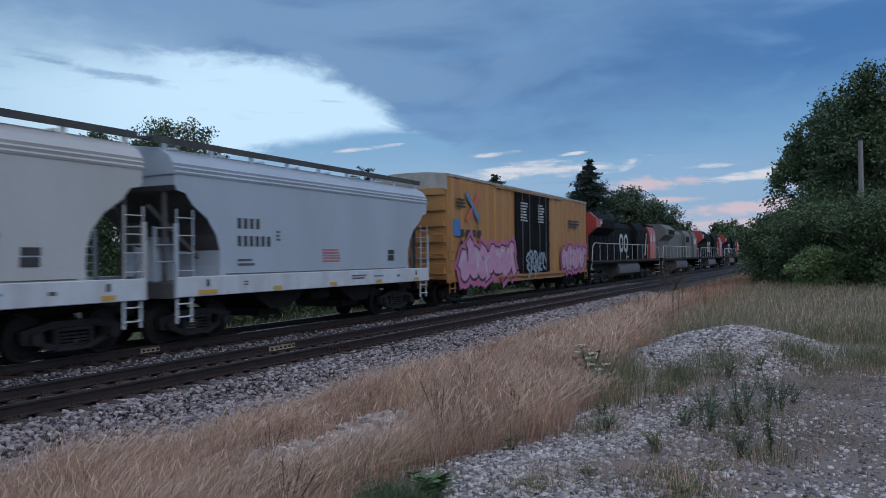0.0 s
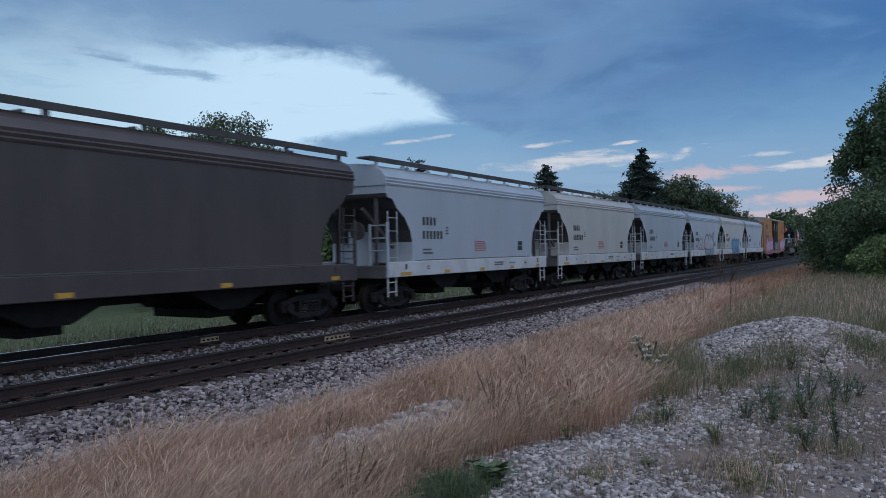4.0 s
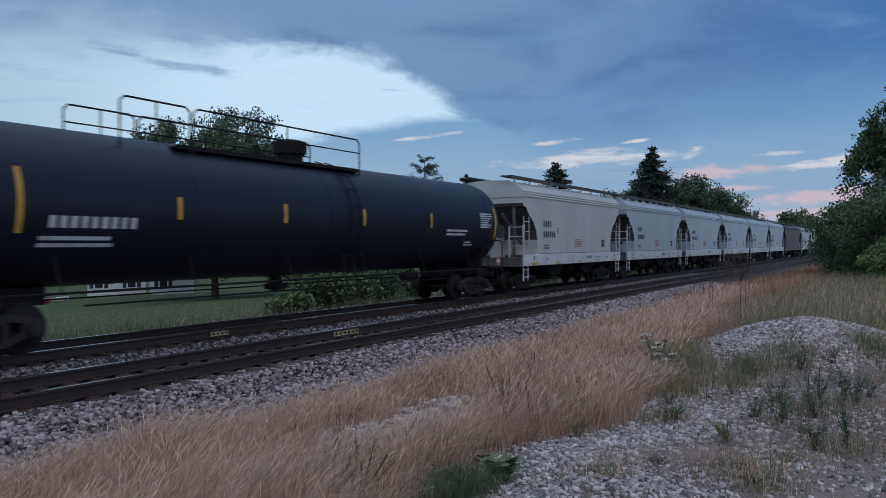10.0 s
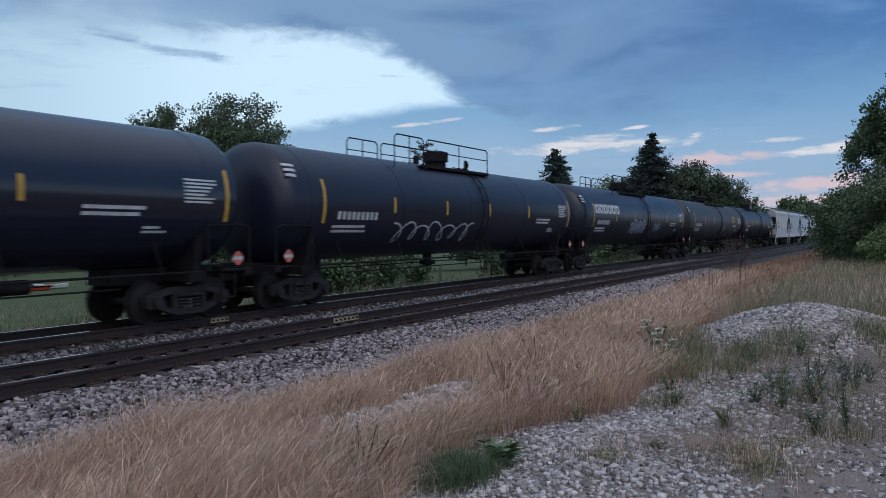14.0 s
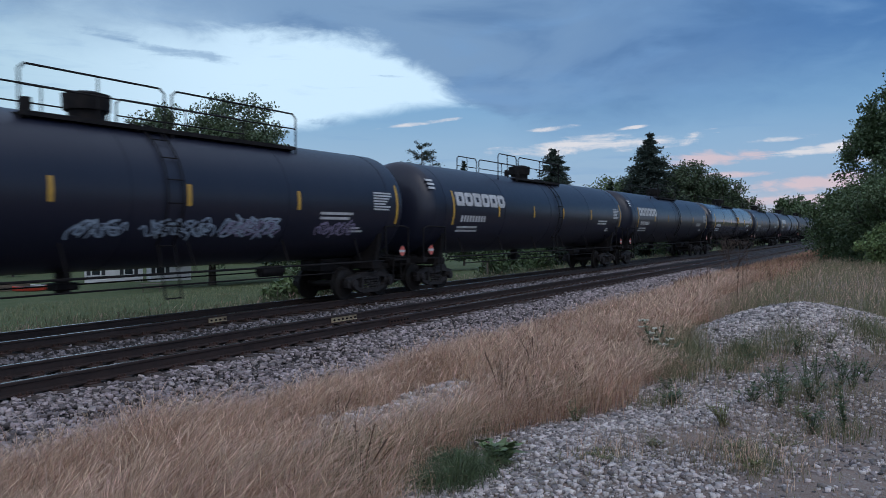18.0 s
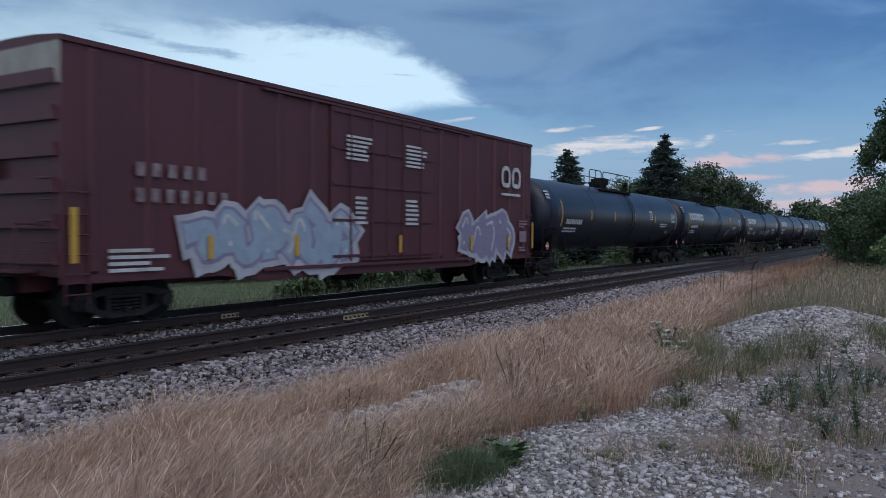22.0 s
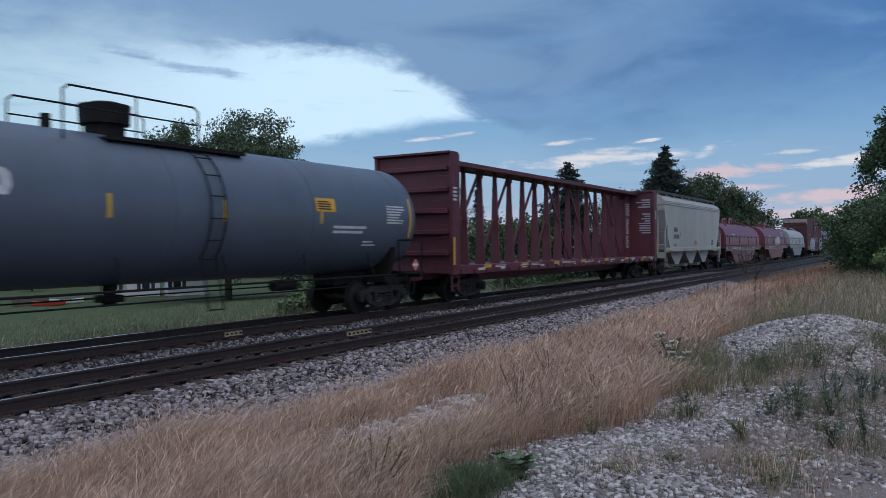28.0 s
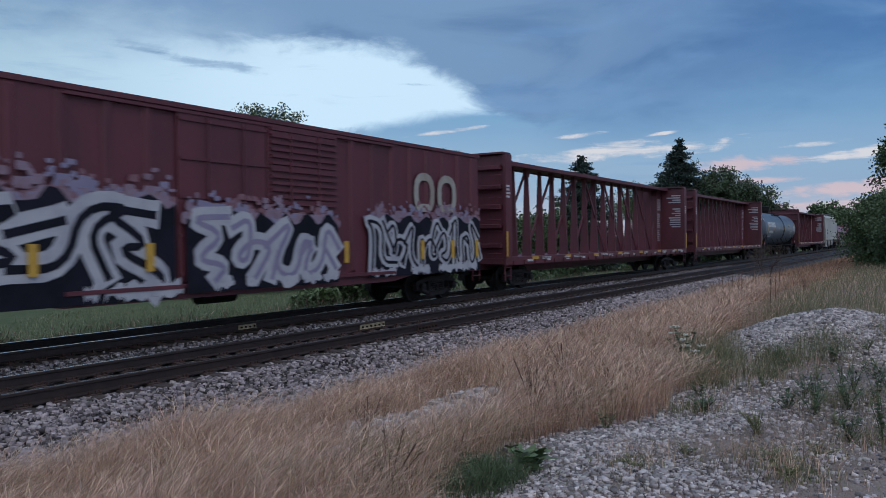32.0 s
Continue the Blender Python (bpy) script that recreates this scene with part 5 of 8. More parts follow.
def make_yard():
    x, y = spot(208, 100)
    house("house", x, y, 6.2, 5.0, 2.7, -39, "small white clapboard house with dark shutters", (-1.9, 1.6))
    x, y = spot(303, 97)
    house("shed", x, y, 4.4, 3.4, 2.3, -30, "white garden shed beside the house", (-1.2,))
    x, y = spot(250, 175)
    house("house", x, y, 12, 7, 3.0, -35, "low far house with a grey roof", (-3, 0.5, 4))
    # picnic table
    x, y = spot(272, 69)
    tb = thing("picnic_table", "weathered wooden picnic table on the lawn", "table")
    tb.matrix_basis = pose(x, y, float(ground_z(x, y)) - 0.03, 0, 0, -40)
    bm = bmesh.new()
    for i in range(5):
        box(bm, -0.9, 0.9, -0.36 + i * 0.148, -0.225 + i * 0.148, 0.72, 0.76)
    part("tabletop", bm, M["wood"], tb)
    for sgn in (-1, 1):
        bm = bmesh.new()
        box(bm, -0.9, 0.9, sgn * 0.62 - 0.12, sgn * 0.62 + 0.12, 0.42, 0.46)
        part("bench", bm, M["wood"], tb)
        bm = bmesh.new()
        bar(bm, (sgn * 0.65, -0.62, 0.0), (sgn * 0.65, -0.22, 0.72), 0.05, 0.09)
        bar(bm, (sgn * 0.65, 0.62, 0.0), (sgn * 0.65, 0.22, 0.72), 0.05, 0.09)
        bar(bm, (sgn * 0.65, -0.7, 0.40), (sgn * 0.65, 0.7, 0.40), 0.05, 0.09)
        part("leg_frame", bm, M["wood"], tb)
    # a red kayak and a small white boat on the grass
    for nm, px, d, mat, lab, ln in (("kayak", 58, 84, "redplastic", "red plastic kayak lying on the lawn", 3.0), ("rowing_boat", 88, 86, "siding", "small white boat on the lawn", 3.4)):
        x, y = spot(px, d)
        ob = thing(nm, lab, "boat")
        ob.matrix_basis = pose(x, y, float(ground_z(x, y)), 0, 0, -32)
        bm = bmesh.new()
        prev = None
        for i in range(9):
            s = -1 + i * 0.25
            w, k = 0.42 * (1 - s * s) ** 0.6 + 0.02, 0.12 * s * s
            ring = [bm.verts.new(p) for p in ((s * ln / 2, -w, 0.42 + k), (s * ln / 2, -w * 0.7, 0.08 + k), (s * ln / 2, 0, k), (s * ln / 2, w * 0.7, 0.08 + k), (s * ln / 2, w, 0.42 + k), (s * ln / 2, 0, 0.46 + k))]
            if prev:
                for j in range(6):
                    bm.faces.new((prev[j], prev[(j + 1) % 6], ring[(j + 1) % 6], ring[j]))
            else:
                bm.faces.new(ring)
            prev = ring
        bm.faces.new(prev[::-1])
        part("hull", bm, M[mat], ob)
        bm = bmesh.new()
        box(bm, -0.5, 0.5, -0.24, 0.24, 0.45, 0.49)
        part("cockpit", bm, M["shutter"], ob)
    x, y = spot(25, 86)
    cr = thing("garden_crate", "grey wooden garden box on the lawn", "box")
    cr.matrix_basis = pose(x, y, float(ground_z(x, y)), 0, 0, -30)
    for i in range(4):
        bm = bmesh.new()
        box(bm, -1.6, 1.6, -0.5, 0.5, 0.02 + i * 0.2, 0.2 + i * 0.2)
        part("board", bm, M["wood"], cr)
    # fence posts along the bank
    for px, d in ((867, 47), (780, 44), (640, 36)):
        x, y = spot(px, d)
        p = thing("fence_post", "weathered wooden fence post on the bank", "post", "fence posts")
        p.matrix_basis = pose(x, y, float(ground_z(x, y)) - 0.1)
        bm = bmesh.new()
        rod(bm, (0, 0, 0), (0, 0, 1.35), 0.07, 8, 0.065)
        part("post", bm, M["wood"], p)


make_yard()


# ---- the train: every car is built round its own middle, z = 0 at the rail heads, -y toward the viewer ----
WHEELS = []          # (wheelset, its place along the truck)
SHARED = {}


def outline_text(bm, x, z, w, h, y, n, gap=0.25, slot=True, rnd=None):
    """A row of n plain blocks the size of stencilled characters, on the side at y."""
    step = w / n
    for i in range(n):
        a, b = x + i * step, x + i * step + step * (1 - gap)
        box(bm, a, a + (b - a) * 0.78, y - 0.003, y + 0.003, z, z + h)


def bars(bm, x, z, w, h, y, n, seed=0):
    """n thin lines of unreadable lettering in a block w by h."""
    r = random.Random(seed)
    for i in range(n):
        zz = z + h * (n - 1 - i) / n
        box(bm, x, x + w * r.uniform(0.6, 1.0), y - 0.003, y + 0.003, zz, zz + h / n * 0.55)


def shared(key, make):
    """One mesh per key, used by all cars that ask for it."""
    if key not in SHARED:
        SHARED[key] = make()
    return SHARED[key]


def fit_part(name, key, make, mat, parent, label="", x=0.0, y=0.0, z=0.0, rz=0.0, smooth=35):
    def build():
        bm = bmesh.new()
        make(bm)
        return finish(bm, name, mat, smooth)
    ob = new(name, shared(key, build))
    ob.parent = parent
    ob.matrix_basis = pose(x, y, z, 0, 0, rz)
    if label:
        ob["label"] = label
    return ob


def side_frame(bm):
    """A cast frame: arched top chord, dropped bottom chord, columns round the spring nest, open windows between."""
    def web(p, q, w, h):
        bar(bm, (p[0], 0, p[1]), (q[0], 0, q[1]), w, h)
    web((-0.42, 0.70), (0.42, 0.70), 0.16, 0.13)
    web((-0.42, 0.22), (0.42, 0.22), 0.20, 0.10)
    for sx in (-1, 1):
        web((sx * 0.40, 0.71), (sx * 1.14, 0.56), 0.15, 0.13)
        web((sx * 0.40, 0.23), (sx * 0.86, 0.40), 0.15, 0.11)
        web((sx * 0.40, 0.20), (sx * 0.40, 0.74), 0.17, 0.10)
        prism(bm, [(sx * 0.70, 0.34), (sx * 0.74, 0.60), (sx * 1.04, 0.60), (sx * 1.16, 0.52), (sx * 1.12, 0.36), (sx * 0.95, 0.33)], -0.09, 0.07)
        rod(bm, (sx * 0.89, -0.20, 0.457), (sx * 0.89, -0.08, 0.457), 0.125, 12)
        rod(bm, (sx * 0.89, -0.215, 0.457), (sx * 0.89, -0.20, 0.457), 0.07, 8)
    for i in range(3):
        for j in range(4):
            rod(bm, (-0.21 + i * 0.21, -0.05, 0.275 + j * 0.068), (-0.21 + i * 0.21, -0.05, 0.315 + j * 0.068), 0.092, 9)
    box(bm, -0.34, 0.34, -0.13, 0.02, 0.55, 0.64, 0.02)


def wheelset_mesh(bm):
    for sgn in (-1, 1):
        y = sgn * HALF
        rod(bm, (0, y - 0.055, 0), (0, y + 0.055, 0), 0.455, 28)
        rod(bm, (0, y - sgn * 0.085, 0), (0, y - sgn * 0.05, 0), 0.485, 28)
        rod(bm, (0, y + sgn * 0.05, 0), (0, y + sgn * 0.075, 0), 0.40, 28, 0.36)
        rod(bm, (0, y + sgn * 0.07, 0), (0, y + sgn * 0.10, 0), 0.12, 12)
        for i in range(3):
            a = i * 2.094
            box(bm, math.cos(a) * 0.25 - 0.03, math.cos(a) * 0.25 + 0.03, y + sgn * 0.07, y + sgn * 0.08, math.sin(a) * 0.25 - 0.03, math.sin(a) * 0.25 + 0.03)
    rod(bm, (0, -0.82, 0), (0, 0.82, 0), 0.085, 10)


def truck(car, x):
    """A two-axle truck: bolster, two side frames, two wheelsets."""
    t = fit_part("truck", "bolster", lambda bm: (box(bm, -0.2, 0.2, -0.95, 0.95, 0.50, 0.80, 0.03), rod(bm, (0, 0, 0.78), (0, 0, 0.92), 0.22, 12), box(bm, -0.9, 0.9, -0.06, 0.06, 0.42, 0.52)), M["steel"], car, "dark two-axle truck", x)
    for sgn in (-1, 1):
        fit_part("side_frame", "side_frame", side_frame, M["cast"], t, "cast steel side frame", 0, sgn * 0.92, 0, 0 if sgn < 0 else 180)
    for sx in (-1, 1):
        w = fit_part("wheelset", "wheelset", wheelset_mesh, M["wheel"], t, "worn steel wheels on an axle", sx * 0.89, 0, 0.457, 0, 40)
        WHEELS.append((w, sx * 0.89))
    return t


def coupler(car, x, sgn):
    def make(bm):
        box(bm, 0, 0.55, -0.09, 0.09, 0.76, 0.94, 0.02)
        box(bm, 0.45, 0.72, -0.16, 0.15, 0.72, 0.99, 0.05)
        box(bm, -0.15, 0.10, -0.22, 0.22, 0.66, 1.02, 0.03)
        path_rod(bm, [(0.1, -0.28, 0.72), (0.35, -0.30, 0.45), (0.7, -0.2, 0.40)], 0.028)
    fit_part("coupler", "coupler", make, M["steel"], car, "dark steel coupler and air hose", x, 0, 0, 0 if sgn > 0 else 180)


def ladder(bm, x0, x1, y, z0, z1, rungs, r=0.016, post=0.03):
    for x in (x0, x1):
        box(bm, x - post, x + post, y - 0.012, y + 0.012, z0, z1)
    for i in range(rungs):
        z = z0 + (z1 - z0) * (i + 0.5) / rungs
        rod(bm, (x0, y - 0.03, z), (x1, y - 0.03, z), r, 6)


def panel_mark(car, name, key, make, mat, label=""):
    return tagged(fit_part(name, key, make, mat, car, label, smooth=0), kind="stuff")


# --- covered hoppers ---
HOP_L = 13.42


def hopper_profile(hl, style="cut"):
    """Side outline with the cut-away ends."""
    right = [(hl, 3.90), (hl, 3.62), (hl - 0.05, 3.50), (hl - 0.32, 3.45), (hl - 0.53, 3.20), (hl - 1.00, 2.90), (hl - 1.29, 2.54), (hl - 1.42, 2.16), (hl - 1.43, 1.80), (hl - 1.40, 1.52)]
    if style == "wedge":
        right = [(hl, 4.34), (hl, 4.0), (hl - 0.10, 3.75), (hl - 0.40, 2.9), (hl - 0.75, 2.25), (hl - 1.15, 1.76), (hl - 1.20, 1.6)]
    return right + [(-x, z) for x, z in right[::-1]]


def covered_hopper(label, paint="grey", art=None, length=HOP_L, marks=True, style="cut"):
    car = thing("covered_hopper", label, "freight car", "covered hoppers in the train")
    hl = length / 2 - 0.62
    W = 1.56
    k = ("hop", paint, length, style)
    E = 0.44 if style == "wedge" else 0.0
    pale = paint in ("grey", "grey2")
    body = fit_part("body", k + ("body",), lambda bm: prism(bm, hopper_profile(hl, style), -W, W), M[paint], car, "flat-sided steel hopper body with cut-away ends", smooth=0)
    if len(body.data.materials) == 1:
        # the sloping floor sheets over the trucks carry their shade as dark grey
        body.data.materials.append(M["greyshade" if pale else paint])
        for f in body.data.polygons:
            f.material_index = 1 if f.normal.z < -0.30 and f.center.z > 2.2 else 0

    def roof(bm):
        pts = [(-W - 0.015, 3.86), (-W - 0.035, 3.91), (-W + 0.0, 3.95), (-W - 0.025, 4.01), (-W + 0.02, 4.05), (-W + 0.005, 4.11), (-W + 0.06, 4.16), (-W + 0.15, 4.29), (-1.05, 4.48), (-0.55, 4.55), (0, 4.57)]
        pts = [(p, q + E) for p, q in pts]
        prism(bm, pts + [(-y, z) for y, z in pts[-2::-1]], -hl - 0.03, hl + 0.03, "x")
    fit_part("roof", k + ("roof",), roof, M[paint], car, "ribbed rounded roof", smooth=20)

    def hatch(bm):
        box(bm, -hl + 0.7, hl - 0.7, -0.32, 0.32, 4.54 + E, 4.63 + E, 0.03)
        for i in range(7):
            x = -hl + 1.2 + i * (2 * hl - 2.4) / 6
            box(bm, x - 0.03, x + 0.03, -0.42, 0.42, 4.52 + E, 4.67 + E)
    fit_part("roof_hatch", k + ("hatch",), hatch, M[paint], car, "long trough hatch cover")
    for sy in (-1, 1):
        def walkway(bm):
            box(bm, -hl - 0.25, hl + 0.25, sy * 0.92 - 0.24, sy * 0.92 + 0.24, 4.67 + E, 4.725 + E)
            box(bm, -hl - 0.25, hl + 0.25, sy * 1.16 - 0.015, sy * 1.16 + 0.015, 4.58 + E, 4.73 + E)
        run = fit_part("running_board", k + ("run", sy), walkway, M["greyshade"], car, "dark grating running board")
        for i in range(9):
            x = -hl + 0.1 + i * (2 * hl - 0.2) / 8
            fit_part("bracket", k + ("brk", sy), lambda bm: box(bm, -0.07, 0.07, sy * 1.14 - 0.02, sy * 1.14 + 0.02, 4.30 + E, 4.62 + E), M[paint], run, x=x)

    for sy in (-1, 1):
        fit_part("side_sill", k + ("sill", sy), lambda bm: box(bm, -hl, hl, sy * W - 0.06, sy * W + 0.05, 1.10 if E == 0 else 1.46, 1.56 if E == 0 else 1.70, 0.015), M["sill" if pale else paint], car, "pale deep side sill")
    fit_part("center_sill", k + ("csill",), lambda bm: box(bm, -hl, hl, -0.35, 0.35, 0.85, 1.12), M["steel"], car, "dark center sill")
    for i in range(2 if length < 15 else 3):
        n = 2 if length < 15 else 3
        c = (i - (n - 1) / 2) * (2 * hl - 4.2) / n
        w = (2 * hl - 4.4) / n / 2
        fit_part("discharge_hopper", k + ("out",), lambda bm: (prism(bm, [(-w, 1.5), (w, 1.5), (0.38, 0.62), (-0.38, 0.62)], -1.25, 1.25), box(bm, -0.45, 0.45, -0.9, 0.9, 0.42, 0.62)), M["buff" if style == "wedge" else "steel"], car, "discharge bay below the body", c)
    for sx in (-1, 1):
        def end_deck(bm):
            box(bm, sx * (hl - 1.9), sx * (hl + 0.05), -W + 0.06, W - 0.06, 1.38, 1.44)
            box(bm, sx * (hl - 0.12), sx * (hl + 0.04), -W, W, 1.08, 1.44)
        deck = fit_part("end_platform", k + ("deck", sx), end_deck, M["greyd" if pale else paint], car, "end platform over the coupler")
        for y in (-W + 0.45, W - 0.45):
            fit_part("end_post", k + ("epost", sx, y), lambda bm: bar(bm, (sx * (hl - 0.12), y, 1.44), (sx * (hl - 0.12), y, 3.55), 0.10, 0.07), M["greyd" if pale else paint], car, "upright end post")
            fit_part("end_brace", k + ("ebrace", sx, y), lambda bm: bar(bm, (sx * (hl - 0.15), y * 0.5, 3.2), (sx * (hl - 2.0), y * 0.85, 1.5), 0.10, 0.10), M["greyd"], car, "dark slanting end brace")
        fit_part("shear_plate", k + ("shear", sx), lambda bm: (box(bm, sx * (hl - 1.75), sx * (hl - 1.65), -W + 0.1, W - 0.1, 1.44, 2.1), box(bm, sx * (hl - 1.7), sx * (hl - 0.3), -0.06, 0.06, 1.44, 2.5)), M[paint], car, "grey sheet over the truck")
        for sy in (-1, 1):
            def end_ladder(bm):
                y = sy * (W + 0.02)
                xs = sorted((sx * (hl - 0.02), sx * (hl - 0.52)))
                ladder(bm, xs[0], xs[1], y, 1.5, 3.08, 4, 0.013, 0.016)
                box(bm, sx * hl - 0.045, sx * hl + 0.045, y - 0.03, y + 0.03, 1.1, 2.75)
                for z in (1.9, 2.28, 2.66):
                    rod(bm, (sx * (hl + 0.02), y, z), (sx * (hl + 0.02), y - sy * 0.62, z), 0.018)
                box(bm, sx * (hl + 0.02) - 0.03, sx * (hl + 0.02) + 0.03, y - sy * 0.62 - 0.03, y - sy * 0.62 + 0.03, 1.44, 2.7)
            fit_part("ladder", k + ("lad", sx, sy), end_ladder, M[paint], car, "corner ladder and grab irons")

            def stirrup(bm):
                y = sy * (W - 0.02)
                xs = sorted((sx * (hl - 0.06), sx * (hl - 0.50)))
                ladder(bm, xs[0], xs[1], y, 0.52, 1.1, 2, 0.018, 0.03)
            fit_part("step", k + ("step", sx, sy), stirrup, M["sill" if pale else paint], car, "hanging sill step")
        truck(car, sx * (hl - 1.25))
        coupler(car, sx * (hl + 0.02), sx)

    def brake(bm):
        rod(bm, (-hl - 0.10, -0.55, 2.5), (-hl - 0.06, -0.55, 2.5), 0.27, 16)
        rod(bm, (-hl - 0.15, -0.55, 2.5), (-hl, -0.55, 2.5), 0.05, 8)
    fit_part("brake_wheel", k + ("brake",), brake, M["greyshade"], car, "end hand brake wheel")
    fit_part("air_reservoir", k + ("air",), lambda bm: rod(bm, (-0.5, -1.0, 0.9), (0.4, -1.0, 0.9), 0.2, 14), M["steel"], car, "air brake reservoir")
    y = -W - 0.006
    fit_part("rail_strip", k + ("seam",), lambda bm: box(bm, -hl + 1.62, hl - 1.62, y - 0.006, y + 0.01, 1.575, 1.60), M["greyd"], car, "dark seam above the sill")
    if marks:
        x0 = -hl + 2.05
        panel_mark(car, "car_mark", k + ("m1",), lambda bm: outline_text(bm, x0, 2.70, 0.92, 0.26, y, 4), M["ink"], "black stencilled reporting mark")
        panel_mark(car, "car_number", k + ("m2",), lambda bm: outline_text(bm, x0, 2.26, 1.34, 0.26, y, 6), M["ink"], "black stencilled car number")
        panel_mark(car, "data_stencil", k + ("m3",), lambda bm: (bars(bm, x0, 1.78, 0.75, 0.22, y, 2, 3), bars(bm, x0 + 1.5, 2.42, 0.22, 0.3, y, 3, 4)), M["greyd"], "small grey stencilled data")
        panel_mark(car, "notice", k + ("m4",), lambda bm: bars(bm, -0.45, 1.84, 0.95, 0.40, y, 5, 5), M["redink"], "faded red printed notice")
        panel_mark(car, "inspection_plate", k + ("m5",), lambda bm: (box(bm, hl - 2.82, hl - 2.42, y - 0.004, y + 0.004, 1.84, 2.02), box(bm, hl - 2.80, hl - 2.40, y - 0.004, y + 0.004, 2.05, 2.20)), M["ink"], "black inspection plate")
        ys = -W - 0.066
        panel_mark(car, "sill_lettering", k + ("m6",), lambda bm: (bars(bm, 1.0, 1.30, 1.1, 0.16, ys, 2, 7), bars(bm, hl - 2.3, 1.30, 0.25, 0.13, ys, 1, 8), bars(bm, -hl + 2.2, 1.30, 0.2, 0.14, ys, 2, 9)), M["greyd"], "small sill lettering")
        panel_mark(car, "sill_web_address", k + ("m7",), lambda bm: bars(bm, 2.3, 1.34, 0.8, 0.09, ys, 1, 7), M["blueink"], "small blue sill lettering")
    for i in range(5):
        x = -hl + 0.95 + i * (2 * hl - 1.9) / 4
        fit_part("reflector", ("reflector", i == 0), lambda bm: box(bm, -0.17 if i else -0.3, 0.17 if i else 0.3, -0.004, 0.004, 0, 0.10), M["yellow"], car, "yellow reflective strip", x, -W - 0.066, (1.14 if E == 0 else 1.48), smooth=0)
        panel_mark(car, "sill_tag", k + ("tag", i), lambda bm: box(bm, x - 0.05, x + 0.05, -W - 0.068, -W - 0.058, 1.32, 1.48), M["ink"]) if i in (0, 4) else None
    if art:
        for j, (mat, x, z, w, h, kind) in enumerate(art):
            graffiti(car, x, z, w, h, y, mat, kind + j, None, {"cyan": "cyan2", "mauve": "chrome"}.get(mat, "white"))
            if w > 3:
                # the piece runs on over the sill
                graffiti(car, x, 1.34, w, 0.42, -W - 0.066, "haze" if mat == "cyan" else "ink", kind + 20, 6, "cyan2" if mat == "cyan" else "pale")
    return car


def blob_outline(r, w, h, n=26, lobes=5):
    pts = []
    for i in range(n):
        a = 6.283 * i / n
        q = 1 + 0.14 * math.sin(lobes * a + r.uniform(0, 6)) + r.uniform(-0.10, 0.10)
        sx = math.copysign(abs(math.cos(a)) ** 0.6, math.cos(a))
        sz = math.copysign(abs(math.sin(a)) ** 0.6, math.sin(a))
        pts.append((w / 2 * sx * q, h / 2 * sz * q))
    return pts


def flat(bm, pts, y):
    vs = [bm.verts.new((a, y, b)) for a, b in pts]
    bm.faces.new(vs)


SHAPES = (
    (((0.0, 0.3), (0.25, 0.95), (0.55, 0.35), (0.2, 0.1), (0.75, 0.0), (1.0, 0.75), (0.7, 1.05)),),
    (((0.15, 0.9), (0.85, 1.0), (0.4, 0.6), (0.95, 0.45), (0.1, 0.25), (0.6, -0.05)),),
    (((0.0, 0.0), (0.3, 0.75), (0.0, 1.0), (0.6, 0.95), (0.45, 0.3), (1.0, 0.15)), ((0.75, 0.9), (1.05, 0.55))),
    (((0.9, 1.0), (0.1, 0.85), (0.7, 0.6), (0.05, 0.35), (0.85, 0.25), (0.5, -0.05)),),
    (((0.3, 0.0), (-0.05, 0.5), (0.5, 0.75), (0.95, 0.3), (0.45, 0.25), (0.6, 1.05), (1.05, 0.85)),),
    (((0.0, 0.6), (0.45, 1.05), (0.3, 0.2), (0.8, -0.02), (0.75, 0.7), (1.1, 0.5)), ((0.1, 0.1), (0.2, 0.4))),
)


def rounded(pts):
    """Cuts the corners of a pen line twice, keeping its ends."""
    for _ in range(2):
        out = [pts[0]]
        for (a, b), (p, q) in zip(pts, pts[1:]):
            out += [(a * 0.75 + p * 0.25, b * 0.75 + q * 0.25), (a * 0.25 + p * 0.75, b * 0.25 + q * 0.75)]
        pts = out + [pts[-1]]
    return pts


def word(r, w, h, n):
    """The pen lines of n swelling, leaning, uneven loops and hooks."""
    step, lines = w / n, []
    for i in range(n):
        cx = -w / 2 + step * (i + 0.5) + r.uniform(-0.06, 0.06) * step
        hh, ww, lean, lift = h * r.uniform(0.82, 1.08), step * r.uniform(1.05, 1.35), r.uniform(-0.3, 0.4), h * r.uniform(-0.06, 0.06)
        flip = r.random() < 0.5
        for line in r.choice(SHAPES):
            pts = [(cx + (1 - 2 * flip) * (p - 0.5 + lean * (q - 0.5)) * ww + r.uniform(-0.13, 0.13) * ww, (q - 0.5) * hh + lift + r.uniform(-0.10, 0.10) * hh) for p, q in line]
            lines.append(rounded(pts))
    return lines


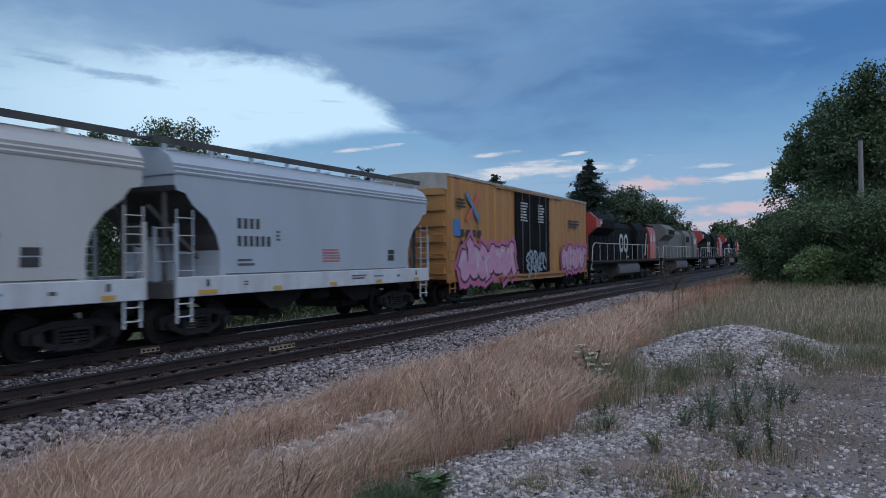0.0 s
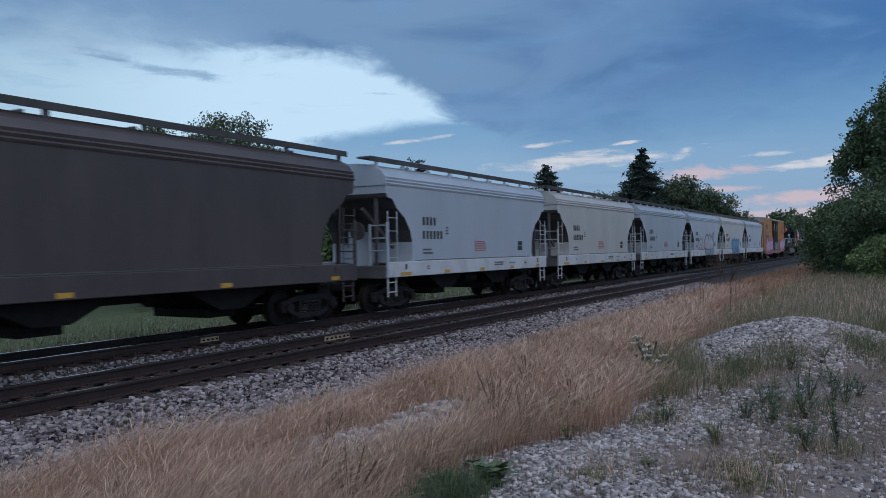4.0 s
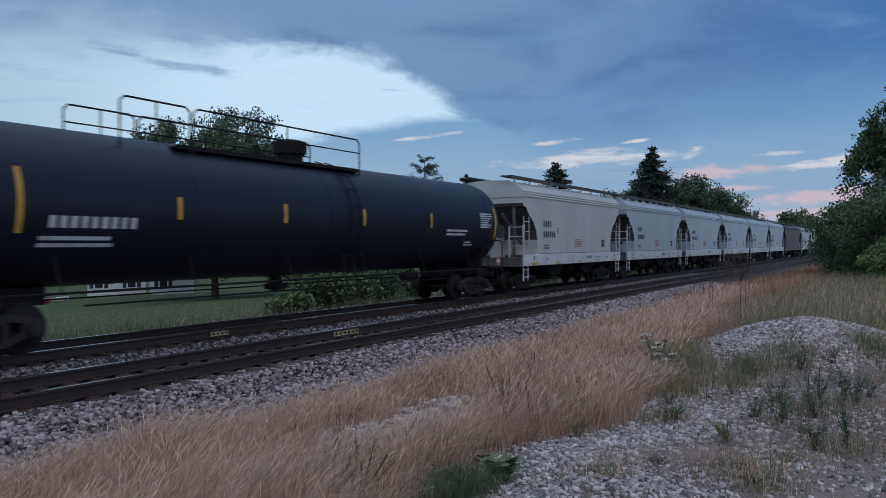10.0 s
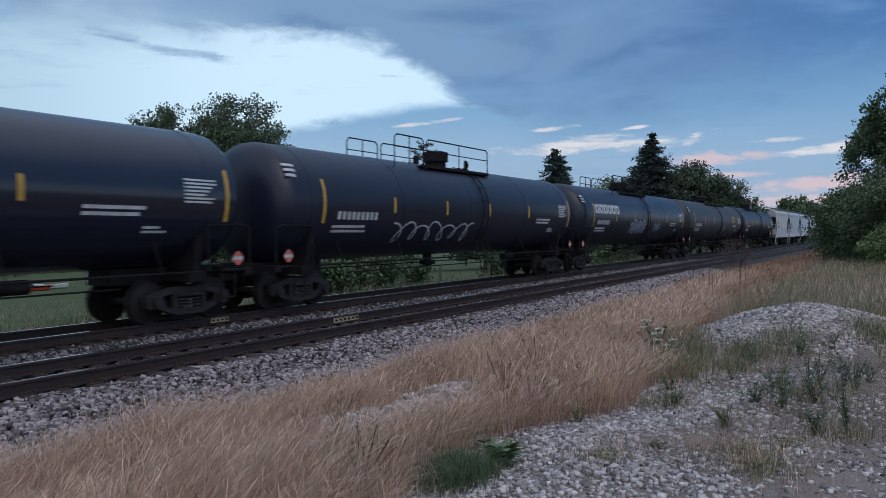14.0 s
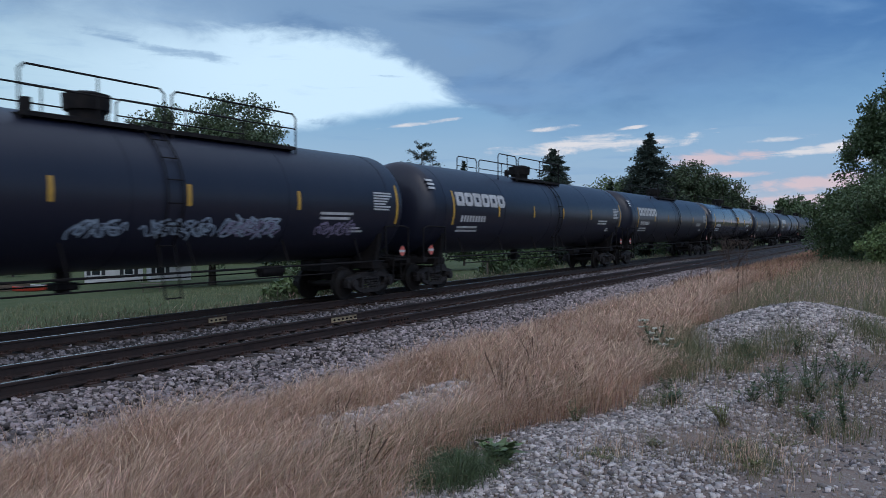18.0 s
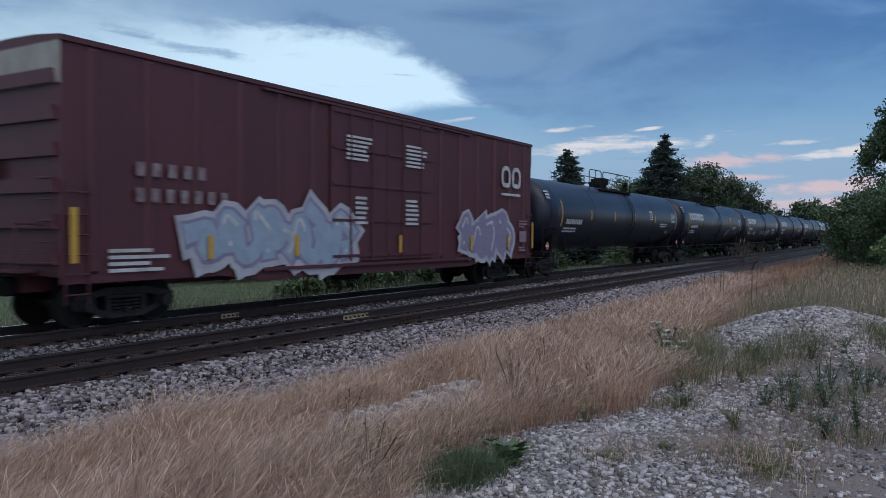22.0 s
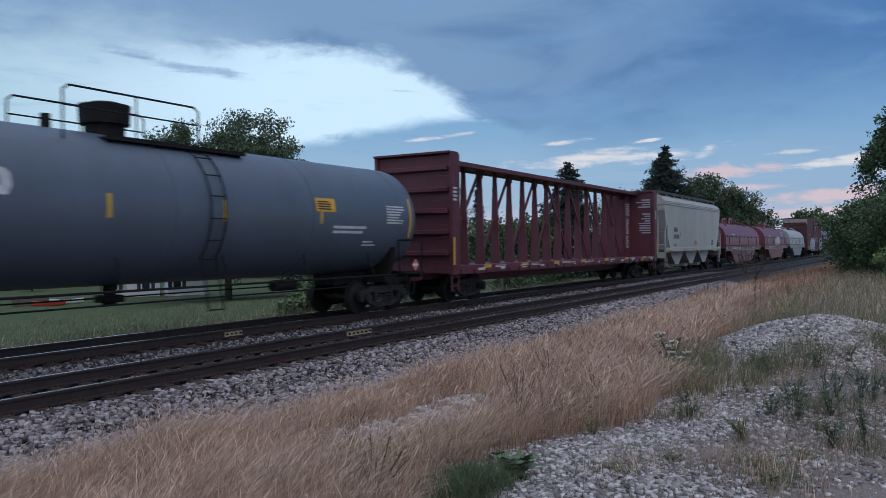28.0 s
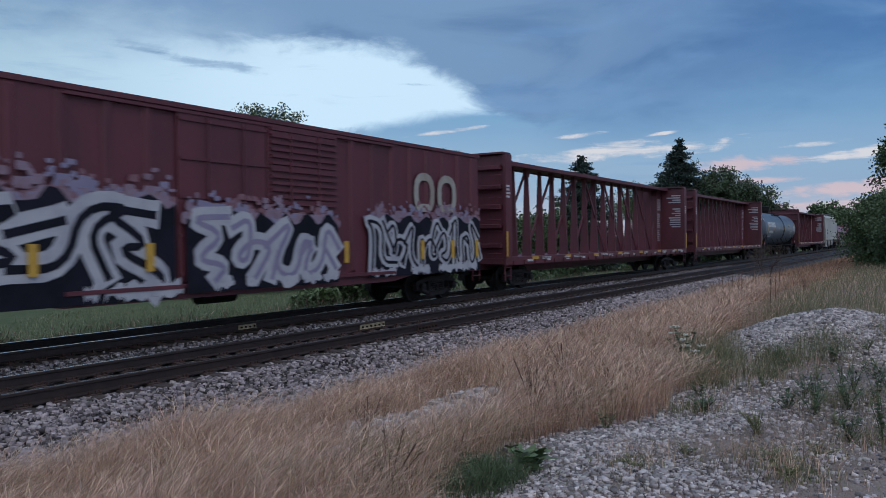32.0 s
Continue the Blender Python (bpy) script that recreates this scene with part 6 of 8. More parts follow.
def strokes(bm, lines, y, thick, dx=0.0, dz=0.0):
    """Each pen line as one ribbon with blunt, slightly flared ends."""
    for pts in lines:
        v = [Vector(p) for p in pts]
        keep = [v[0]] + [b for a, b in zip(v, v[1:]) if (b - a).length > 1e-4]
        if len(keep) < 2:
            continue
        edge = []
        for i, p in enumerate(keep):
            d = (keep[min(i + 1, len(keep) - 1)] - keep[max(i - 1, 0)]).normalized()
            end = i in (0, len(keep) - 1)
            if end:
                p = p + d * thick * (0.35 if i else -0.35)
            nrm = Vector((-d.y, d.x)) * thick * (0.55 if end else 0.5)
            edge.append((bm.verts.new((p.x + nrm.x + dx, y, p.y + nrm.y + dz)), bm.verts.new((p.x - nrm.x + dx, y, p.y - nrm.y + dz))))
        for (a, b), (p, q) in zip(edge, edge[1:]):
            bm.faces.new((a, p, q, b))


def curved(ob_me, R, zc):
    """Bends a flat tag onto a tank's round side."""
    for v in ob_me.vertices:
        a = (v.co.z - zc) / R
        v.co = (v.co.x, -math.cos(a) * (R - v.co.y), zc + math.sin(a) * (R - v.co.y))


def graffiti(car, x, z, w, h, y, mat, seed, letters=None, line="white", bend=None, fat=1.0):
    """A sprayed tag: a ragged ground, fat outlined strokes and a highlight; layers a few millimetres apart."""
    r = random.Random(seed)
    n = letters or max(3, int(w / h * 1.5))

    def out(bm, m, label=""):
        bmesh.ops.translate(bm, verts=bm.verts, vec=(x, 0, z))
        ob = part("graffiti", bm, m, car, label, 0)
        tagged(ob, kind="stuff")
        if bend:
            curved(ob.data, *bend)
    y0 = 0 if bend else y
    lines = word(r, w * 0.94, h * 0.86, n)
    if mat:
        t = min(h * 0.30, w / n * 0.46) * fat
        bm = bmesh.new()
        strokes(bm, lines, y0 - 0.004, t * 2.1, 0.02 * h, -0.02 * h)
        strokes(bm, [[(p - w / n * 0.25, q - h * 0.1), (p + w / n * 0.25, q + h * 0.05)] for p, q in (line[len(line) // 2] for line in lines)], y0 - 0.005, t * 1.6)
        out(bm, M[mat], "sprayed graffiti ground")
        bm = bmesh.new()
        strokes(bm, lines, y0 - 0.009, t * 1.35)
        out(bm, M["mauve" if mat == "chrome" else "ink"], "sprayed graffiti outline")
        bm = bmesh.new()
        strokes(bm, lines, y0 - 0.014, t * 0.95, -0.01 * h, 0.01 * h)
        out(bm, M[line], "sprayed graffiti letters")
        bm = bmesh.new()
        strokes(bm, [ln[: max(3, len(ln) // 3)] for ln in lines], y0 - 0.018, t * 0.22, -0.03 * h, 0.04 * h)
        out(bm, M["white"], "sprayed white highlights")
    else:
        bm = bmesh.new()
        strokes(bm, lines, y0 - 0.006, h * 0.10)
        strokes(bm, word(r, w * 0.8, h * 0.6, n + 1), y0 - 0.009, h * 0.05)
        out(bm, M[line], "sprayed scribbled tag")


def mural(car, x, z, w, h, y, seed, n, ground, fill, shade, cloud=None):
    """A large painted piece: a spray cloud behind, dark blocky shapes, pale bands between them and drips of a second colour below."""
    r = random.Random(seed)

    def put(bm, m, label):
        bmesh.ops.translate(bm, verts=bm.verts, vec=(x, 0, z))
        tagged(part("graffiti", bm, M[m], car, label, 0), kind="stuff")
    if cloud:
        for layer, tint in enumerate((cloud, "mauve", "haze3")):
            bm = bmesh.new()
            for i in range(int(w * 26)):
                cx, up = r.uniform(-w / 2, w / 2), r.random() ** 1.6
                cz = h * (0.34 + 0.36 * up * (0.75 + 0.35 * math.sin(cx * 2.3 + layer * 2 + seed)))
                d = r.uniform(0.05, 0.26) * (1.15 - 0.7 * up)
                flat(bm, [(cx + p, cz + q) for p, q in blob_outline(r, d * r.uniform(0.8, 1.8), d, 9)], y - 0.002 - 0.006 * layer - 0.00003 * i)
            put(bm, tint, "hazy spray cloud behind the graffiti")
    bm = bmesh.new()
    top = [(w * (i / 30 - 0.5), h * (0.42 + 0.07 * math.sin(i * 1.3 + seed) + r.uniform(-0.03, 0.03))) for i in range(31)]
    flat(bm, top + [(w / 2, -h / 2), (-w / 2, -h / 2)], y - 0.022)
    put(bm, ground, "dark ground of a large graffiti piece")
    lines = word(r, w * 0.96, h * 0.80, n)
    t = min(h * 0.30, w / n * 0.34)
    bm = bmesh.new()
    strokes(bm, lines, y - 0.027, t)
    put(bm, fill, "wide pale graffiti letters")
    bm = bmesh.new()
    strokes(bm, lines, y - 0.032, t * 0.30, 0.10 * t, -0.05 * t)
    put(bm, shade, "inner shading of the graffiti letters")
    bm = bmesh.new()
    for i in range(n * 2):
        cx = w * (r.random() - 0.5)
        flat(bm, [(cx + p, -h * r.uniform(0.36, 0.46) + q) for p, q in blob_outline(r, r.uniform(0.25, 0.6), h * 0.13, 16)], y - 0.034 - 0.0004 * i)
    put(bm, fill, "pale strokes along the graffiti's foot")


# --- tank cars ---
def tank_car(label, length, paint="black", brand=False, tags=(), R=1.56, zc=2.72, dome=0.0, ladder_x=None, plate=None, patch=False, big_dome=False, number="white", sill=True, rails=None, plat=None):
    car = thing("tank_car", label, "freight car", "tank cars in the train")
    hl = length / 2 - 0.50

    def shell(bm):
        n, prof = 48, []
        for i in range(9):
            a = i / 8 * math.pi / 2
            prof.append((-hl + 0.62 - 0.62 * math.cos(a), R * math.sin(a) ** 0.66))
        prof += [(-hl + 1.4, R), (hl - 1.4, R)]
        prof += [(-x, r) for x, r in prof[8::-1]]
        prev = None
        for x, r in prof:
            if r < 0.01:
                r = 0.01
            ring = [bm.verts.new((x, r * math.cos(6.2832 * j / n), zc + r * math.sin(6.2832 * j / n))) for j in range(n)]
            if prev:
                for j in range(n):
                    bm.faces.new((prev[j], prev[(j + 1) % n], ring[(j + 1) % n], ring[j]))
            else:
                bm.faces.new(ring)
            prev = ring
        bm.faces.new(prev[::-1])
    k = ("tank", round(length, 2), paint)
    fit_part("tank", k + ("shell",), shell, M[paint], car, "long cylindrical tank with domed heads", smooth=50)

    for x in (-hl + 1.2, -hl * 0.45, -0.1, hl * 0.45, hl - 1.2):
        fit_part("jacket_band", k + ("seam",), lambda bm: rod(bm, (-0.05, 0, zc), (0.05, 0, zc), R + 0.007, 48), M[paint], car, "jacket seam band", x, smooth=30)

    def frame_(sx):
        def make(bm):
            box(bm, sx * (hl - 2.9), sx * (hl + 0.10), -0.38, 0.38, 0.84, 1.18)
            box(bm, sx * (hl - 1.60), sx * (hl - 1.10), -1.25, 1.25, 0.86, 1.08, 0.02)
            prism(bm, [(-1.2, 1.05), (1.2, 1.05), (1.35, 1.9), (1.0, 1.75), (0.5, 1.4), (-0.5, 1.4), (-1.0, 1.75), (-1.35, 1.9)], sx * (hl - 1.45), sx * (hl - 1.25), "x")
            box(bm, sx * (hl - 0.10), sx * (hl + 0.10), -1.45, 1.45, 0.98, 1.14)
            box(bm, sx * (hl - 0.75), sx * (hl + 0.1), -1.45, -1.05, 1.08, 1.12)
            box(bm, sx * (hl - 0.75), sx * (hl + 0.1), 1.05, 1.45, 1.08, 1.12)
        return make
    for sx in (-1, 1):
        fit_part("stub_sill", k + ("frame", sx), frame_(sx), M["steel"], car, "black stub sill, bolster and saddle")
    for sy in (-1, 1):
        fit_part("side_handrail", k + ("hand", sy), lambda bm: (rod(bm, (-hl + 1.4, sy * 1.50, 1.10), (hl - 1.4, sy * 1.50, 1.10), 0.025, 6), rod(bm, (-hl + 3.2, sy * 1.1, 0.82), (hl - 3.2, sy * 1.1, 0.82), 0.018, 6), [rod(bm, (x, sy * 1.50, 1.10), (x, sy * 1.25, zc - R * 0.62), 0.018, 5) for x in np.linspace(-hl + 2.5, hl - 2.5, 6)]), M["steel"], car, "long thin side handrail")
    for sx in (-1, 1):
        for sy in (-1, 1):
            fit_part("end_railing", k + ("grab", sx, sy), lambda bm: path_rod(bm, [(sx * (hl + 0.05), sy * 1.42, 1.1), (sx * (hl + 0.05), sy * 1.42, 2.05), (sx * (hl - 0.2), sy * 1.42, 2.12), (sx * (hl - 1.25), sy * 1.46, 2.1), (sx * (hl - 1.25), sy * 1.5, 1.1)], 0.024), M["steel"], car, "bent pipe end railing")
            fit_part("step", k + ("estep", sx, sy), lambda bm: path_rod(bm, [(sx * (hl - 0.9), sy * 1.5, 1.1), (sx * (hl - 0.9), sy * 1.5, 0.5), (sx * (hl - 0.5), sy * 1.5, 0.5), (sx * (hl - 0.5), sy * 1.5, 1.1)], 0.022), M["steel"], car, "hanging pipe step")
        truck(car, sx * (hl - 1.35))
        coupler(car, sx * (hl - 0.1), sx)
        for sy in (-1,):
            pl = fit_part("placard", "placard", lambda bm: flat(bm, [(0.17, 0), (0, 0.17), (-0.17, 0), (0, -0.17)], 0), M["white"], car, "diamond hazard placard", sx * (hl - 0.35), sy * 1.46, 1.36, smooth=0)
            fit_part("placard_face", "placard_face", lambda bm: (flat(bm, [(0.16, 0.04), (0.045, 0.155), (-0.045, 0.155), (-0.16, 0.04)], -0.003), flat(bm, [(0.16, -0.04), (0.045, -0.155), (-0.045, -0.155), (-0.16, -0.04)], -0.003)), M["placard"], pl, "red face", smooth=0)
    # top platform, manway and railing
    top = zc + R

    p0, p1 = plat or (dome - 2.4, dome + 2.4)
    runs = rails or ((dome - 4.0, dome - 2.3), (dome - 2.1, dome + 2.3))

    def platform(bm):
        box(bm, p0, p1, -0.92, -0.42, top - 0.19, top - 0.155)
        box(bm, p0, p1, 0.42, 0.92, top - 0.19, top - 0.155)
        box(bm, p0, p1, -0.94, -0.91, top - 0.21, top - 0.12)
        for x in np.linspace(p0 + 0.15, p1 - 0.15, 4):
            box(bm, x - 0.03, x + 0.03, -0.92, 0.92, top - 0.24, top - 0.19)
    fit_part("top_platform", k + ("plat", dome), platform, M["steel"], car, "thin grating platform on the tank's top")
    for i, (a, b) in enumerate(runs):
        for sy in (-1, 1):
            y = sy * 0.92

            def rail_(bm):
                path_rod(bm, [(a, y, top - 0.3), (a, y, top + 0.62), (a + 0.12, y, top + 0.72), (b - 0.12, y, top + 0.72), (b, y, top + 0.62), (b, y, top - 0.3)], 0.022)
                if b - a > 1.7:
                    rod(bm, (a, y, top + 0.34), (b, y, top + 0.34), 0.017)
                    rod(bm, ((a + b) / 2, y, top - 0.2), ((a + b) / 2, y, top + 0.7), 0.018)
            fit_part("safety_railing", k + ("rail", i, sy, dome), rail_, M["steel"], car, "thin pipe safety railing")

    def manway(bm):
        r, h = (0.46, 0.50) if not big_dome else (0.5, 0.62)
        rod(bm, (dome, 0, top - 0.1), (dome, 0, top + h * 0.4), r * 0.8, 18)
        rod(bm, (dome, 0, top + h * 0.35), (dome, 0, top + h), r, 18, r * 1.04)
        rod(bm, (dome, 0, top + h), (dome, 0, top + h + 0.06), r * 0.9, 18, r * 0.6)
    fit_part("manway_dome", k + ("man", dome, big_dome), manway, M["steel"], car, "black round valve housing")
    fit_part("vent_valve", k + ("vent", dome), lambda bm: rod(bm, (dome - 1.3, 0, top - 0.05), (dome - 1.3, 0, top + 0.28), 0.10, 10), M["steel"], car, "small round vent valve")
    lx = dome + 0.9 if ladder_x is None else ladder_x

    def tank_ladder(bm):
        for s in range(14):
            a0, a1 = math.radians(-40 + s * 8.5), math.radians(-40 + (s + 1) * 8.5)
            for dx in (-0.21, 0.21):
                bar(bm, (lx + dx, -(R + 0.05) * math.cos(a0), zc + (R + 0.05) * math.sin(a0)), (lx + dx, -(R + 0.05) * math.cos(a1), zc + (R + 0.05) * math.sin(a1)), 0.018, 0.03)
            if s % 2 == 0:
                rod(bm, (lx - 0.21, -(R + 0.08) * math.cos(a0), zc + (R + 0.08) * math.sin(a0)), (lx + 0.21, -(R + 0.08) * math.cos(a0), zc + (R + 0.08) * math.sin(a0)), 0.014)
        for dx in (-0.21, 0.21):
            rod(bm, (lx + dx, -1.28, zc - 1.02), (lx + dx, -1.5, 0.55), 0.02)
        rod(bm, (lx - 0.21, -1.5, 0.58), (lx + 0.21, -1.5, 0.58), 0.016)
    fit_part("ladder", k + ("lad", lx), tank_ladder, M["steel"], car, "curved side ladder")
    fit_part("air_reservoir", k + ("air",), lambda bm: rod(bm, (hl - 5.6, -0.6, 0.95), (hl - 4.8, -0.6, 0.95), 0.14, 12), M["steel"], car, "air brake reservoir")
    fit_part("bottom_outlet", k + ("outlet",), lambda bm: (rod(bm, (-0.6, 0, 0.75), (-0.6, 0, 1.3), 0.16, 10), box(bm, -0.85, -0.35, -0.2, 0.2, 0.80, 0.95, 0.03)), M["steel"], car, "bottom outlet valve")
    # marks on the side: built flat, bent onto the shell

    def mark(name, key, make, mat, lab=""):
        def build():
            bm = bmesh.new()
            make(bm)
            bmesh.ops.subdivide_edges(bm, edges=[e for e in bm.edges if abs(e.verts[0].co.z - e.verts[1].co.z) > 0.25], cuts=3)
            me = finish(bm, name, M[mat], 0)
            curved(me, R, zc)
            return me
        ob = new(name, shared(k + key, build))
        ob.parent = car
        if name in ("company_emblem", "car_number", "data_block", "end_lettering", "notice_print"):
            tagged(ob, kind="stuff")
        if lab:
            ob["label"] = lab
    for i, f in enumerate((0.05, 0.23, 0.40, 0.57, 0.76, 1.0)):
        x = -hl + 0.75 + f * (2 * hl - 1.5)
        big = i in (0, 5)
        mark("reflector", ("refl", i), lambda bm: box(bm, x - 0.05, x + 0.05, -0.008, 0.004, zc - (0.55 if big else 0.22), zc + (0.62 if big else 0.24)), "yellow", "yellow reflective strip")
    x0 = -hl + 1.8
    BRAND_Z = zc + 0.11
    if brand:
        def blocks(bm):
            for i in range(6):
                a, b, z0, z1 = x0 + 0.10 + i * 0.64, x0 + 0.68 + i * 0.64, BRAND_Z, BRAND_Z + 0.48
                c = 0.09 if i % 2 else 0.03
                sl = 0.15
                for pts in ([(a + c, z1), (b - c, z1), (b, z1 - c), (b, z1 - sl), (a, z1 - sl), (a, z1 - c)], [(a, z0 + sl), (b, z0 + sl), (b - c, z0), (a + c, z0), (a, z0 + c)],
                            [(a, z1 - sl), (a + 0.19, z1 - sl), (a + 0.19, z0 + sl), (a, z0 + sl)], [(b - 0.19, z1 - sl), (b, z1 - sl), (b, z0 + sl), (b - 0.19, z0 + sl)]):
                    prism(bm, pts, -0.008, 0)
        mark("company_emblem", ("brand",), blocks, "white", "row of white block shapes, the owner's emblem")
    mark("car_number", ("num",), lambda bm: outline_text(bm, x0 + 0.45, zc - 0.44, 1.9, 0.22, -0.004, 9), number, "white stencilled mark and number")
    for j, (bx, bz, bw, bh, bn) in enumerate(((x0 + 0.3, -0.82, 1.7, 0.28, 2), (hl - 1.95, -0.15, 0.95, 0.55, 7), (hl - 4.3, -0.45, 1.9, 0.26, 2), (hl - 2.9, -0.82, 0.6, 0.2, 2))):
        mark("data_block", ("data", j), lambda bm: bars(bm, bx, zc + bz, bw, bh, -0.004, bn, 5 + j), "white", "block of small white stencilled data")
    mark("end_lettering", ("endl",), lambda bm: bars(bm, -hl + 0.30, zc + 0.62, 0.55, 0.45, -0.004, 3, 9), "white", "white lettering at the tank's end")
    if plate:
        px, pm, pw, ph = plate
        mark("notice_plate", ("plate", px, pm), lambda bm: box(bm, px, px + pw, -0.012, 0, zc + 0.45 - ph, zc + 0.45), pm, "amber notice panel" if pm == "orange" else "pale notice panel")
        mark("notice_print", ("plateink", px), lambda bm: bars(bm, px + 0.05, zc + 0.45 - ph + 0.05, pw - 0.1, ph - 0.1, -0.016, 4, 3), "ink" if pm != "pale" else "greyd")
    if patch:
        mark("paint_patch", ("patch",), lambda bm: box(bm, -1.0, 0.9, -0.005, 0, zc + 0.35, zc + 1.25), "tankgrey", "paler patch of fresh paint")
    for j, (x, z, w, h, mat, line) in enumerate(tags):
        graffiti(car, x, z, w, h, 0, mat, j + int(abs(x) * 10), None, line, (R + 0.004, zc))
    return car


# --- box cars ---
def box_car(name, label, length, paint, height=5.1, half=1.56, sill_z=0.92, doors="plain", cap=None, ribs=20, rib_from=None):
    car = thing(name, label, "freight car", "box cars in the train")
    hl = length / 2 - 0.85
    k = ("box", name, paint, label)
    fit_part("body", k + ("body",), lambda bm: box(bm, -hl, hl, -half, half, sill_z + 0.12, height - 0.16, 0.02), M[paint], car, "steel box body")

    def roof(bm):
        pts = [(-half - 0.05, height - 0.20), (-half - 0.05, height - 0.10), (-0.8, height - 0.02), (0, height), (0.8, height - 0.02), (half + 0.05, height - 0.10), (half + 0.05, height - 0.20)]
        prism(bm, pts, -hl - 0.03, hl + 0.03, "x")
    top_sheet = fit_part("roof", k + ("roof",), roof, M["ytop" if paint == "ybox" else paint], car, "ribbed metal roof")
    for i in range(int(length)):
        fit_part("roof_rib", k + ("roofrib",), lambda bm: prism(bm, [(-half + 0.12, height - 0.09), (-0.8, height - 0.005), (0, height + 0.015), (0.8, height - 0.005), (half - 0.12, height - 0.09), (half - 0.12, height - 0.12), (-half + 0.12, height - 0.12)], -0.05, 0.05, "x"), M["ytop" if paint == "ybox" else paint], top_sheet, "", -hl + 0.4 + i * (2 * hl - 0.8) / (int(length) - 1))
    if paint == "red":
        for sx in (-1, 1):
            fit_part("end_cap", k + ("cap", sx), lambda bm: box(bm, *sorted((sx * (hl + 0.004), sx * (hl + 0.035))), -half, half, height - 0.95, height - 0.2), M["ytop"], car, "faded pale panel at the end's top")
    fit_part("side_sill", k + ("sill",), lambda bm: (prism(bm, [(-hl, sill_z + 0.14), (hl, sill_z + 0.14), (hl, sill_z), (hl * 0.62, sill_z), (hl * 0.5, sill_z - 0.16), (-hl * 0.5, sill_z - 0.16), (-hl * 0.62, sill_z), (-hl, sill_z)], -half - 0.02, -half + 0.06), prism(bm, [(-hl, sill_z + 0.14), (hl, sill_z + 0.14), (hl, sill_z), (-hl, sill_z)], half - 0.06, half + 0.02), box(bm, -hl, hl, -0.35, 0.35, 0.72, sill_z + 0.12)), M[paint], car, "stepped side sill")
    dw = 2.45
    i = 0
    for s in range(ribs):
        x = -hl + (s + 0.5) * 2 * hl / ribs
        if abs(x) < dw + 0.12:
            continue
        for sy in (-1, 1):
            fit_part("side_post", k + ("post", sy), lambda bm: [bm.faces.new([bm.verts.new(q) for q in quad]) for quad in post_quads(sy, half, sill_z + 0.15, height - 0.2)], M[paint], car, "", x)
    # doors
    for sy in (-1, 1):
        for sx in (-1, 1):
            def leaf(bm):
                a, b = sorted((sx * 0.02, sx * dw))
                y0, y1 = sorted((sy * (half + 0.01), sy * (half + 0.075)))
                box(bm, a, b, y0, y1, sill_z + 0.18, height - 0.28, 0.015)
            d = fit_part("door", k + ("door", sx, sy), leaf, M["locoblack" if doors == "black" else paint], car, "black plug door" if doors == "black" else "ribbed sliding door")
            n = 5 if doors == "double" else 4
            a, b = sorted((sx * 0.02, sx * dw))
            for q in range(n):
                z = sill_z + 0.3 + (height - sill_z - 0.75) * q / (n - 1)
                fit_part("door_rib", k + ("drib", sx, sy), lambda bm: box(bm, a + 0.03, b - 0.03, *sorted((sy * (half + 0.07), sy * (half + 0.115))), 0, 0.07), M["locoblack" if doors == "black" else paint], d, "", 0, 0, z)
            for f in (0.3, 0.7):
                fit_part("locking_rod", k + ("rods", sx, sy), lambda bm: rod(bm, (0, sy * (half + 0.14), sill_z + 0.2), (0, sy * (half + 0.14), height - 0.35), 0.022), M["greyd" if doors == "black" else paint], d, "door locking bar", sx * dw * f)
        fit_part("door_track", k + ("dtrack", sy), lambda bm: (box(bm, -dw * 2, dw * 2, min(sy * half, sy * (half + 0.13)), max(sy * half, sy * (half + 0.13)), sill_z + 0.06, sill_z + 0.14), box(bm, -dw * 2, dw * 2, min(sy * half, sy * (half + 0.10)), max(sy * half, sy * (half + 0.10)), height - 0.30, height - 0.24)), M[paint], car, "door track")
    for sx in (-1, 1):
        for q in range(6):
            z = sill_z + 0.35 + q * (height - sill_z - 0.9) / 5.6
            fit_part("end_corrugation", k + ("end", sx, q), lambda bm: prism(bm, [(-half + 0.08, z), (half - 0.08, z), (half - 0.16, z + 0.26), (-half + 0.16, z + 0.26)], min(sx * hl, sx * (hl + 0.09)), max(sx * hl, sx * (hl + 0.09)), "x"), M[paint], car, "corrugation of the end wall")
        if cap:
            fit_part("end_cap", k + ("cap", sx), lambda bm: box(bm, min(sx * hl, sx * (hl + 0.035)), max(sx * hl, sx * (hl + 0.035)), -half, half, height - 0.72, height - 0.12), M["ytop"], car, "faded pale end panel")

        def end_gear(bm):
            for sy in (-1, 1):
                y = sy * (half + 0.05)
                a, b = sorted((sx * (hl - 0.04), sx * (hl - 0.5)))
                ladder(bm, a, b, y, 0.55, 2.35, 5, 0.016, 0.012)
                ladder(bm, *sorted((sx * (hl - 0.04), sx * (hl - 0.5))), y, 2.4, 2.75, 1, 0.016, 0.012)
            for q in range(5):
                z = 1.3 + q * 0.38
                rod(bm, (sx * (hl + 0.13), -half + 0.04, z), (sx * (hl + 0.13), -half + 0.5, z), 0.016)
            box(bm, min(sx * hl, sx * (hl + 0.45)), max(sx * hl, sx * (hl + 0.45)), -0.9, 0.9, 1.12, 1.16)
            for y in (-0.85, 0.85):
                path_rod(bm, [(sx * hl, y, 1.14), (sx * (hl + 0.42), y, 1.14), (sx * (hl + 0.42), y, 2.0), (sx * hl, y, 2.0)], 0.02)
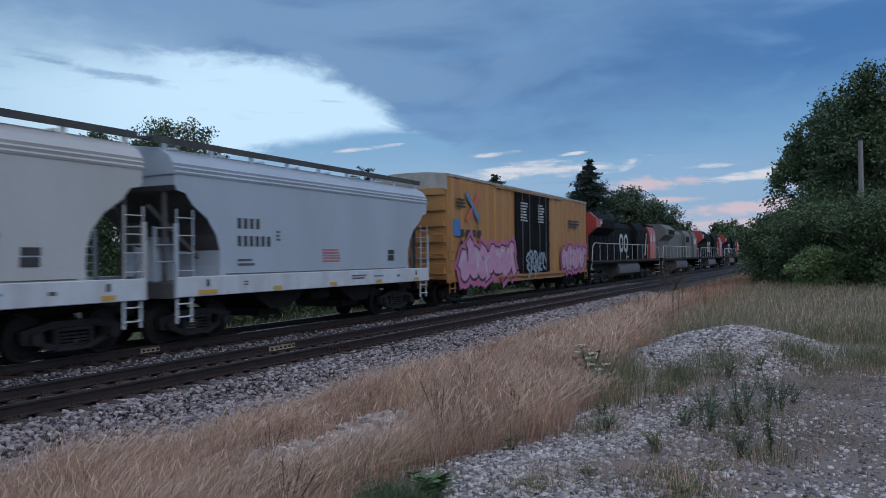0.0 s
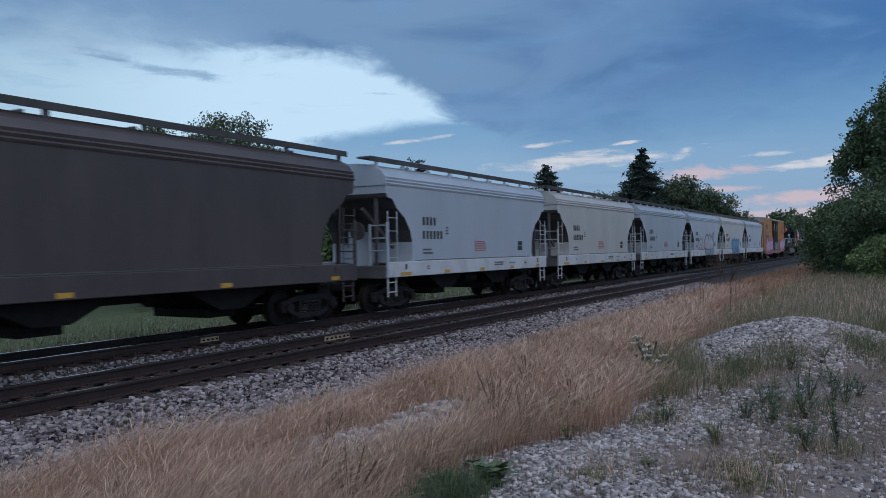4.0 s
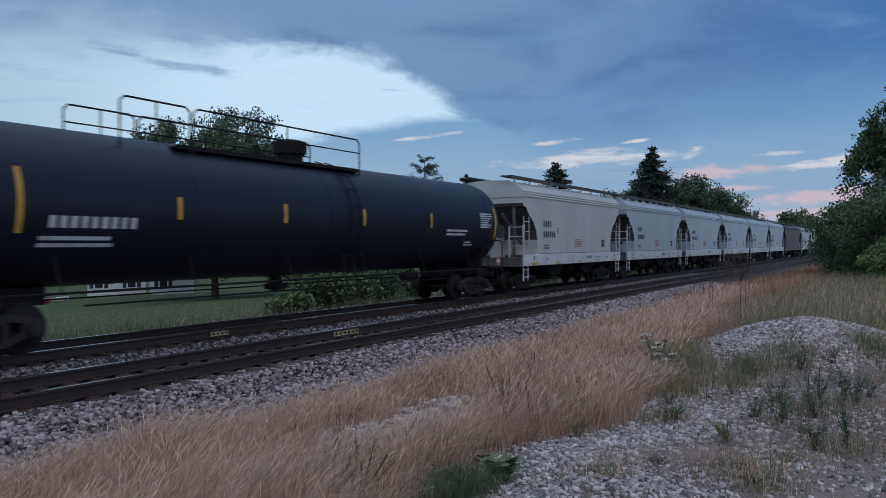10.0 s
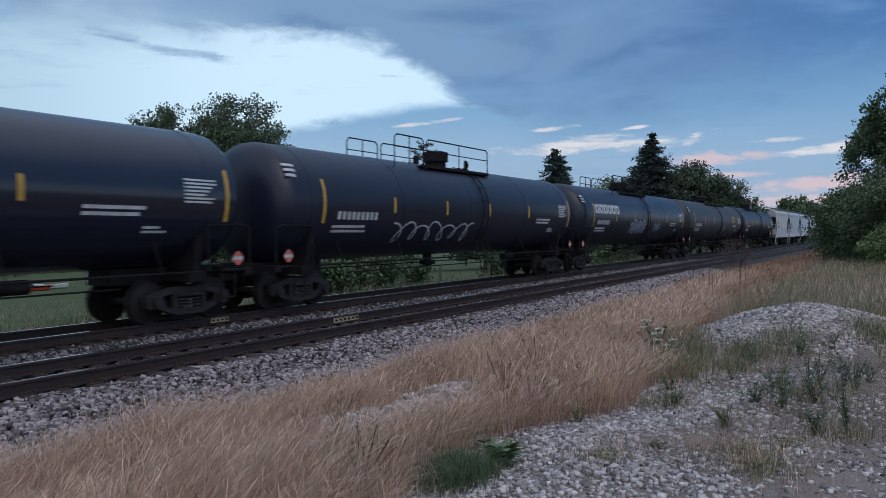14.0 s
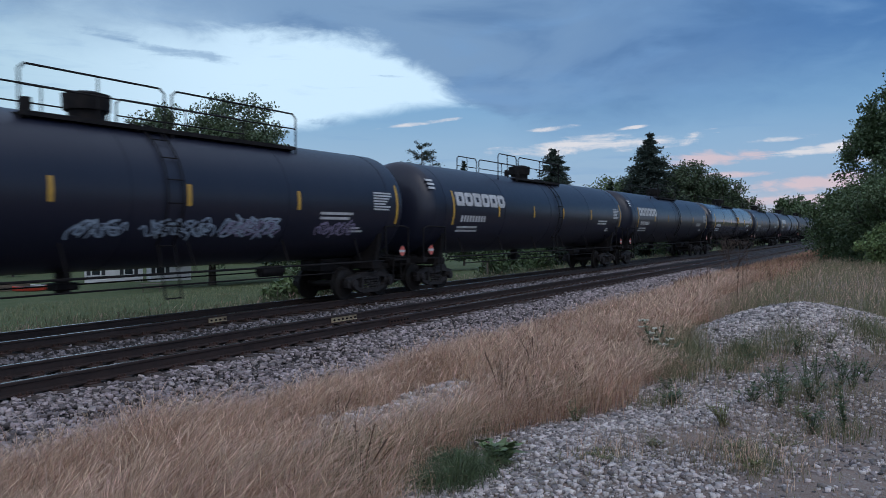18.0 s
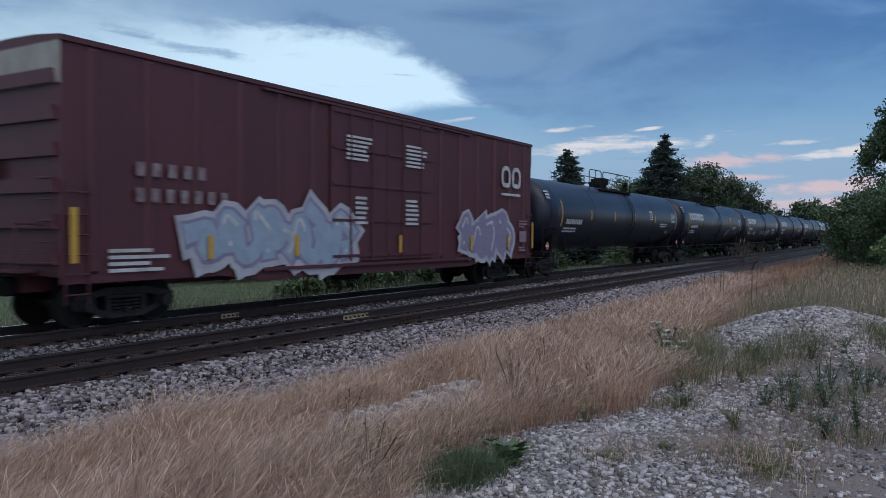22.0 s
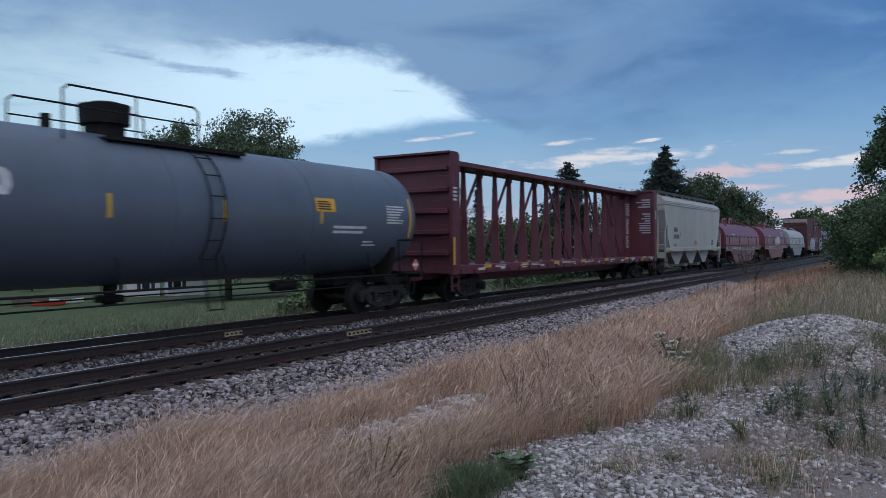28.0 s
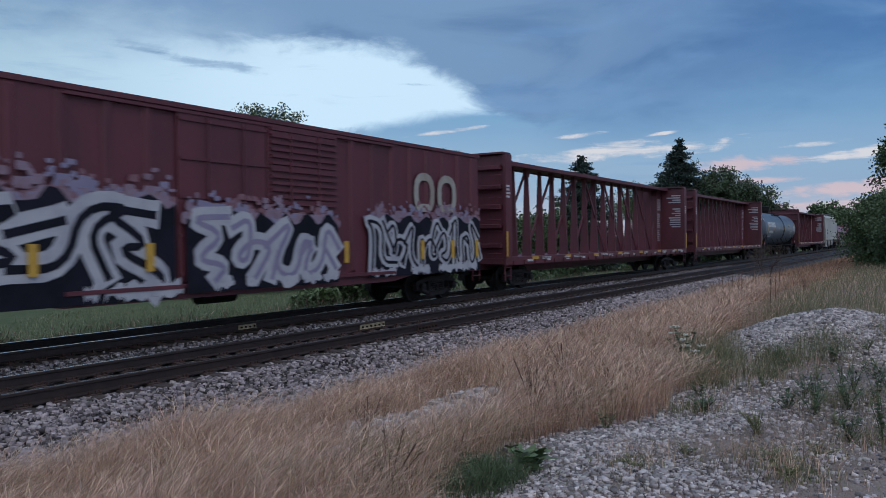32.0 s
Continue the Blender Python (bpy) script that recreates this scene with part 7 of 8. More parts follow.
        fit_part("ladder", k + ("gear", sx), end_gear, M[paint], car, "grab irons, steps and end platform")
        truck(car, sx * (hl - 1.75))
        coupler(car, sx * (hl + 0.15), sx)
    fit_part("brake_wheel", k + ("brake",), lambda bm: (rod(bm, (-hl - 0.16, 0.5, 3.0), (-hl - 0.12, 0.5, 3.0), 0.26, 14), rod(bm, (-hl - 0.2, 0.5, 3.0), (-hl, 0.5, 3.0), 0.05, 8)), M["steel"], car, "hand brake wheel")
    fit_part("air_reservoir", k + ("air",), lambda bm: rod(bm, (-1.4, -0.9, 0.75), (-0.4, -0.9, 0.75), 0.2, 12), M["steel"], car, "air brake reservoir")
    return car, hl


def post_quads(sy, half, z0, z1):
    o = sy * (half + 0.065)
    i = sy * (half - 0.01)
    a = [(-0.12, i, z0), (-0.06, o, z0 + 0.08), (-0.06, o, z1 - 0.08), (-0.12, i, z1)]
    b = [(0.12, i, z0), (0.06, o, z0 + 0.08), (0.06, o, z1 - 0.08), (0.12, i, z1)]
    return [a, b, [a[1], b[1], b[2], a[2]], [a[0], b[0], b[1], a[1]], [a[3], a[2], b[2], b[3]]]


def yellow_box(length):
    car, hl = box_car("box_car", "yellow ribbed box car with black doors and pink graffiti", length, "ybox", 5.25, 1.56, 0.95, "black", "pale", 22)
    y = -1.56 - 0.08
    k = ("ybox",)
    panel_mark(car, "emblem", k + ("e1",), lambda bm: (bar(bm, (-8.0, y, 3.4), (-6.7, y, 4.5), 0.01, 0.22)), M["placard"], "crossed red and blue emblem stroke")
    panel_mark(car, "emblem", k + ("e2",), lambda bm: (bar(bm, (-8.0, y - 0.012, 4.5), (-6.7, y - 0.012, 3.4), 0.01, 0.22)), M["blueink"], "crossed red and blue emblem stroke")
    panel_mark(car, "car_number", k + ("e3",), lambda bm: (outline_text(bm, -hl + 1.0, 2.75, 2.3, 0.28, y, 4), outline_text(bm, -hl + 1.0, 2.3, 2.3, 0.28, y, 6)), M["ink"], "black stencilled mark and number")
    panel_mark(car, "door_lettering", k + ("e4",), lambda bm: [bars(bm, x, 3.6, 1.0, 0.95, -1.56 - 0.125, 7, i) for i, x in enumerate((-1.9, 0.55))], M["white"], "white door lettering")
    panel_mark(car, "roof_lettering", k + ("e5",), lambda bm: (bars(bm, -hl + 0.7, 3.9, 0.9, 0.4, y, 3, 5), bars(bm, hl - 3.8, 3.5, 2.2, 0.5, y, 3, 6)), M["ink"], "black stencilled data")
    panel_mark(car, "repair_patch", k + ("e6",), lambda bm: box(bm, -hl + 0.35, -hl + 1.0, y, y + 0.01, 2.75, 3.4), M["cyan"], "blue painted patch")
    graffiti(car, -5.7, 1.72, 6.0, 1.3, y, "pink", 5, 7, "pinkp", None, 1.25)
    graffiti(car, 0.0, 1.6, 3.0, 1.3, y - 0.06, None, 6, 4, "pale")
    graffiti(car, hl - 2.9, 1.8, 4.4, 1.2, y, "pink", 7, 6, "pinkp", None, 1.2)
    return car


def emblem_shapes(bm, x, z, s, y):
    """The owner's emblem as two plain pale rings."""
    t = 0.2 * s
    for a, b in ((0.1, 0.85), (1.2, 1.95)):
        ring = rounded([((a + b) / 2, 0.1), (b, 0.1), (b, 0.9), (a, 0.9), (a, 0.1), ((a + b) / 2, 0.1)])
        strokes(bm, [[(x + p * s, z + q * s) for p, q in ring]], y, t)


def red_box(length):
    car, hl = box_car("box_car", "oxide red ribbed box car with faded end cap and graffiti", length, "red", 5.44, 1.56, 0.92, "double", "pale", 16)
    y = -1.56 - 0.08
    k = ("rbox",)
    panel_mark(car, "emblem", k + ("m1",), lambda bm: emblem_shapes(bm, 7.15, 3.55, 0.78, y), M["white"], "white emblem strokes")
    panel_mark(car, "lettering", k + ("m2",), lambda bm: (bars(bm, 7.15, 3.25, 1.6, 0.16, y, 1, 2), [bars(bm, x, 3.8, 1.2, 0.7, -1.56 - 0.125, 6, i) for i, x in enumerate((-1.9, 0.9))], [bars(bm, x, 2.1, 0.7, 0.8, -1.56 - 0.125, 6, i + 4) for i, x in enumerate((-1.5, 0.9))], bars(bm, -hl + 0.9, 1.1, 1.4, 0.5, y, 4, 8)), M["white"], "white stencilled lettering")
    panel_mark(car, "car_number", k + ("m3",), lambda bm: (outline_text(bm, -hl + 1.5, 2.95, 1.9, 0.27, y, 5, 0.35), outline_text(bm, -hl + 1.5, 2.45, 2.5, 0.27, y, 7, 0.35)), M["haze2"], "worn white stencilled mark and number")
    panel_mark(car, "notice", k + ("m4",), lambda bm: (box(bm, hl - 1.15, hl - 0.55, y - 0.003, y + 0.003, 1.55, 1.95), bars(bm, hl - 1.2, 2.1, 0.7, 0.3, y, 3, 2), bars(bm, hl - 1.2, 1.2, 0.7, 0.2, y, 2, 3)), M["haze3"], "pale worn notice panel")
    graffiti(car, -4.3, 1.80, 5.3, 1.25, y, "chrome", 15, 5, "pale", None, 1.1)
    graffiti(car, 6.2, 1.80, 3.6, 1.2, y, "chrome", 17, 5, "mauve", None, 1.1)
    for i, x in enumerate((-hl + 0.15, -hl + 3.3, -hl + 6.0, 0.6, hl - 5.0, hl - 2.2, hl - 0.12)):
        fit_part("reflector", ("rvert", i in (0, 6)), lambda bm: box(bm, -0.07, 0.07, -0.006, 0.004, 0, 1.0 if i in (0, 6) else 0.5), M["yellow"], car, "yellow reflective strip", x, y - 0.065, 1.3, smooth=0)
    return car


def tagged_box(length):
    car, hl = box_car("box_car", "weathered red box car with large black and white graffiti", length, "redf", 4.82, 1.56, 0.92, "double", None, 22)
    y = -1.56 - 0.08
    k = ("tbox",)
    panel_mark(car, "emblem", k + ("m1",), lambda bm: emblem_shapes(bm, hl - 3.9, 2.75, 1.15, y), M["ytop"], "large faded pale emblem strokes")
    mural(car, hl - 3.1, 1.78, 6.0, 1.75, y, 21, 7, "inkp", "chrome", "inkp", "haze")
    mural(car, 0.0, 1.72, 4.7, 1.7, y - 0.075, 22, 4, "inkp", "chrome", "mauve", "haze")
    mural(car, -5.6, 1.85, 6.1, 2.1, y, 23, 4, "inkp", "chrome", "inkp", "haze")
    for i, x in enumerate((-hl + 0.2, -5.5, -3.2, 2.7, hl - 3.6, hl - 1.9, hl - 0.4)):
        fit_part("reflector", ("rvert", False, 2), lambda bm: box(bm, -0.09, 0.09, -0.006, 0.004, 0, 0.55), M["yellow"], car, "yellow reflective strip", x, y - 0.085, 1.35, smooth=0)

    for q in range(22):
        fit_part("door_slat", k + ("slat",), lambda bm: box(bm, 0.1, 2.4, -1.56 - 0.135, -1.56 - 0.07, 0, 0.075), M["redf"], car, "corrugation of the door panel", 0, 0, 1.2 + q * 0.155)
    return car


# --- coil cars ---
def coil_car(label, length, hood, bed, arts=(), emblem=False, worn=False, hh=7.7):
    car = thing("coil_car", label, "freight car", "coil cars in the train")
    hl = hh + 0.35
    k = ("coil", hood, bed, label)

    def cover(bm):
        pts = [(-1.50, 1.80), (-1.52, 2.45), (-1.47, 2.66), (-1.30, 3.04), (-1.0, 3.34), (-0.55, 3.56), (0, 3.63)]
        pts = pts + [(-a, b) for a, b in pts[-2::-1]]
        prism(bm, pts, -hh, hh, "x")
    ob = fit_part("hood", k + ("hood",), cover, M[hood], car, "rounded steel coil hood", smooth=30)

    def trim(bm):
        box(bm, -hh, hh, -1.545, -1.50, 2.52, 2.57)
        box(bm, -hh - 0.02, hh + 0.02, -1.56, -1.46, 1.80, 1.88)
        for x in np.linspace(-hh + 1.4, hh - 1.4, 4):
            box(bm, x - 0.03, x + 0.03, -1.54, -1.48, 1.86, 2.5)
        box(bm, -hh, hh, -0.3, 0.3, 3.60, 3.66)
    fit_part("hood_seam", k + ("trim",), trim, M[hood], ob, "hood seam and flange")

    fit_part("hood_joint", k + ("joint",), lambda bm: (box(bm, -hh - 0.004, hh + 0.004, -1.552, -1.515, 2.505, 2.522), [box(bm, x - 0.04, x + 0.04, -1.56, -1.515, 2.44, 2.60) for x in np.linspace(-hh + 0.5, hh - 0.5, 9)]), M["greyd" if worn else "ink"], ob, "dark joint line and latches along the hood")
    # the dark gap below the hood is filled with a black strip as its shade
    fit_part("hood_gasket", k + ("gasket",), lambda bm: box(bm, -hh + 0.02, hh - 0.02, -1.51, 1.51, 1.742, 1.798), M["ink"], ob, "black strip for the shaded gap under the hood")
    for sy in (-0.28, 0.28):
        fit_part("lifting_bracket", k + ("lift", sy), lambda bm: ([bar(bm, p, q, 0.10, 0.16) for p, q in (((-0.35, sy, 3.58), (0.0, sy, 4.12)), ((0.0, sy, 4.12), (0.85, sy, 4.12)), ((0.85, sy, 4.12), (1.75, sy * 1.4, 3.50)), ((0.42, sy, 3.58), (0.42, sy, 4.12)))], rod(bm, (0.42, sy - 0.05, 4.1), (0.42, sy + 0.05, 4.1), 0.2, 14)) if worn else path_rod(bm, [(-0.25, sy, 3.58), (0.0, sy, 4.0), (0.2, sy, 4.14), (0.5, sy, 4.12), (0.62, sy, 3.66), (0.75, sy, 4.10), (1.0, sy, 4.14), (1.2, sy, 4.0), (1.6, sy, 3.58)], 0.075, 6), M["plate" if worn else hood], ob, "bent lifting bracket on the hood")
    for x in (-hh * 0.55, hh * 0.55):
        fit_part("lifting_lug", k + ("lug", round(x, 1)), lambda bm: path_rod(bm, [(x, -1.0, 3.2), (x + 0.06, -0.7, 3.6), (x + 0.1, -0.5, 3.78), (x + 0.15, 0, 3.84)], 0.06, 6), M[hood], ob, "small lifting lug")

    def deck(bm):
        box(bm, -hh, hh, -1.55, 1.55, 1.36, 1.74, 0.01)
        prism(bm, [(-hh + 2.0, 1.38), (hh - 2.0, 1.38), (hh - 3.8, 0.40), (-hh + 3.8, 0.40)], -1.50, 1.50)
        box(bm, -hl, hl, -0.4, 0.4, 0.80, 1.32)
    b = fit_part("frame", k + ("deck",), deck, M[bed], car, "fishbelly well frame")
    fit_part("frame_rail", k + ("rail",), lambda bm: box(bm, -hl, hl, -1.60, -1.50, 1.68, 1.74), M[bed], b, "lower frame edge rail")
    fit_part("deck_edge", k + ("edge",), lambda bm: box(bm, -hl, hl, -1.602, -1.50, 1.365, 1.425), M["coilbed"], b, "pale worn deck edge")
    for sx in (-1, 1):
        def platform(bm):
            box(bm, *sorted((sx * hh, sx * (hl + 0.02))), -1.55, 1.55, 1.14, 1.54)
            box(bm, *sorted((sx * hl, sx * (length / 2 - 0.62))), -0.5, 0.5, 0.82, 1.2)
            box(bm, *sorted((sx * (hl + 0.02), sx * (length / 2 - 0.7))), -1.4, 1.4, 1.14, 1.22)
        fit_part("end_platform", k + ("plat", sx), platform, M["steel"], car, "dark end platform")
        for sy in (-1, 1):
            fit_part("end_railing", k + ("er", sx, sy), lambda bm: path_rod(bm, [(sx * (hl - 0.03), sy * 1.45, 1.54), (sx * (hl - 0.03), sy * 1.45, 2.45), (sx * (hl - 0.3), sy * 1.45, 2.45), (sx * (hl - 0.3), sy * 1.45, 1.54)], 0.025), M[bed], car, "bent end railing")
            fit_part("step", k + ("es", sx, sy), lambda bm: ladder(bm, *sorted((sx * (hl - 0.05), sx * (hl - 0.5))), sy * 1.53, 0.5, 1.14, 2), M["steel"], car, "hanging side step")
        fit_part("brake_stand", k + ("bs", sx), lambda bm: box(bm, *sorted((sx * (hh + 0.06), sx * (hh + 0.26))), -0.55, -0.15, 1.54, 2.15, 0.03), M["steel"], car, "end brake stand")
        fit_part("end_lettering", k + ("el", sx), lambda bm: [box(bm, *sorted((sx * (hh + 0.002), sx * (hh + 0.008))), -0.8 + 0.1 * q, 0.6, 2.75 + 0.16 * q, 2.82 + 0.16 * q) for q in (0, 1)], M["white"], ob, "white lettering on the hood's end", smooth=0)
        truck(car, sx * (hh - 1.45))
        coupler(car, sx * (length / 2 - 0.6), sx)
    y = -1.606
    panel_mark(car, "car_number", k + ("n1",), lambda bm: (outline_text(bm, -hl + 2.3, 1.47, 2.2, 0.18, y, 8), bars(bm, -hl + 5.2, 1.50, 1.0, 0.14, y, 2, 3), bars(bm, hl - 4.5, 1.52, 1.6, 0.12, y, 2, 4)), M["chrome"], "white stencilled mark and number")
    panel_mark(car, "hood_lettering", k + ("n2",), lambda bm: bars(bm, -hh + 2.2, 2.62, 1.6, 0.18, -1.535, 1, 4), M["white"], "white hood lettering")
    for i, x in enumerate((-hl + 0.35, -hl + 4.6, -1.0, 1.2, hl - 3.5, hl - 0.4)):
        fit_part("reflector", ("coilref", i in (0, 5)), lambda bm: box(bm, -0.3 if i in (0, 5) else -0.18, 0.3 if i in (0, 5) else 0.18, -0.004, 0.004, 0, 0.13), M["yellow"], car, "yellow reflective strip", x, y, 1.50, smooth=0)
    if worn:
        r = random.Random(2)
        for i in range(16):
            x, z = r.uniform(-hh + 0.5, hh - 0.5), r.uniform(1.95, 2.4)
            bm = bmesh.new()
            flat(bm, [(x + p, z + q) for p, q in blob_outline(r, r.uniform(0.05, 0.22), r.uniform(0.1, 0.45))], -1.545)
            part("rust_patch", bm, M["plate"], ob, "rust showing through the paint", 0)
    if emblem:
        panel_mark(car, "emblem", k + ("em",), lambda bm: emblem_shapes(bm, 2.8, 2.62, 0.55, -1.55), M["chrome"], "white emblem strokes")
    for j, (x, z, w, h, m, line) in enumerate(arts):
        graffiti(car, x, z, w, h, -1.535, m, 3 * j + 1, None, line)
    return car


# --- centerbeam flat cars ---
def centerbeam(label, length, start, paint="redf"):
    car = thing("centerbeam_flat_car", label, "freight car", "centerbeam cars in the train")
    hl = length / 2 - 1.15
    k = ("cb", round(length, 1))
    top = 4.92

    def deck(bm):
        box(bm, -hl, hl, -1.5, 1.5, 1.02, 1.22)
        box(bm, -hl + 3.2, hl - 3.2, -0.35, 0.35, 0.62, 1.05)
        box(bm, -hl - 0.45, hl + 0.45, -0.3, 0.3, 0.78, 1.05)
        for sy in (-1, 1):
            box(bm, -hl, hl, sy * 1.52 - 0.05, sy * 1.52 + 0.05, 0.98, 1.26)
        for i in range(26):
            x = -hl + 0.6 + i * (2 * hl - 1.2) / 25
            box(bm, x - 0.10, x + 0.10, -1.62, -1.5, 1.0, 1.14)
    fit_part("deck", k + ("deck",), deck, M[paint], car, "flat deck with tie-down winches")

    def chord(bm):
        box(bm, -hl + 0.4, hl - 0.4, -0.55, 0.55, top - 0.10, top, 0.01)
        box(bm, -hl + 0.4, hl - 0.4, -0.60, -0.52, top - 0.15, top + 0.01)
        box(bm, -hl + 0.4, hl - 0.4, 0.52, 0.60, top - 0.15, top + 0.01)
    fit_part("top_beam", k + ("chord",), chord, M[paint], car, "wide top beam of the centre truss")
    step = 1.268
    at = lambda i: start + i * step
    for i in range(16):
        fit_part("post", k + ("post",), lambda bm: prism(bm, [(-0.21, 1.22), (0.21, 1.22), (0.065, top - 0.1), (-0.065, top - 0.1)], -0.045, 0.045, "x"), M[paint], car, "upright truss post", at(i))
        fit_part("post_gusset", k + ("gus",), lambda bm: prism(bm, [(-0.16, top - 0.1), (0.16, top - 0.1), (0.10, top - 0.42), (-0.10, top - 0.42)], -0.09, 0.09), M[paint], car, "gusset under the top beam", at(i)) if i in (2, 4, 6, 7, 8, 9, 11, 13) else None

    def brace(foot, head):
        def make(bm):
            bar(bm, (at(foot), 0.07 if foot < head else -0.07, 1.26), (at(head), 0.07 if foot < head else -0.07, top - 0.25), 0.06, 0.115)
        fit_part("brace", k + ("brace", foot), make, M[paint], car, "diagonal truss brace")
    for q in (0, 2, 4, 6):
        brace(q, q + 2)
        brace(15 - q, 13 - q)
    for sx, x in ((-1, at(0)), (1, at(15))):
        fit_part("tie_rod", k + ("tie", sx), lambda bm: rod(bm, (sx * (hl - 0.5), 0, top - 0.4), (x + sx * 0.2, 0, 1.5), 0.03, 6), M[paint], car, "thin end tie rod")
    for sx in (-1, 1):
        a, b = sorted((sx * (hl - 0.35), sx * (hl - 0.08)))
        bh = fit_part("bulkhead", k + ("bulk", sx), lambda bm: box(bm, a, b, -1.5, 1.5, 1.2, top, 0.02), M[paint], car, "ribbed end bulkhead")
        for sy in (-1, 1):
            fit_part("bulkhead_post", k + ("bpost", sx, sy), lambda bm: box(bm, *sorted((sx * (hl - 0.45), sx * hl)), sy * 1.5 - 0.09, sy * 1.5 + 0.04, 1.2, top + 0.03), M[paint], bh)
        for q in range(5):
            z = 1.6 + q * 0.7
            fit_part("bulkhead_rib", k + ("brib", sx, q), lambda bm: box(bm, *sorted((sx * (hl - 0.085), sx * (hl + 0.1))), -1.40, 1.40, z, z + 0.16, 0.02), M[paint], bh)
        fit_part("bulkhead_cap", k + ("bcap", sx), lambda bm: box(bm, *sorted((sx * (hl - 0.5), sx * (hl + 0.1))), -1.52, 1.52, top + 0.034, top + 0.10), M[paint], bh)

        if sx > 0:
            w = fit_part("end_panel", k + ("wing", sx), lambda bm: prism(bm, [(hl - 1.42, 1.25), (hl - 0.4, 1.25), (hl - 0.4, top - 0.12), (hl - 1.15, top - 0.12), (hl - 1.42, top - 0.45)], -0.16, 0.16), M[paint], car, "solid truss end panel")
            panel_mark(w, "panel_lettering", k + ("pl", sx), lambda bm: (bars(bm, hl - 1.25, 1.75, 0.62, 0.7, -0.164, 6, 4), bars(bm, hl - 1.25, 2.55, 0.62, 0.9, -0.164, 8, 6), bars(bm, hl - 1.25, 3.6, 0.68, 0.72, -0.164, 6, 5)), M["chrome"], "white stencilled lettering")

            def face_print(bm):
                r = random.Random(8)
                for q in range(15):
                    if q in (4, 5):
                        continue
                    z, n = 4.45 - q * 0.135, r.uniform(0.5, 0.95)
                    box(bm, hl - 0.358, hl - 0.352, -1.32, -1.32 + n * (0.55 if 6 < q < 10 else 0.9), z, z + 0.07)
            panel_mark(bh, "bulkhead_print", k + ("bp", sx), face_print, M["chrome"], "white lettering on the bulkhead's inner face")
        panel_mark(bh, "bulkhead_lettering", k + ("bl", sx), lambda bm: (bars(bm, sx * (hl - 0.2) - 0.18, 3.4, 0.36, 0.5, -1.594, 4, 4), [flat(bm, [(sx * (hl + 0.104), q)], 0) for q in ()]), M["white"], "white lettering on the bulkhead edge")
        fit_part("reflector", ("cbref",), lambda bm: box(bm, -0.06, 0.06, -0.006, 0.004, 0, 0.9), M["yellow"], car, "yellow reflective strip", sx * (hl - 0.06), -1.60, 1.3, smooth=0)

        for sy in (-1, 1):
            fit_part("step", k + ("gear", sx, sy), lambda bm: ladder(bm, *sorted((sx * (hl - 0.05), sx * (hl - 0.48))), sy * 1.5, 0.45, 1.05, 2), M[paint], car, "hanging side step")
        for q in range(8):
            fit_part("ladder_rung", k + ("rung", sx), lambda bm: path_rod(bm, [(sx * (hl + 0.08), -1.42, 1.4), (sx * (hl + 0.16), -1.40, 1.4), (sx * (hl + 0.16), -0.97, 1.4), (sx * (hl + 0.08), -0.95, 1.4)], 0.016, 5), M[paint], bh, "", 0, 0, q * 0.4)
        truck(car, sx * (hl - 2.1))
        coupler(car, sx * (hl + 0.42), sx)
    for i in range(13):
        x = -hl + 1.5 + i * (2 * hl - 3.0) / 12
        fit_part("sill_mark", k + ("smark", i % 3), lambda bm: bars(bm, -0.28, 0, 0.5, 0.15, 0, 1 + i % 3 // 2, i % 3), M["white"], car, "pale stencilled mark on the sill", x + 0.5, -1.577, 1.08)
    for i in range(7):
        x = -hl + 2.4 + i * (2 * hl - 4.8) / 6
        fit_part("reflector", ("cbsill",), lambda bm: box(bm, -0.28, 0.28, -0.004, 0.004, 0, 0.11), M["yellow"], car, "yellow reflective strip", x, -1.574, 1.15, smooth=0)
        panel_mark(car, "sill_lettering", k + ("sl", i), lambda bm: bars(bm, x + 0.6, 1.15, 0.9, 0.1, -1.576, 2, i), M["white"], "small white sill lettering")
    return car


def buff_hopper(length):
    """The taller rounded hopper with rust streaks."""
    car = covered_hopper("pale grey covered hopper with rust streaks on its sides", "buff", None, length, True, "wedge")
    car["category"] = "freight car"
    return car


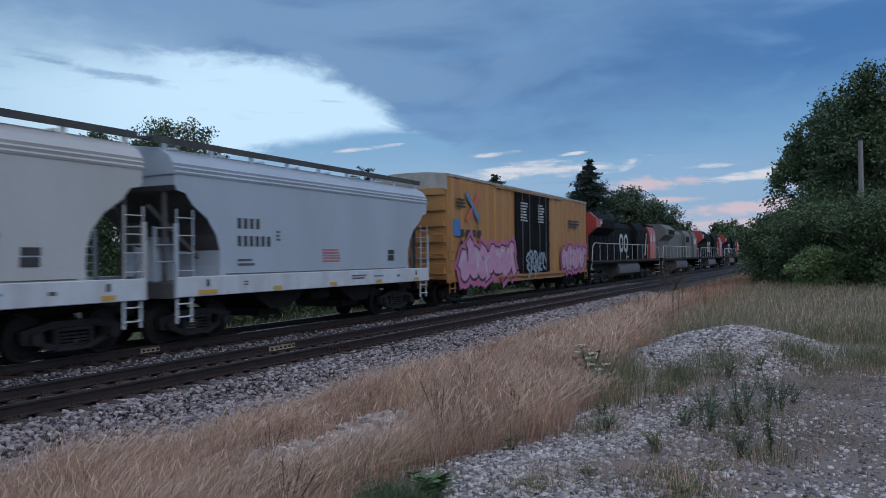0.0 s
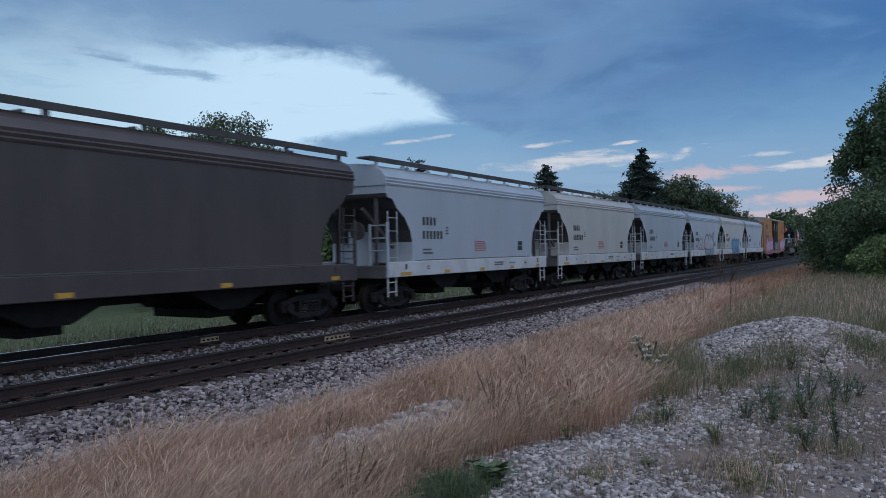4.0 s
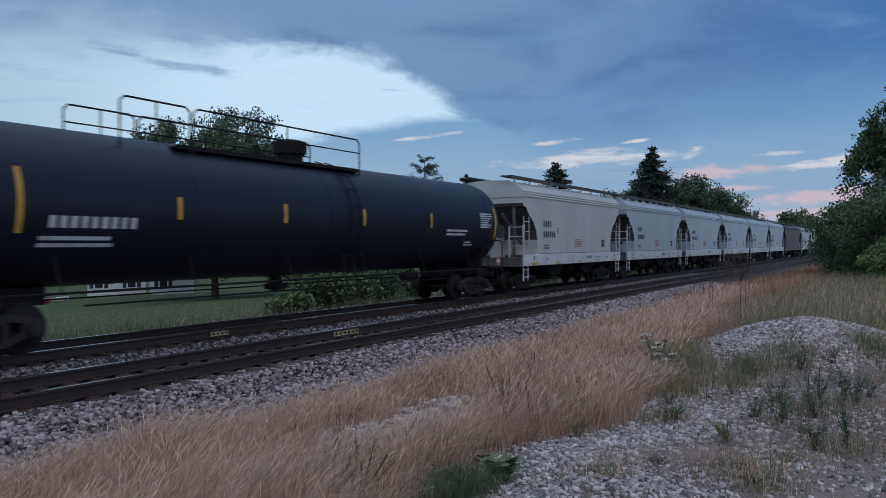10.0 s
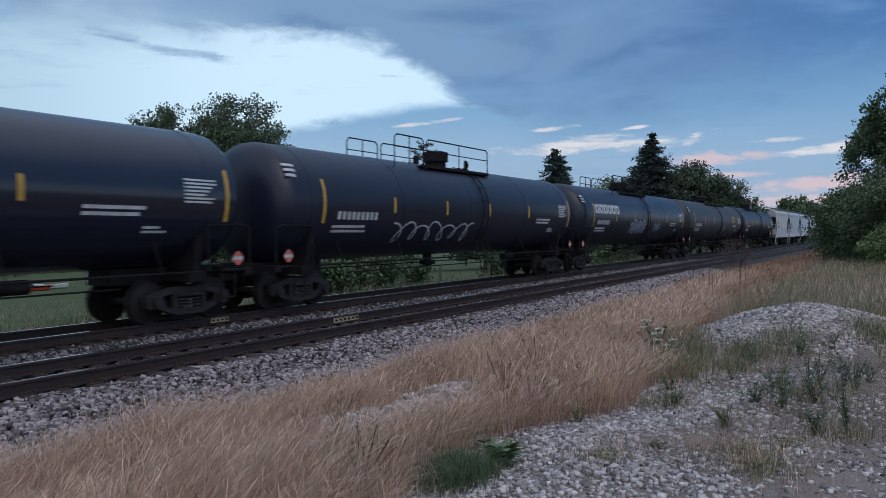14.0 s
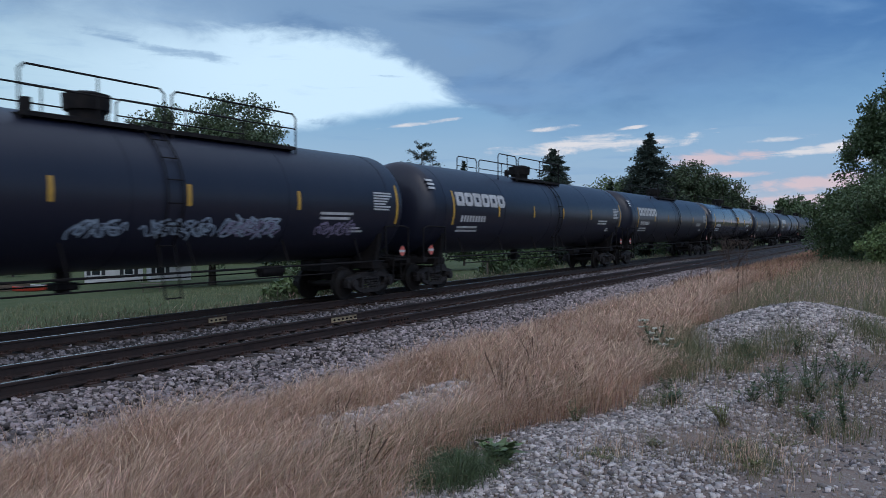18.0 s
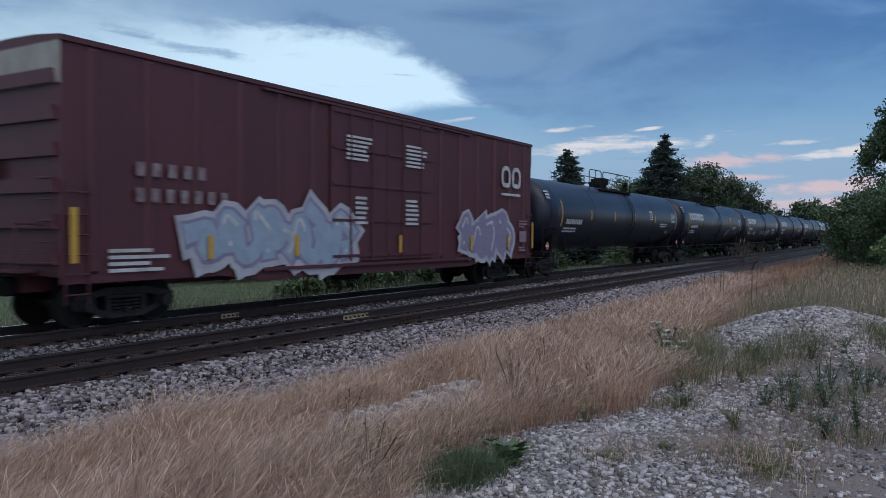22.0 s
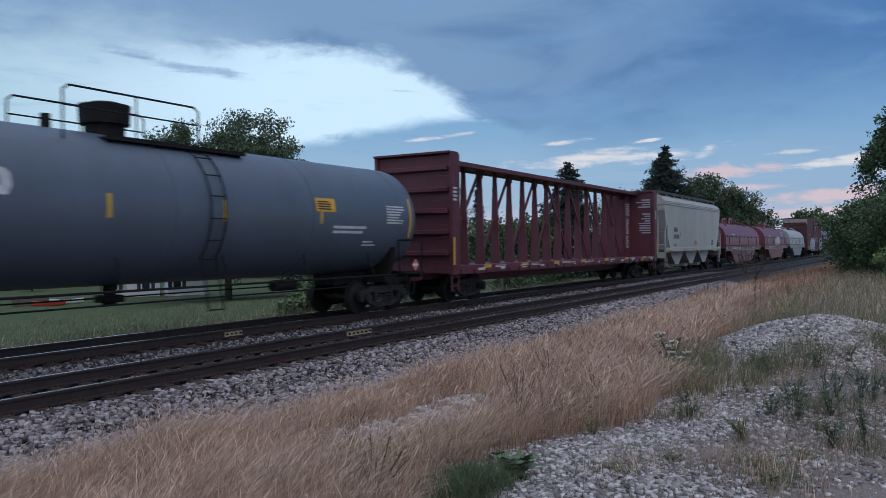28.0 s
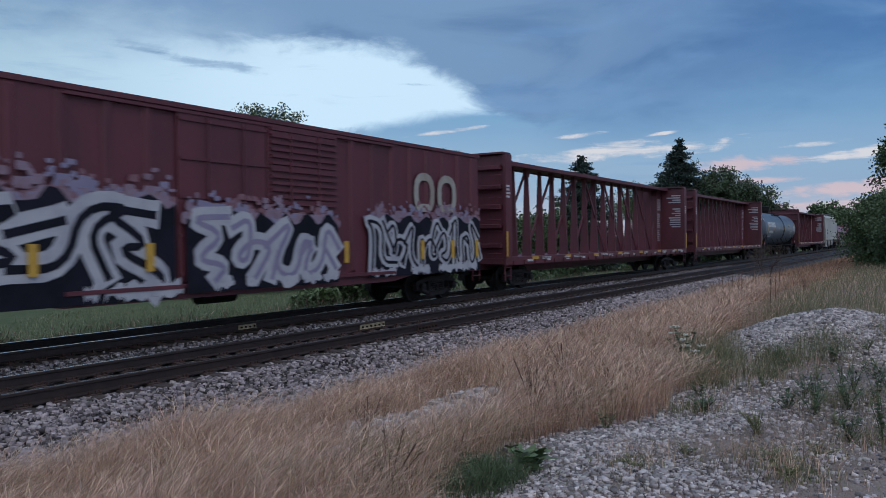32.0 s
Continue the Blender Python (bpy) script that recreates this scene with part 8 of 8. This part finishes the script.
# --- locomotives ---
def locomotive(label, length, main, cab, stripe):
    car = thing("locomotive", label, "locomotive", "locomotives at the head")
    hl = length / 2 - 0.6
    k = ("loco", main, cab)
    mirror = lambda pts: pts + [(-a, b) for a, b in pts[::-1] if abs(a) > 1e-6]
    fit_part("frame", k + ("frame",), lambda bm: (box(bm, -hl, hl, -1.5, 1.5, 1.38, 1.62, 0.02), [box(bm, *sorted((sx * (hl - 0.15), sx * (hl + 0.1))), -1.45, 1.45, 0.4, 1.65, 0.03) for sx in (-1, 1)]), M["locoblack"], car, "black underframe and pilot plates")
    fit_part("fuel_tank", k + ("fuel",), lambda bm: prism(bm, mirror([(-1.0, 0.42), (-1.40, 0.62), (-1.45, 1.0), (-1.30, 1.36)]), -3.6, 3.2, "x"), M["greyd"], car, "grimy rounded fuel tank")
    fit_part("long_hood", k + ("hood",), lambda bm: prism(bm, mirror([(-0.98, 1.62), (-0.98, 3.95), (-0.70, 4.30), (-0.3, 4.36)]), -hl + 1.2, hl - 8.8, "x"), M[main], car, "engine hood with a rounded roof")
    wing = mirror([(-0.98, 3.20), (-1.56, 3.72), (-1.56, 4.28), (-1.10, 4.70)])
    rad = fit_part("radiator", k + ("rad",), lambda bm: prism(bm, wing, -hl + 1.5, -hl + 6.0, "x"), M[main], car, "flared radiator housing at the rear")
    fit_part("radiator_end", k + ("radend",), lambda bm: (prism(bm, wing, -hl + 1.05, -hl + 1.496, "x"), box(bm, -hl + 1.1, -hl + 1.196, -0.98, 0.98, 1.62, 3.4)), M[cab], rad, "coloured rear end of the hood")
    fit_part("radiator_stripe", k + ("radst",), lambda bm: prism(bm, [(-hl + 1.5, 3.74), (-hl + 2.1, 3.74), (-hl + 2.7, 4.27), (-hl + 1.5, 4.27)], -1.566, -1.562), M[cab], rad, "slanted coloured corner panel", smooth=0)
    for i in range(9):
        fit_part("radiator_grille", k + ("grille",), lambda bm: box(bm, 0, 0.26, -1.585, -1.562, 3.80, 4.22), M["steel"], rad, "dark grille panel", -hl + 2.9 + i * 0.33)
    for i in range(8):
        fit_part("hood_door", k + ("hdoor",), lambda bm: box(bm, 0, 0.98, -1.02, -0.97, 1.75, 3.35, 0.015), M[main], car, "tall hood access door", -hl + 1.5 + i * 1.12)
    fit_part("equipment_box", k + ("eq",), lambda bm: prism(bm, mirror([(-1.36, 1.62), (-1.36, 3.9), (-0.98, 4.42), (-0.3, 4.48)]), hl - 8.8, hl - 4.7, "x"), M[main], car, "wide equipment housing behind the cab")
    fit_part("vent_grille", k + ("vent",), lambda bm: [box(bm, hl - 8.4 + q * 0.5, hl - 8.0 + q * 0.5, -1.39, -1.36, 3.2, 3.8) for q in range(4)], M["steel"], car, "dark ventilation grilles")
    fit_part("exhaust_stack", k + ("stack",), lambda bm: box(bm, -0.5, 0.5, -0.45, 0.45, 4.3, 4.62, 0.05), M["steel"], car, "low exhaust stack", 0.6)
    if main == "locoblack":
        fit_part("side_stripe", k + ("stripe",), lambda bm: prism(bm, [(hl - 5.9, 1.9), (hl - 5.45, 1.9), (hl - 4.95, 3.7), (hl - 5.2, 3.7)], -1.372, -1.366), M["white"], car, "slanting white stripe", smooth=0)
        panel_mark(car, "emblem", k + ("em",), lambda bm: emblem_shapes(bm, -1.9, 2.15, 1.35, -1.04), M["white"], "white emblem strokes")
        panel_mark(car, "number", k + ("no",), lambda bm: (box(bm, -hl + 2.0, -hl + 2.5, -1.576, -1.570, 3.95, 4.15), bars(bm, 0.4, 1.75, 0.7, 0.2, -1.04, 1)), M["white"], "white number blocks")
    body = fit_part("cab", k + ("cab",), lambda bm: prism(bm, mirror([(-1.53, 1.62), (-1.53, 3.75), (-1.25, 4.36), (-0.5, 4.50)]), hl - 4.7, hl - 2.1, "x"), M[cab], car, "crew cab with sloping shoulders")
    fit_part("nose", k + ("nose",), lambda bm: prism(bm, [(hl - 2.1, 1.62), (hl - 0.55, 1.62), (hl - 0.65, 2.9), (hl - 0.95, 3.3), (hl - 2.1, 3.5)], -1.1, 1.1), M[cab], car, "blunt nose in front of the cab")
    fit_part("cab_roof", k + ("croof",), lambda bm: prism(bm, mirror([(-1.33, 4.25), (-1.27, 4.40), (-0.5, 4.54)]), hl - 4.8, hl - 1.9, "x"), M["locoblack" if main == "locoblack" else main], body, "dark cab roof")
    for x in (hl - 4.35, hl - 3.25):
        fit_part("cab_window", k + ("win",), lambda bm: box(bm, 0, 0.75, -1.545, -1.52, 3.0, 3.62), M["glass"], body, "dark cab window", x)
    fit_part("cab_door", k + ("cdoor",), lambda bm: box(bm, hl - 4.66, hl - 4.45, -1.55, -1.50, 1.7, 3.5), M["shutter"], body, "dark cab door edge")
    for sy in (-1, 1):
        def hand_rail(bm):
            y = sy * 1.48
            path_rod(bm, [(-hl + 0.1, y, 1.1), (-hl + 0.5, y, 2.5), (-hl + 0.9, y, 2.72), (hl - 5.0, y, 2.72)], 0.028)
            for x in np.linspace(-hl + 2.2, hl - 5.2, 9):
                rod(bm, (x, y, 1.6), (x, y, 2.72), 0.018)
            path_rod(bm, [(hl - 2.0, y, 2.6), (hl - 0.5, y, 2.6), (hl - 0.05, y, 1.0)], 0.028)
        fit_part("handrail", k + ("hr", sy), hand_rail, M[stripe], car, "pale bent walkway handrail")
        fit_part("walkway_edge", k + ("we", sy), lambda bm: box(bm, -hl + 0.3, hl - 0.3, *sorted((sy * 1.505, sy * 1.515)), 1.50, 1.60), M["plate"], car, "rusty walkway edge")
    for sx in (-1, 1):
        for sy in (-1, 1):
            for z in (0.45, 0.75, 1.05):
                fit_part("end_step", k + ("step", sx, sy), lambda bm: box(bm, *sorted((sx * (hl - 0.7), sx * (hl + 0.05))), sy * 1.3 - 0.15, sy * 1.3 + 0.15, 0, 0.04), M["white"], car, "white-edged end step", 0, 0, z)
        truck(car, sx * (hl - 3.0))
        truck(car, sx * (hl - 4.9))
        coupler(car, sx * (hl - 0.05), sx)
    return car


# ---- the order of the train, from the head: front end of each car at the clip's start, in metres along the track ----
SPEED = 18.20
CARS = []            # (car, x of its middle at the start)


def couple(car, front, length):
    CARS.append((car, front - length / 2))
    return front - length


def again_car(car):
    c = copy_thing(car, Matrix())
    for o in c.children_recursive:
        if o.name.startswith("wheelset"):
            WHEELS.append((o, o.location.x))
    return c


def make_train():
    f = 46.9 + 4 * 23.6
    lo = locomotive("black and red diesel locomotive leading the train", 23.6, "locoblack", "locored", "white")
    lg = locomotive("weathered grey diesel locomotive in the train's lead", 23.6, "locogrey", "locogrey", "white")
    f = couple(lo, f, 23.6)
    f = couple(again_car(lo), f, 23.6)
    f = couple(lg, f, 23.6)
    f = couple(again_car(lo), f, 23.6)
    f = couple(yellow_box(20.9), 47.0, 20.9)
    # thirteen covered hoppers, one of them brown
    fronts = (25.73, 12.5, -0.45, -13.6, -27.0, -40.5, -54.4, -73.6, -86.9, -100.25, -113.8, -127.35, -140.87, -154.42)
    plain = covered_hopper("light grey covered hopper with black stencilled marks")
    first = True
    arts = {1: (("cyan", 0.5, 1.98, 3.9, 0.85, 7),), 2: (("mauve", 0.9, 2.10, 3.6, 1.25, 9), ("pinkp", -2.3, 2.0, 1.6, 0.7, 3)), 7: (("greyd", 2.0, 2.05, 0.7, 0.6, 4),)}
    for i in range(13):
        if i == 6:
            c = covered_hopper("dark brown covered hopper among grey ones", "brown", None, 18.9, False)
        elif i in arts:
            c = covered_hopper("light grey covered hopper with a sprayed tag on its side", "grey2" if i == 1 else "grey", arts[i])
        elif i in (4, 12):
            c = covered_hopper("beige-stained pale covered hopper with black stencilled marks", "grey2")
        elif first:
            c, first = plain, False
        else:
            c = again_car(plain)
        couple(c, fronts[i], fronts[i] - fronts[i + 1])
    # ten tank cars
    ends = (-154.9, -176.4, -198.6, -220.3, -241.0, -263.2, -285.2, -306.9, -327.8, -349.3, -371.4)
    spec = (
        ("matt black tank car with white stencilled marks", dict(paint="black1", number="white", rails=((-6.1, -4.3), (-4.2, 1.95)), plat=(-4.7, 1.95))),
        ("dull black tank car with an amber notice panel", dict(paint="black2", rails=((-2.0, 1.2), (1.4, 5.2)), plat=(-2.0, 5.2), plate=(5.8, "orange", 0.9, 0.5), tags=((-4.2, 2.0, 0.6, 0.45, None, "mauve"), (2.6, 2.2, 0.7, 0.7, None, "mauve")))),
        ("black tank car with white block emblem and graffiti", dict(brand=True, tags=((-1.0, 2.15, 3.2, 0.95, None, "pale"), (-1.0, 2.1, 3.3, 0.8, None, "mauve"), (2.9, 2.2, 1.5, 0.75, None, "pale")))),
        ("black tank car with a long scrawled white word", dict(tags=())),
        ("glossy black tank car with an amber notice panel", dict(paint="gloss", plate=(1.2, "orange", 0.9, 0.6))),
        ("black tank car with white block emblem and glossy band", dict(brand=True)),
        ("black tank car with white block emblem", dict(brand=True)),
        ("black tank car with white emblem and a row of tags", dict(brand=True, rails=((-2.0, 1.2), (1.4, 5.4)), plat=(-2.0, 5.4), tags=((-4.4, 2.0, 1.7, 0.5, None, "pale"), (-0.8, 2.0, 1.3, 0.5, None, "pale"), (1.2, 2.0, 2.0, 0.5, None, "pale"), (3.3, 2.05, 2.0, 0.6, None, "pale"), (3.3, 2.0, 1.9, 0.5, None, "mauve"), (6.4, 2.0, 1.8, 0.5, None, "mauve")))),
        ("black tank car with white emblem and a paler paint patch", dict(brand=True, patch=True, plate=(4.4, "orange", 0.75, 0.32), tags=((4.2, 1.9, 0.9, 0.75, None, "pale"),))),
        ("black tank car with a pale notice panel", dict(plate=(4.0, "white", 0.55, 0.5))),
    )
    for i, (label, kw) in enumerate(spec):
        c = tank_car(label, round(ends[i] - ends[i + 1], 2), **kw)
        if "word" in label:
            scrawl(c)
        couple(c, ends[i], ends[i] - ends[i + 1])
    f = couple(red_box(21.35), -371.6, 21.35)
    f = couple(coil_car("grey hooded coil car with rust patches", 17.4, "coilgrey", "coilbed", (), False, True, 6.62), -393.4, 17.4)
    f = couple(coil_car("dark red hooded coil car with blue and white graffiti", 18.1, "coilred", "coilred", ((0.7, 2.15, 3.2, 0.95, "cyan", "white"), (4.9, 2.15, 1.3, 0.7, None, "mauve"), (-5.5, 2.1, 1.2, 0.6, None, "mauve")), True, False, 7.42), -410.3, 18.1)
    f = couple(coil_car("dark red hooded coil car with tags on its frame", 17.9, "coilred", "coilred", (), False, False, 7.56), -428.74, 17.9)
    c2 = CARS[-1][0]
    graffiti(c2, -1.2, 0.92, 1.7, 0.55, -1.51, None, 8, 5, "cyan")
    graffiti(c2, 2.0, 0.95, 2.8, 0.65, -1.51, None, 9, 7, "mauve")
    f = couple(buff_hopper(16.4), -447.08, 16.4)
    cb = centerbeam("empty red centerbeam flat car with truss posts", 25.5, -9.4)
    f = couple(cb, -463.45, 25.5)
    f = couple(tank_car("slate grey tank car with white block emblem", 19.4, "tankgrey", True, (), 1.56, 2.72, -0.67, 0.95, (4.2, "orange", 0.75, 0.35), False, True, "white", True, ((-2.2, 1.0),), (-1.3, 2.4)), -488.99, 19.4)
    cb2 = centerbeam("empty red centerbeam flat car with truss posts", 24.7, -9.26)
    f = couple(cb2, -508.4, 24.7)
    f = couple(centerbeam("empty red centerbeam flat car with slender truss posts", 26.0, -9.52), -532.95, 26.0)
    f = couple(tagged_box(21.3), -558.9, 21.3)


def scrawl(car):
    """The long pale scribble sprayed on the tank's side."""
    bm = bmesh.new()
    strokes(bm, [[(-2.5 + 5.0 * q / 90 + 0.30 * math.sin(q * 0.42 + 0.5 * math.sin(q * 0.11)), (0.30 + 0.07 * math.sin(q * 0.17)) * math.cos(q * 0.42)) for q in range(91)]], -0.006, 0.06)
    bmesh.ops.translate(bm, verts=bm.verts, vec=(-2.35, 0, 1.9))
    ob = tagged(part("graffiti", bm, M["chrome"], car, "thin sprayed scrawl", 0), kind="stuff")
    curved(ob.data, 1.566, 2.72)


M["black2"] = surface("tank_dull_black", (0.034, 0.035, 0.040), (0.05, 0.05, 0.055), 0.5, 0, 0.7, 14, 0.6, 0.03, 3.0, (0.07, 0.065, 0.06), 0.0)
make_train()


def motions():
    """The train rolls along the far track at an even speed; its wheels turn with it."""
    for car, x in CARS:
        walk(car, [(t, pose(x + SPEED * t, FAR_Y, 0)) for t in (0, 8, 16, 24, 32)])
    turns = {}
    for wheel, along in WHEELS:
        key = round(along, 2)
        if key not in turns:
            rate = math.degrees(SPEED / 0.457)
            walk(wheel, [(i / FPS, Matrix.Translation((along, 0, 0.457)) @ Matrix.Rotation(radians(rate * i / FPS), 4, "Y")) for i in range(32 * FPS + 1)])
            turns[key] = wheel.animation_data
        else:
            wheel.rotation_mode = "QUATERNION"
            data = wheel.animation_data_create()
            data.action = turns[key].action
            data.action_slot = turns[key].action_slot


motions()
